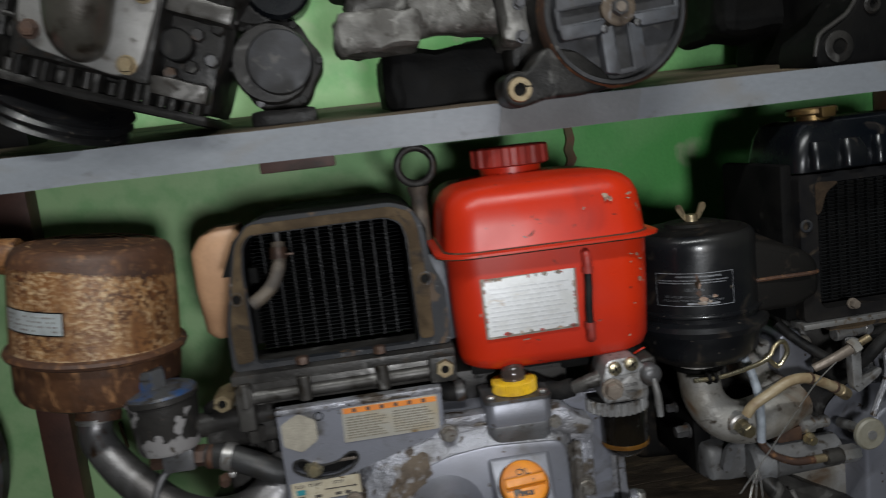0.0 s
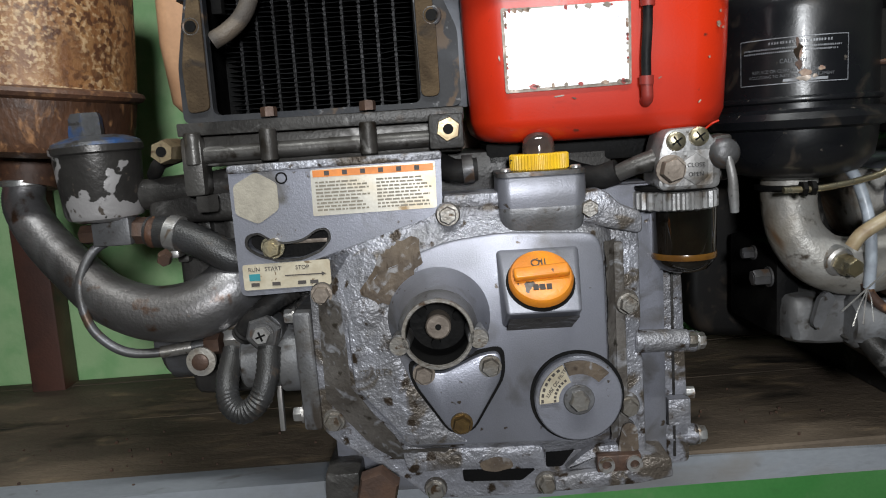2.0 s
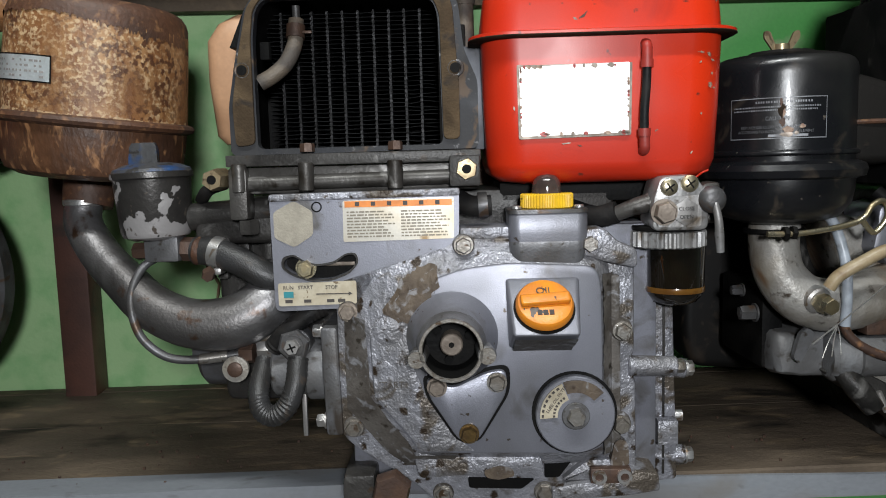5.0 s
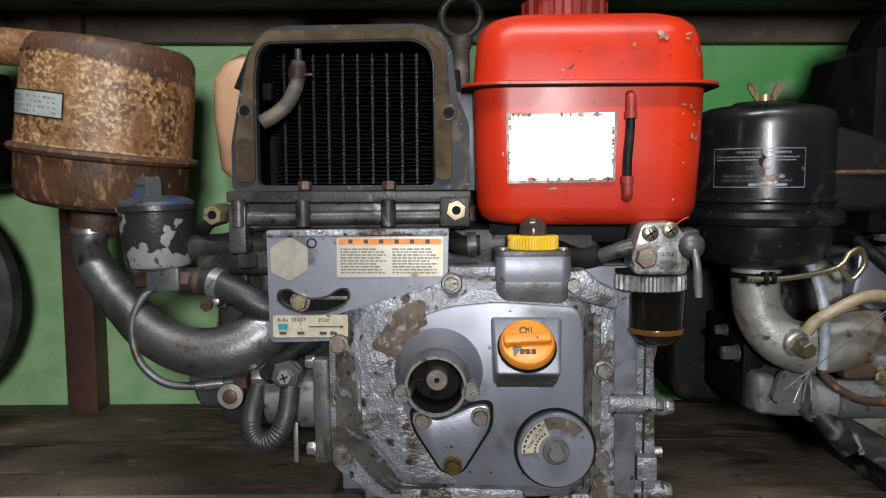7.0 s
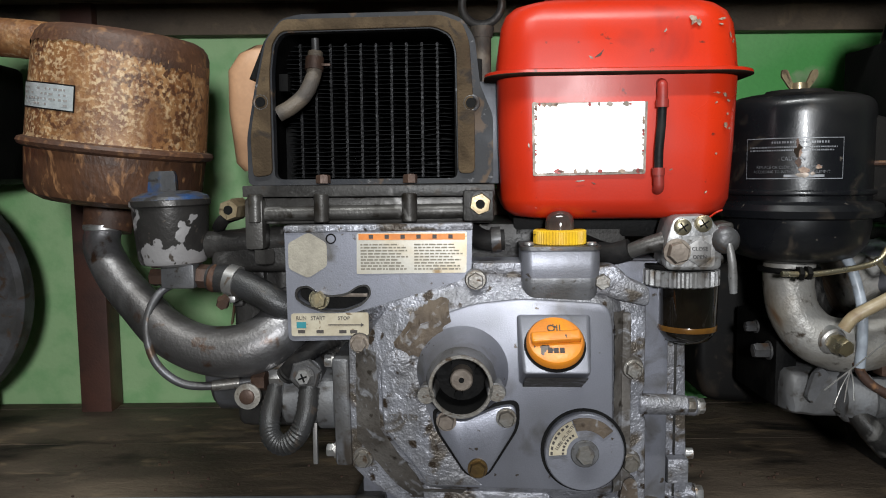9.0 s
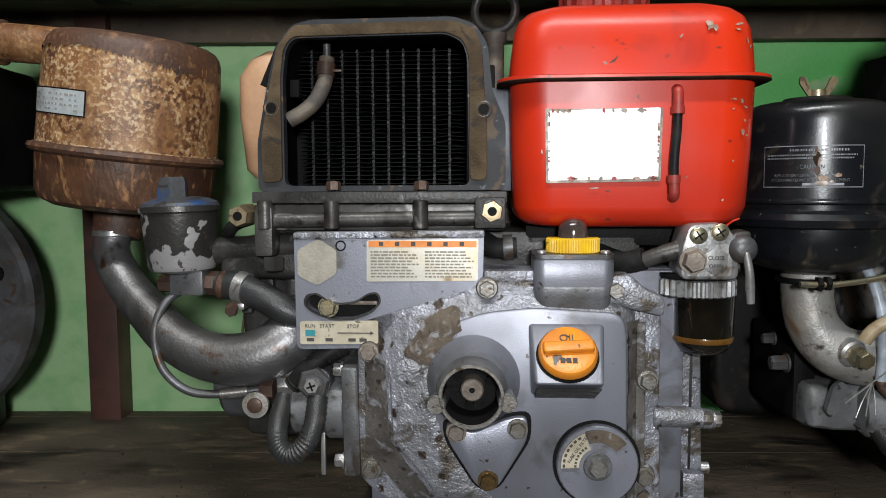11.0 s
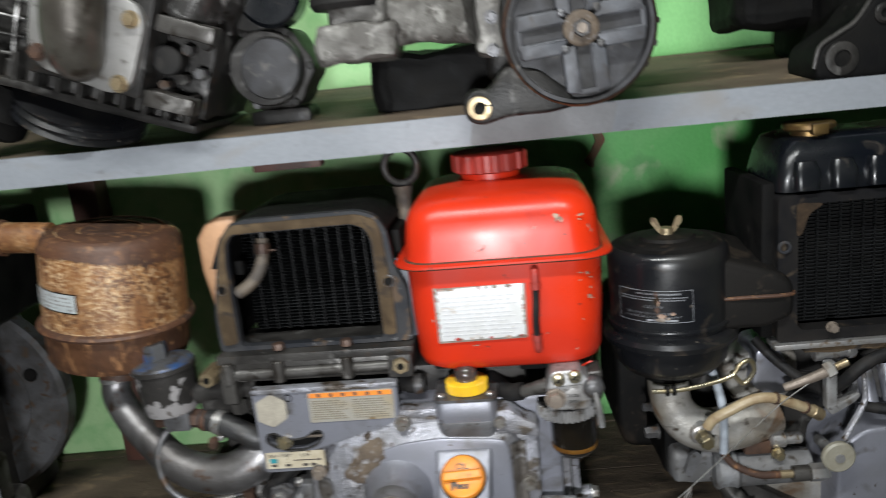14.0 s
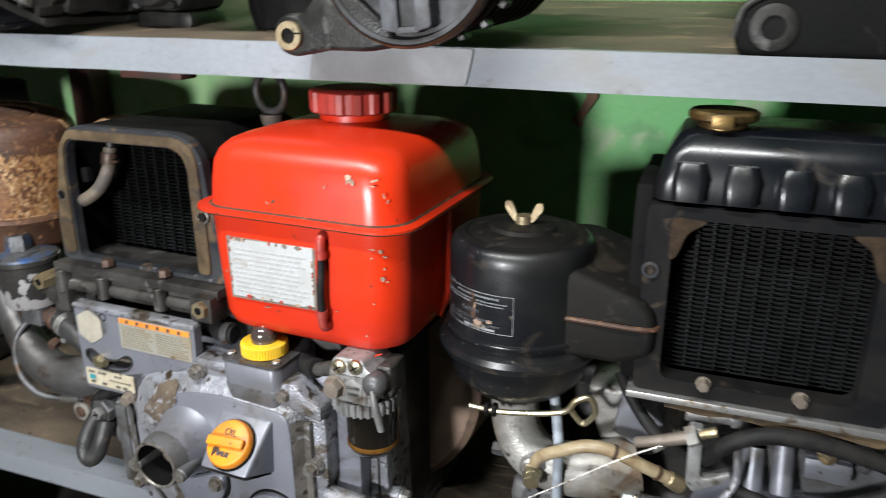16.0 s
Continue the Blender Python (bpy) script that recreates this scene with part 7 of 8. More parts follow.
part("grey_casting", lumpy(prism(B(), rounded([(-0.078, 0.205), (-0.072, 0.248), (-0.050, 0.252), (-0.036, 0.225), (-0.032, 0.195), (-0.060, 0.192)], 0.006, 4), 0.000, 0.06, bev=0.004), 0.0015, 60, 1, 47), GREY, other, "grey painted casting behind the hose")
# Casting behind the pump, its dark colour carrying the shade it stands in.
part("shadowed_casting", lumpy(box(B(), -0.03, 0.26, 0.03, 0.09, 0.200, 0.262, 0.012, 3), 0.006, 40, 4, 43), GREY_DARK, other, "black oily casting")
for i, (x, z) in enumerate(((0.10, 0.243), (0.125, 0.236), (0.150, 0.246), (0.175, 0.238))):
    part("dark_nut", hexagon(B(), (x, 0.022, z), (0.1, -1, 0.3), 0.007, 0.012, i), (OILY_ALU, GREY_DARK)[i % 2], other)
L_POLY = [(-0.0135, 0.243), (-0.0115, 0.190), (-0.0060, 0.182), (0.0180, 0.196), (0.0235, 0.203), (0.0215, 0.207), (0.0035, 0.197), (-0.0010, 0.199), (-0.0020, 0.243)]
part("bracket", prism(B(), rounded(L_POLY, 0.003, 3), -0.036, -0.026, bev=0.0012), ALU, other, "flat grey angle bracket")
part("strap", tube(B(), [(0.024, -0.036, 0.236), (0.027, -0.038, 0.205), (0.022, -0.040, 0.190), (0.012, -0.043, 0.174), (0.003, -0.045, 0.158)], [0.0030, 0.0030, 0.0034, 0.0036, 0.0036], 8, 8), GREY_ROUGH, other, "bent grey strap")
for pts, r in (([(0.000, -0.020, 0.205), (0.006, -0.034, 0.220), (0.018, -0.042, 0.238), (0.040, -0.042, 0.250), (0.075, -0.040, 0.252), (0.12, -0.036, 0.243), (0.17, -0.03, 0.228), (0.30, -0.02, 0.222)], 0.0068),
               ([(0.030, -0.026, 0.186), (0.060, -0.036, 0.184), (0.090, -0.040, 0.192), (0.125, -0.038, 0.210), (0.150, -0.034, 0.222), (0.19, -0.03, 0.226)], 0.0060),
               ([(-0.075, 0.002, 0.262), (-0.064, -0.010, 0.248), (-0.050, -0.022, 0.235), (-0.035, -0.030, 0.223)], 0.0055)):
    part("black_hose", tube(B(), pts, r, 14, 8), RUBBER, other, "black rubber hose")
sleeve = part("chrome_sleeve", cyl(B(), (-0.018, -0.014, 0.2445), (0.026, -0.012, 0.2470), 0.0078, n=20, bev=0.001), STEEL, other, "bright bare sleeve")
part("sleeve_nut", hexagon(B(), (0.018, -0.0125, 0.2465), (1, 0, 0.06), 0.0095, 0.008), STEEL, sleeve)
part("cable", tube(B(), [(0.024, -0.013, 0.247), (0.045, -0.020, 0.252), (0.07, -0.02, 0.252)], 0.0022, 8, 6), RUBBER, sleeve)
b = B()
ring = [(-0.035 + 0.012 * i, 0.0085 * abs(noise.noise(Vector((i * 0.8, 3, 1))))) for i in range(15)]
prism(b, [(x, 0.2605) for x, d in ring[::-1]] + [(x, 0.2560 - d) for x, d in ring], -0.033, 0.02)
part("caked_dirt", b, GASKET, other, "brown dirt caked under the radiator sill")
for x0, z0 in ((0.30, 0.155), (0.09, 0.140)):
    bolt(cover, (x0, -0.031, z0 - 0.02), (0, -1, 0), 0.0075, 0.007, STEEL)
part("oil_run", lumpy(prism(B(), rounded([(0.11, 0.150), (0.16, 0.154), (0.15, 0.146), (0.146, 0.128), (0.140, 0.146), (0.12, 0.144)], 0.003, 3), -0.0312, -0.028), 0.0004, 90, 1), GREY_DARK, cover, "black oil run on the cover")
bm = cyl(B(), at(0.446, -0.052, 0.960), at(0.446, -0.044, 0.960), 0.0175, n=32, bev=0.002)
disc = part("knob", bm, WHITE_CAP, other, "yellowed white plastic knob")
part("knob_centre", cyl(B(), at(0.446, -0.0535, 0.960), at(0.446, -0.051, 0.960), 0.005, n=16), ALU, disc)
part("knob_stem", cyl(B(), at(0.446, -0.045, 0.960), at(0.446, 0.0, 0.955), 0.006, n=12), STEEL, disc)
part("wire", tube(B(), [at(0.425, -0.036, 1.046), at(0.385, -0.052, 1.030), at(0.340, -0.080, 1.012), at(0.290, -0.115, 0.995), at(0.238, -0.152, 0.979)], 0.0006, 6, 6), STEEL, other, "long bright control wire")
for k in range(3):
    part("wire", tube(B(), [at(0.268, -0.131, 0.988), at(0.256 + 0.004 * k, -0.142, 0.979 + 0.002 * k), at(0.247 + 0.007 * k, -0.150, 0.968 + 0.001 * k)], 0.0004, 5, 6), STEEL, other, "frayed wire strand")
bm = box(B(), -0.092, -0.062, -0.018, 0.0, 0.131, 0.147, 0.003)
part("stud_barrel", lathe(B(), at(0.386, -0.012, 0.966), (1, 0, 0), [(0.007, 0), (0.010, 0.002), (0.010, 0.016), (0.007, 0.018), (0.007, 0.034), (0.005, 0.036)], 20), STEEL, other)
bolt(other, at(0.393, -0.02, 0.953), (0, -1, 0), 0.006, 0.008, BRASS)
part("rusty_plate", bm, RUST_NUT, other)
part("bell_housing", lumpy(prism(B(), rounded([(-0.106, 0.236), (-0.100, 0.205), (-0.090, 0.176), (-0.050, 0.168), (-0.020, 0.190), (-0.020, 0.236)], 0.010, 4), 0.020, 0.09, bev=0.006, seg=3), 0.0014, 50, 2, 71), ALU_STAINED, other, "pale grey cast housing behind the hose")
part("oil_pan", lumpy(prism(B(), rounded([(-0.130, 0.098), (-0.105, 0.104), (-0.020, 0.058), (0.030, 0.030), (0.030, 0.004), (-0.015, 0.008), (-0.030, 0.030)], 0.006, 4), -0.014, 0.05, bev=0.003), 0.0012, 50, 2, 72), GREY_DARK, other, "black sloping oil pan edge")
pan = part("pan_flange", lumpy(prism(B(), rounded([(-0.092, 0.098), (0.010, 0.098), (0.030, 0.052), (0.030, 0.034), (-0.004, 0.030), (-0.030, 0.050)], 0.006, 4), 0.000, 0.05, bev=0.003), 0.0012, 50, 2, 73), ALU_STAINED, other, "dirty grey pan casting")
for x, z in ((-0.012, 0.036), (0.012, 0.040)):
    bolt(pan, (x, -0.001, z), r=0.0062, h=0.006, mat=BOLT_DULL)
part("clamp_arm", tube(B(), [(-0.118, -0.020, 0.103), (-0.106, -0.030, 0.086), (-0.092, -0.034, 0.068)], [0.009, 0.011, 0.010], 10, 5), OILY, other, "black oily clamp arm")
part("bare_stud", cyl(B(), (-0.090, -0.036, 0.084), (-0.083, -0.038, 0.066), 0.0028, n=10), STEEL, other)

# ---------------------------------------------------------------- the engine past the upright
left = thing("diesel_engine", pose(-0.80, 0.0, SHELF_Z), "dark diesel engine with a red tank beside the grey upright", "engine")
part("crankcase", box(B(), -0.20, 0.17, 0.10, 0.30, 0.0, 0.28, 0.012, 3), GREY_DARK, left)
bm = lathe(B(), (0.117, 0.23, 0.178), (0, -1, 0), [(0.145, 0), (0.150, 0.006), (0.150, 0.028), (0.144, 0.034), (0.10, 0.036), (0.095, 0.030), (0.05, 0.030), (0.045, 0.04)], 64)
wheel = part("flywheel", bm, DULL_STEEL, left, "dark steel flywheel")
for a in (18, 138, 258):
    part("hole", cyl(B(), (0.117 + 0.115 * math.cos(radians(a)), 0.196, 0.178 + 0.115 * math.sin(radians(a))), (0.117 + 0.115 * math.cos(radians(a)), 0.193, 0.178 + 0.115 * math.sin(radians(a))), 0.010, n=20), BLACKISH, wheel)
rt = part("fuel_tank", loft(B(), [(0.310, 0.10, 0.09, 0.03, 0.068, 0.045), (0.318, 0.112, 0.10, 0.03, 0.068, 0.045), (0.33, 0.116, 0.104, 0.03, 0.068, 0.045), (0.408, 0.118, 0.106, 0.03, 0.068, 0.045), (0.4085, 0.125, 0.113, 0.034, 0.068, 0.045), (0.4115, 0.125, 0.113, 0.034, 0.068, 0.045), (0.412, 0.118, 0.106, 0.03, 0.068, 0.045), (0.455, 0.112, 0.10, 0.03, 0.068, 0.045), (0.480, 0.098, 0.088, 0.03, 0.068, 0.045), (0.487, 0.07, 0.06, 0.03, 0.068, 0.045)], seg=8), RED, left, "red sheet metal fuel tank")
part("tank_sticker", box(B(), 0.118, 0.155, -0.0615, -0.055, 0.335, 0.365, 0.001), YELLOW, rt)
part("overflow_tank", loft(B(), [(0.362, 0.020, 0.024, 0.010, 0.218, 0.075), (0.372, 0.026, 0.028, 0.012, 0.218, 0.075), (0.44, 0.028, 0.030, 0.014, 0.218, 0.075), (0.462, 0.022, 0.024, 0.012, 0.220, 0.075)]), GASKET, left, "brown plastic overflow tank")
part("radiator_box", lumpy(box(B(), 0.12, 0.250, 0.10, 0.27, 0.31, 0.452, 0.014, 3), 0.004, 30, 3, 12), BLACKISH, left, "black radiator box behind the tank")
bm = B()
box(bm, 0.17, 0.262, -0.01, 0.06, 0.10, 0.17, 0.012, 3)
cyl(bm, (0.21, 0.0, 0.17), (0.21, 0.0, 0.30), 0.022, n=20)
cyl(bm, (0.16, -0.03, 0.20), (0.25, -0.03, 0.205), 0.02, n=20)
box(bm, 0.12, 0.255, -0.02, 0.10, 0.0, 0.10, 0.01, 3)
part("fuel_pump", lumpy(bm, 0.003, 50, 1, 45), ALU_DARK, left, "grey fuel pump castings")
part("rubber_hose", tube(B(), [(0.20, -0.04, 0.28), (0.245, -0.05, 0.24), (0.262, -0.045, 0.19), (0.25, -0.03, 0.14)], 0.009, 12, 8), RUBBER, left)

# ---------------------------------------------------------------- upper shelf
def cylinder_block():
    t = thing("cylinder_head", pose(-0.277, 0.03, UPPER_Z + 0.108, 0, 20, 0), "black oily cylinder head with dull exhaust stub on the shelf", "engine part")
    part("block", lumpy(box(B(), -0.078, 0.110, -0.022, 0.14, -0.055, 0.100, 0.010), 0.004, 40, 4, 1), OILY, t, "black oily casting")
    part("end_block", lumpy(box(B(), -0.142, -0.084, -0.020, 0.13, -0.050, 0.070, 0.010), 0.005, 40, 4, 2), OILY, t)
    part("end_cover", lumpy(box(B(), -0.140, -0.060, -0.032, 0.06, 0.066, 0.125, 0.012), 0.006, 45, 6, 3), OILY_ALU, t, "oil-streaked aluminium cover")
    part("bridge", lumpy(box(B(), -0.058, 0.012, -0.040, 0.06, 0.070, 0.145, 0.010), 0.005, 45, 6, 4), OILY_ALU, t)
    fl = prism(B(), rounded([(-0.062, 0.105), (-0.056, 0.050), (-0.052, -0.014), (-0.038, -0.034), (0.036, -0.042), (0.052, -0.030), (0.056, 0.030), (0.046, 0.048), (0.030, 0.050), (0.010, 0.105)], 0.010, 5), -0.085, -0.074, bev=0.002)
    flange = part("exhaust_flange", fl, FLANGE_ALU, t, "pale machined flange")
    for x, z in ((-0.048, 0.085), (0.043, 0.032), (0.041, -0.030), (-0.040, -0.020)):
        bolt(flange, (x, -0.085, z), r=0.0072, h=0.006, mat=BOLT_PALE if x > 0 or z > 0 else RUST_NUT)
    bm = tube(B(), [(0.002, -0.072, -0.018), (0.001, -0.094, -0.010), (-0.001, -0.104, 0.014), (-0.005, -0.104, 0.050), (-0.012, -0.096, 0.10), (-0.024, -0.08, 0.16)], [0.020, 0.0265, 0.0285, 0.0290, 0.0285, 0.0285], 32, 8)
    part("exhaust_stub", bm, EXHAUST, flange, "dull rounded exhaust stub")
    part("flange_base", lumpy(box(B(), -0.060, 0.058, -0.074, -0.02, -0.042, 0.09, 0.006), 0.002, 40, 3, 5), OILY, t)
    for i in range(5):
        part("cross_rib", tube(B(), [(-0.143, -0.034, -0.034 + 0.018 * i), (-0.113, -0.043, -0.035 + 0.0185 * i), (-0.084, -0.034, -0.034 + 0.018 * i)], 0.0019, 8, 6), OILY_ALU if i > 1 else OILY, t)
    for i in range(3):
        part("upright_rib", tube(B(), [(-0.137 + 0.024 * i, -0.040, -0.045), (-0.136 + 0.024 * i, -0.044, 0.01), (-0.135 + 0.024 * i, -0.036, 0.042)], 0.0020, 8, 6), OILY_ALU if i else OILY, t)
    for i in range(3):
        part("side_rib", tube(B(), [(-0.082, -0.036, -0.008 + 0.026 * i), (-0.052, -0.040, -0.010 + 0.026 * i)], 0.0024, 8, 6), GREY_DARK, t)
        part("pocket_boss", lathe(B(), (-0.072 + 0.004 * i, -0.020, -0.020 + 0.027 * i), (0, -1, 0), [(0.0095, 0), (0.0085, 0.008), (0.004, 0.011)], 14), GREY_DARK, t)
    deck = part("deck_flange", lumpy(box(B(), -0.148, 0.108, -0.050, 0.15, -0.068, -0.058, 0.004), 0.0025, 60, 6, 6), OILY, t)
    for i in range(11):
        x = -0.138 + 0.0225 * i
        part("stud", cyl(B(), (x, -0.036, -0.060), (x, -0.036, -0.040 - 0.006 * (i % 2)), 0.0045, n=10, bev=0.001), OILY if i % 3 else GREY_DARK, deck)
        part("gusset", prism(B(), [(x + 0.008, -0.060), (x + 0.0085, -0.032), (x + 0.0135, -0.028), (x + 0.0145, -0.060)], -0.050, -0.020, bev=0.0015), OILY, deck)
    for z, x1 in ((0.026, 0.116), (-0.048, 0.108)):
        part("arm", lumpy(box(B(), 0.058, x1, -0.066, -0.036, z, z + 0.017, 0.003), 0.0012, 60, 4, z), ALU_DARK, t, "worn aluminium rocker arm")
    for i in range(7):
        part("nut", hexagon(B(), (0.068 + 0.017 * (i % 3), -0.030, -0.026 + 0.010 * i), (0, -1, 0), 0.0065, 0.014, i), (DULL_STEEL, OILY)[i % 2], t)
    part("plug", lathe(B(), (0.070, -0.03, 0.000), (0, -1, 0), [(0.015, 0), (0.015, 0.022), (0.0135, 0.0235), (0.004, 0.0235)], 24), CAP_BLACK, t)
    bm = lathe(B(), (-0.040, 0.02, -0.095), (0.1, -0.25, 1), [(0.060, 0.0), (0.070, 0.003), (0.066, 0.008), (0.070, 0.013), (0.066, 0.018), (0.070, 0.023), (0.06, 0.026)], 44)
    part("pulley", bm, BLACK, t, "black grooved pulley under the head")
    part("drum", lathe(B(), (-0.132, 0.005, -0.128), (0.30, 0, 1), [(0.030, 0), (0.036, 0.006), (0.036, 0.022), (0.038, 0.025), (0.036, 0.028), (0.036, 0.052), (0.030, 0.060)], 36), CASE_BLACK, t, "black oil filter drum")
    cv = loft(B(), [(0, 0.040, 0.030, 0.018, 0, 0), (0.03, 0.042, 0.032, 0.020, 0, 0), (0.065, 0.036, 0.028, 0.018, 0.003, 0), (0.078, 0.026, 0.020, 0.012, 0.004, 0)], aim((0.075, -0.01, 0.045), (0.25, -0.1, 1)), 8)
    part("rocker_cover", lumpy(cv, 0.0010, 40, 2, 8), OILY_ALU, t, "oil-streaked rounded cover")


def round_housing():
    t = thing("gear_housing", pose(-0.128, 0.075, UPPER_Z), "black cast gear housing with round caps on the plank shelf", "engine part")
    out = [((0.0450 + 0.0026 * math.cos(6 * 2 * math.pi * i / 72)) * math.cos(2 * math.pi * i / 72), 0.066 + (0.0450 + 0.0026 * math.cos(6 * 2 * math.pi * i / 72)) * math.sin(2 * math.pi * i / 72)) for i in range(72)]
    body = part("housing", prism(B(), out, -0.012, 0.060, bev=0.003), OILY, t)
    part("step_ring", lathe(B(), (-0.004, -0.010, 0.067), (0, -1, 0), [(0.0415, 0), (0.0405, 0.012), (0.039, 0.0155), (0.036, 0.0155)], 48), GREY_DARK, t)
    part("cap", lathe(B(), (0.004, -0.022, 0.066), (0, -1, 0), [(0.0325, 0), (0.0325, 0.015), (0.0310, 0.0175), (0.012, 0.019)], 48), DISC_DARK, t, "smooth black cap")
    part("upper_ring", lathe(B(), (-0.012, 0.0, 0.148), (0, -1, 0), [(0.046, -0.04), (0.048, 0.006), (0.044, 0.010), (0.045, 0.014), (0.040, 0.018), (0.038, 0.018)], 48), OILY, t)
    part("upper_cap", lathe(B(), (0.012, -0.012, 0.142), (0, -1, 0), [(0.034, -0.02), (0.034, 0.016), (0.030, 0.020), (0.010, 0.020)], 40), BLACK_BLUE, t, "blue-black upper cap")
    for a in range(0, 360, 60):
        bolt(body, (0.0435 * math.cos(radians(a)), -0.012, 0.066 + 0.0435 * math.sin(radians(a))), r=0.0045, h=0.005, mat=OILY if a != 240 else DULL_STEEL, washer=False)
    part("foot", lumpy(box(B(), -0.034, 0.034, -0.004, 0.06, 0.0, 0.022, 0.006), 0.002, 50, 3, 3), OILY, t)


def gearbox():
    t = thing("alternator_unit", pose(0.195, 0.03, UPPER_Z), "cast unit with a cross-ribbed clutch disc, on the shelf edge", "engine part")
    D = Vector((0.001, -0.085, 0.0735))
    bm = lathe(B(), D + Vector((0, 0.025, 0)), (0, -1, 0), [(0.066, 0), (0.0700, 0.004), (0.0700, 0.020), (0.0690, 0.022), (0.0655, 0.022), (0.0635, 0.013), (0.01, 0.013)], 64)
    disc_ = part("clutch_disc", bm, DISC_DARK, t, "blue-grey cross-ribbed clutch disc")
    part("rim", lathe(B(), D + Vector((0, 0.024, 0)), (0, -1, 0), [(0.0700, 0), (0.0725, 0.003), (0.0725, 0.018), (0.0702, 0.0215)], 64, closed=False), RUST_DARK, disc_, "rust brown rim")
    for a in range(4):
        m = aim(D, (0, -1, 0)) @ pose(0, 0, 0, 0, 0, 90 * a + 5)
        for q in (-1, 1):
            bm = prism(B(), rounded([(q * 0.0062, 0.012), (q * 0.0062, 0.0600), (q * 0.0205, 0.0575), (q * 0.0205, 0.0205)], 0.003, 3), -0.0030, 0.012, bev=0.002)
            bmesh.ops.transform(bm, matrix=m @ Matrix.Rotation(radians(90), 4, "X") @ Matrix.Scale(-1, 4, Vector((0, 0, 1))) @ Matrix.Rotation(radians(180), 4, "X"), verts=list(bm.verts))
            bmesh.ops.recalc_face_normals(bm, faces=list(bm.faces))
            part("rail", bm, DISC_GREY, disc_)
        bm = box(B(), -0.0095, 0.0095, 0.014, 0.057, -0.012, -0.0022, 0.001)
        bmesh.ops.transform(bm, matrix=m, verts=list(bm.verts))
        part("channel", bm, DISC_DARK, disc_)
        bm = box(B(), -0.010, 0.010, 0.0555, 0.0605, -0.012, 0.0022, 0.0015)
        bmesh.ops.transform(bm, matrix=m, verts=list(bm.verts))
        part("tip", bm, DISC_GREY, disc_)
        rv = lathe(B(), (0, 0, 0), (0, 0, 1), [(0.0036, -0.002), (0.0036, 0.001), (0.002, 0.002)], 12)
        bmesh.ops.transform(rv, matrix=m @ pose(0.0165, 0.0165, 0.003), verts=list(rv.verts))
        part("rivet", rv, DULL_STEEL, disc_)
    bm = lathe(B(), D, (0, -1, 0), [(0.017, -0.010), (0.0165, 0.004), (0.0145, 0.0055), (0.011, 0.0055)], 36)
    hub = part("hub", bm, WORN, disc_, "browned hub with a bolt")
    part("hub_bolt", hexagon(B(), D + Vector((0, -0.005, 0)), (0, -1, 0), 0.0085, 0.006, 0.4), DULL_STEEL, hub)
    part("hub_centre", lathe(B(), D + Vector((0, -0.011, 0)), (0, -1, 0), [(0.005, 0), (0.0045, 0.001), (0.002, 0.001)], 16), SCUFF, hub)
    prof = [(0.058, 0.0), (0.064, 0.006)]
    for i in range(8):
        h = 0.018 + 0.017 * i
        prof += [(0.060 - 0.001 * i, h), (0.066 - 0.001 * i, h + 0.002), (0.066 - 0.001 * i, h + 0.008), (0.060 - 0.001 * i, h + 0.010)]
    part("ribbed_body", lathe(B(), D + Vector((0.006, 0.024, 0)), (0.16, 1, 0), prof, 48), OILY, t, "black ribbed body")
    for a in range(0, 180, 18):
        ca, sa = math.cos(radians(a - 90)), math.sin(radians(a - 90))
        bm = box(B(), -0.004, 0.004, 0.0, 0.018, -0.002, 0.004, 0.0015)
        bmesh.ops.transform(bm, matrix=Matrix.Translation(D + Vector((0.012 + 0.067 * ca, 0.040, 0.067 * sa))) @ Matrix.Rotation(-radians(a - 90), 4, "Y"), verts=list(bm.verts))
        part("body_lug", bm, GREY_DARK if a % 36 else DULL_STEEL, t)
    outline = [(-0.1150, 0.012), (-0.112, 0.022), (-0.100, 0.0275), (-0.090, 0.024), (-0.070, 0.046), (-0.040, 0.040), (-0.010, 0.016), (-0.006, 0.002), (-0.03, -0.002), (-0.07, -0.002), (-0.098, -0.0085), (-0.1115, -0.003)]
    lug = part("lug", prism(B(), rounded(outline, 0.007, 4), -0.080, -0.045, bev=0.004, seg=3), OILY, t, "cast mounting lug over the shelf edge")
    bm = lathe(B(), (-0.099, -0.080, 0.009), (0, -1, 0), [(0.0118, 0), (0.0118, 0.004), (0.0110, 0.005), (0.0062, 0.005), (0.006, -0.003)], 28, closed=False)
    bush = part("bush", bm, BOLT_PALE, lug, "brassy split bushing")
    part("bush_hole", cyl(B(), (-0.099, -0.0815, 0.009), (-0.099, -0.0810, 0.009), 0.0062, n=20), BLACKISH, bush)
    part("bush_slit", box(B(), -0.0935, -0.0870, -0.0854, -0.0845, 0.0105, 0.0118), BLACKISH, bush)
    body = part("carburettor", lumpy(box(B(), -0.262, -0.176, -0.030, 0.06, 0.064, 0.104, 0.012, 3), 0.006, 55, 5, 11), CRUSTED, t, "corroded aluminium carburettor body")
    part("bowl", lumpy(box(B(), -0.245, -0.185, -0.020, 0.06, 0.098, 0.130, 0.010, 3), 0.006, 60, 5, 12), CRUSTED, body)
    part("intake_throat", lathe(B(), (-0.225, 0.0, 0.118), (0, 0, 1), [(0.036, 0), (0.040, 0.005), (0.040, 0.012), (0.034, 0.016), (0.034, 0.07)], 36), CAP_BLACK, body, "black round throat")
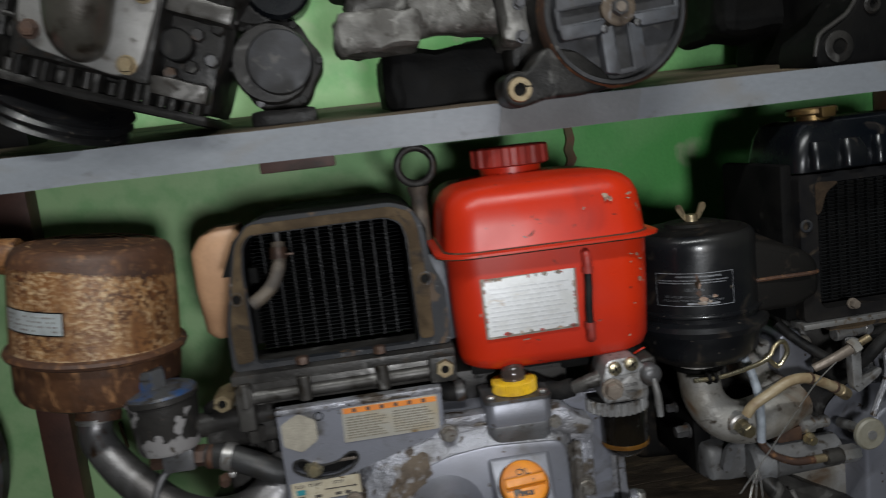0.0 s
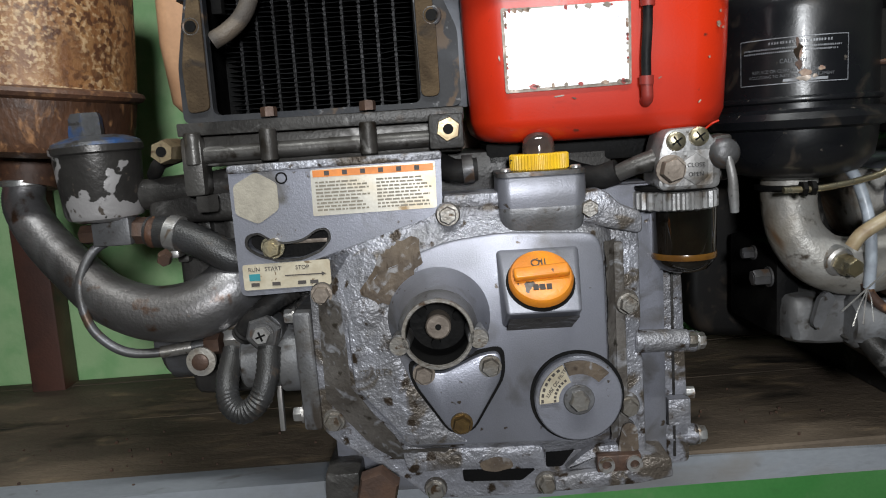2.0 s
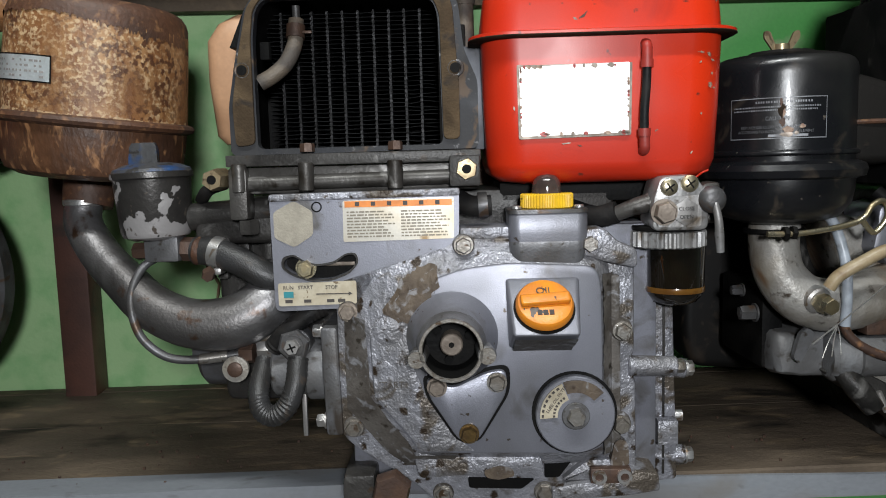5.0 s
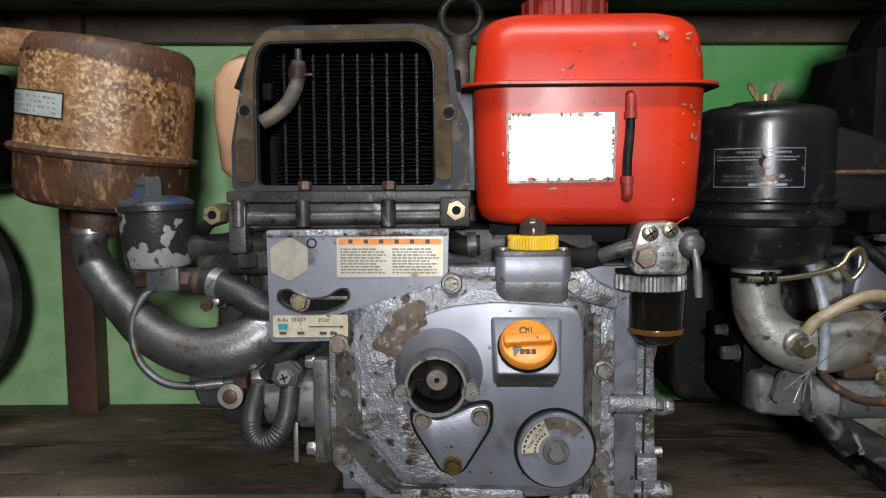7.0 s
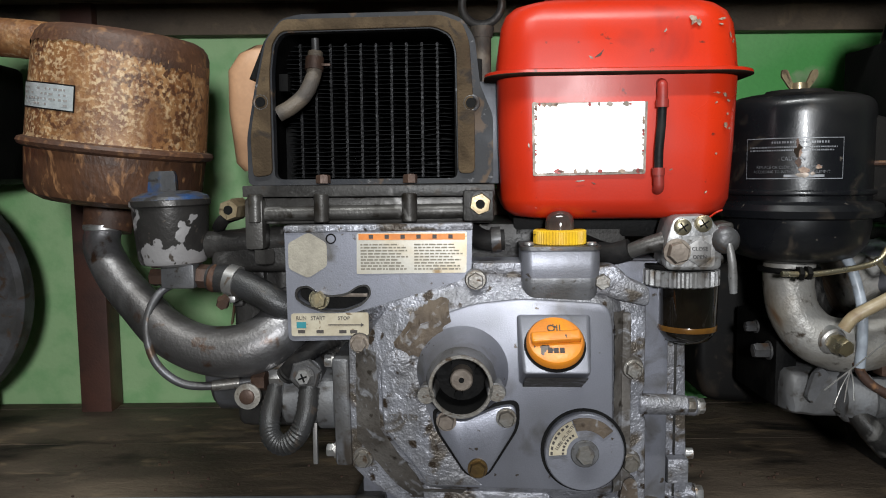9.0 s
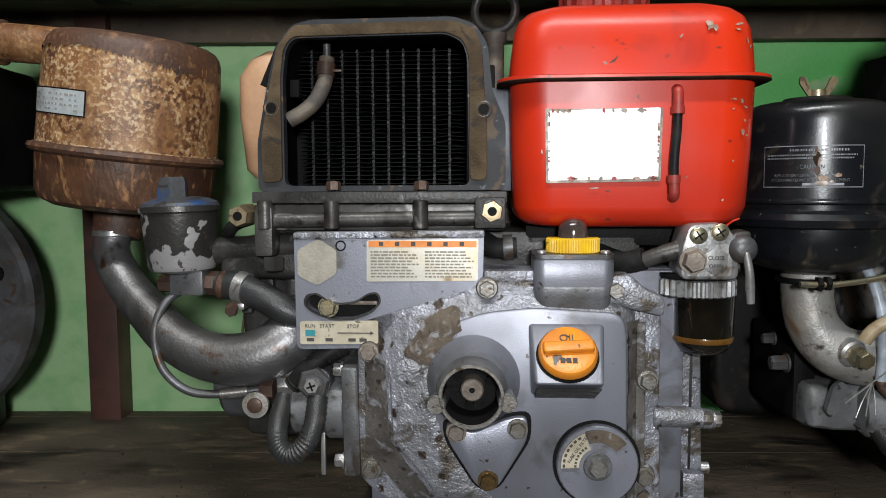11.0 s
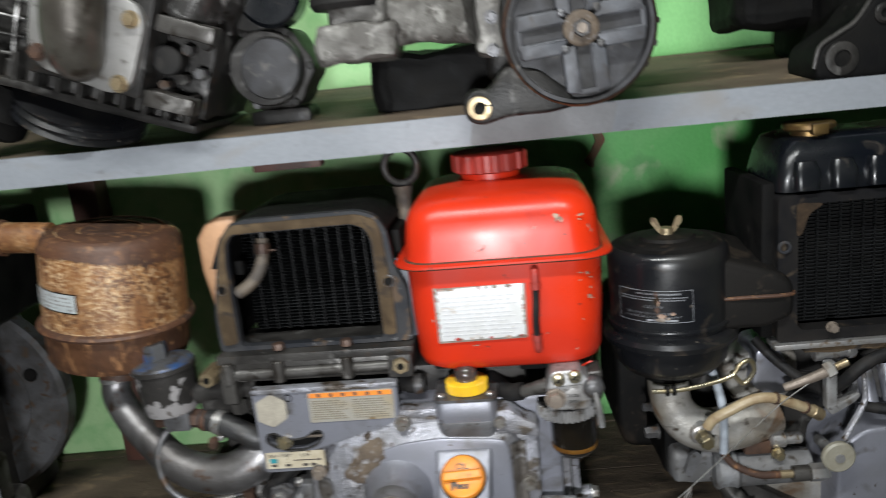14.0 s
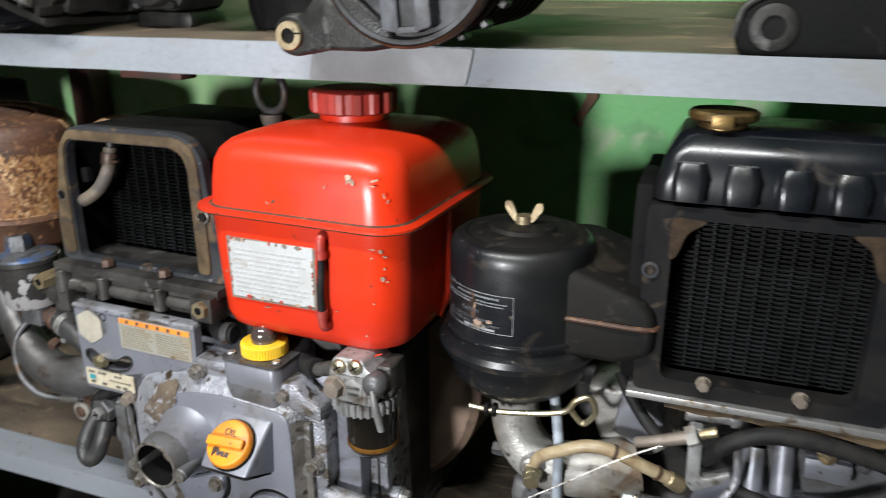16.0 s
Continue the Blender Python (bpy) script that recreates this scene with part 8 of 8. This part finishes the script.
    bm = loft(B(), [(-0.02, 0.030, 0.026, 0.014, 0, 0), (0.02, 0.022, 0.024, 0.012, 0, 0), (0.06, 0.030, 0.034, 0.014, 0.002, 0), (0.085, 0.042, 0.040, 0.016, 0.004, 0)], aim((-0.180, 0.02, 0.100), (1, -0.25, 0.12)))
    part("arm_casting", lumpy(bm, 0.003, 50, 2, 13), CRUSTED, t, "grey cast manifold arm")
    fl = part("mounting_flange", lumpy(box(B(), -0.095, -0.070, -0.034, 0.05, 0.055, 0.17, 0.008), 0.006, 60, 5, 14), CRUSTED, t)
    for z in (0.062, 0.094, 0.128, 0.155):
        bolt(fl, (-0.080, -0.036, z), r=0.0055, h=0.007, mat=DULL_STEEL)
    # Added black lump stands in for the shade below the carburettor.
    part("black_lump", lumpy(box(B(), -0.215, -0.075, 0.03, 0.13, 0.0, 0.070, 0.02, 3), 0.006, 40, 4, 15), BLACKISH, t)
    part("back_casting", lumpy(box(B(), -0.085, -0.02, 0.0, 0.12, 0.03, 0.17, 0.012, 3), 0.006, 40, 4, 16), OILY, t)
    bm = tube(B(), [(0.060, -0.02, 0.100), (0.085, -0.024, 0.104), (0.112, -0.030, 0.112), (0.120, -0.03, 0.135), (0.118, -0.03, 0.18)], [0.008, 0.007, 0.0075, 0.009, 0.010], 14, 8)
    part("outlet_elbow", bm, OILY_ALU, t)
    part("side_boss", lumpy(cyl(B(), (0.075, -0.035, 0.128), (0.080, 0.02, 0.135), 0.026, n=24, bev=0.003), 0.003, 50, 2, 17), OILY_ALU, t)


def dark_block():
    t = thing("transmission_case", pose(0.52, 0.06, UPPER_Z), "black oily transmission case resting on the plank shelf", "engine part")
    part("case", lumpy(box(B(), -0.030, 0.30, 0.0, 0.22, 0.0, 0.20, 0.03, 4), 0.010, 22, 4, 21), CASE_BLACK, t)
    part("upper_case", lumpy(box(B(), -0.11, 0.02, 0.08, 0.24, 0.055, 0.22, 0.03, 4), 0.010, 22, 4, 22), CASE_BLACK, t)
    outline = [(-0.083, 0.000), (-0.086, 0.016), (-0.080, 0.032), (-0.066, 0.041), (-0.046, 0.052), (-0.030, 0.075), (0.02, 0.10), (0.05, 0.05), (0.10, 0.045), (0.12, 0.0)]
    lug = part("lug", lumpy(prism(B(), rounded(outline, 0.010, 4), -0.060, 0.01, bev=0.005, seg=3), 0.0016, 60, 1, 61), CASE_BLACK, t, "black cast lug")
    for x, z, r in ((-0.020, 0.060, 0.010), (0.035, 0.030, 0.008), (0.075, 0.028, 0.012)):
        part("cast_boss", lathe(B(), (x, -0.058, z), (0, -1, 0), [(r, -0.004), (r, 0.004), (r * 0.8, 0.006), (r * 0.5, 0.006), (r * 0.45, 0.002)], 20), OILY, lug)
    for x, z in ((0.05, 0.085), (0.10, 0.095), (0.16, 0.075), (0.14, 0.02)):
        bolt(t, (x, -0.004, z), r=0.008, h=0.012, mat=OILY)
    part("lug_edge", tube(B(), [(-0.086, -0.058, 0.012), (-0.081, -0.059, 0.033), (-0.064, -0.059, 0.044), (-0.046, -0.058, 0.055), (-0.030, -0.057, 0.077)], 0.0024, 8, 6), GREY_DARK, lug)
    bm = lathe(B(), (-0.060, -0.059, 0.020), (0, -1, 0), [(0.0165, 0), (0.0165, 0.003), (0.0150, 0.004), (0.0085, 0.004), (0.008, -0.004)], 32, closed=False)
    b2 = part("boss", bm, OILY, lug, "worn steel ring")
    part("hole", cyl(B(), (-0.060, -0.0602, 0.020), (-0.060, -0.0612, 0.020), 0.0085, n=20), BLACKISH, b2)
    part("rib", tube(B(), [(0.03, -0.03, 0.13), (0.06, -0.040, 0.06), (0.085, -0.045, 0.045), (0.12, -0.040, 0.07), (0.15, -0.035, 0.04), (0.20, -0.03, 0.05)], 0.006, 8, 8), OILY, t)


cylinder_block()
round_housing()
gearbox()
dark_block()
tub = thing("plastic_tub", pose(-0.50, 0.06, UPPER_Z), "pale blue plastic tub on a black block on the shelf", "container")
part("tub_block", lumpy(box(B(), -0.09, 0.08, 0.12, 0.22, 0.09, 0.188, 0.012), 0.004, 40, 3, 5), BLACKISH, tub, "black block below the tub")
part("block_foot", box(B(), 0.03, 0.07, 0.14, 0.21, 0.0, 0.095, 0.006), BLACKISH, tub)
part("tub", lathe(B(), (-0.048, 0.10, 0.186), (0, 0, 1), [(0.062, 0), (0.068, 0.006), (0.078, 0.16), (0.076, 0.16), (0.066, 0.010)], 40), PLASTIC_BLUE, tub)

# ---------------------------------------------------------------- below the shelf
for x, z0 in ((0.60, 0.30), (-0.60, 0.30)):
    low = thing("spare_engine", pose(x, 0.12, z0), "dark oily spare engine on the bottom shelf", "engine", "spare engines")
    part("block", box(B(), -0.16, 0.16, -0.08, 0.14, 0.0, 0.30, 0.015, 3), GREY_DARK, low)
    part("drum", lathe(B(), (0.0, -0.08, 0.30), (0, -1, 0), [(0.14, 0), (0.145, 0.01), (0.145, 0.04), (0.12, 0.045)], 40), DULL_STEEL, low)
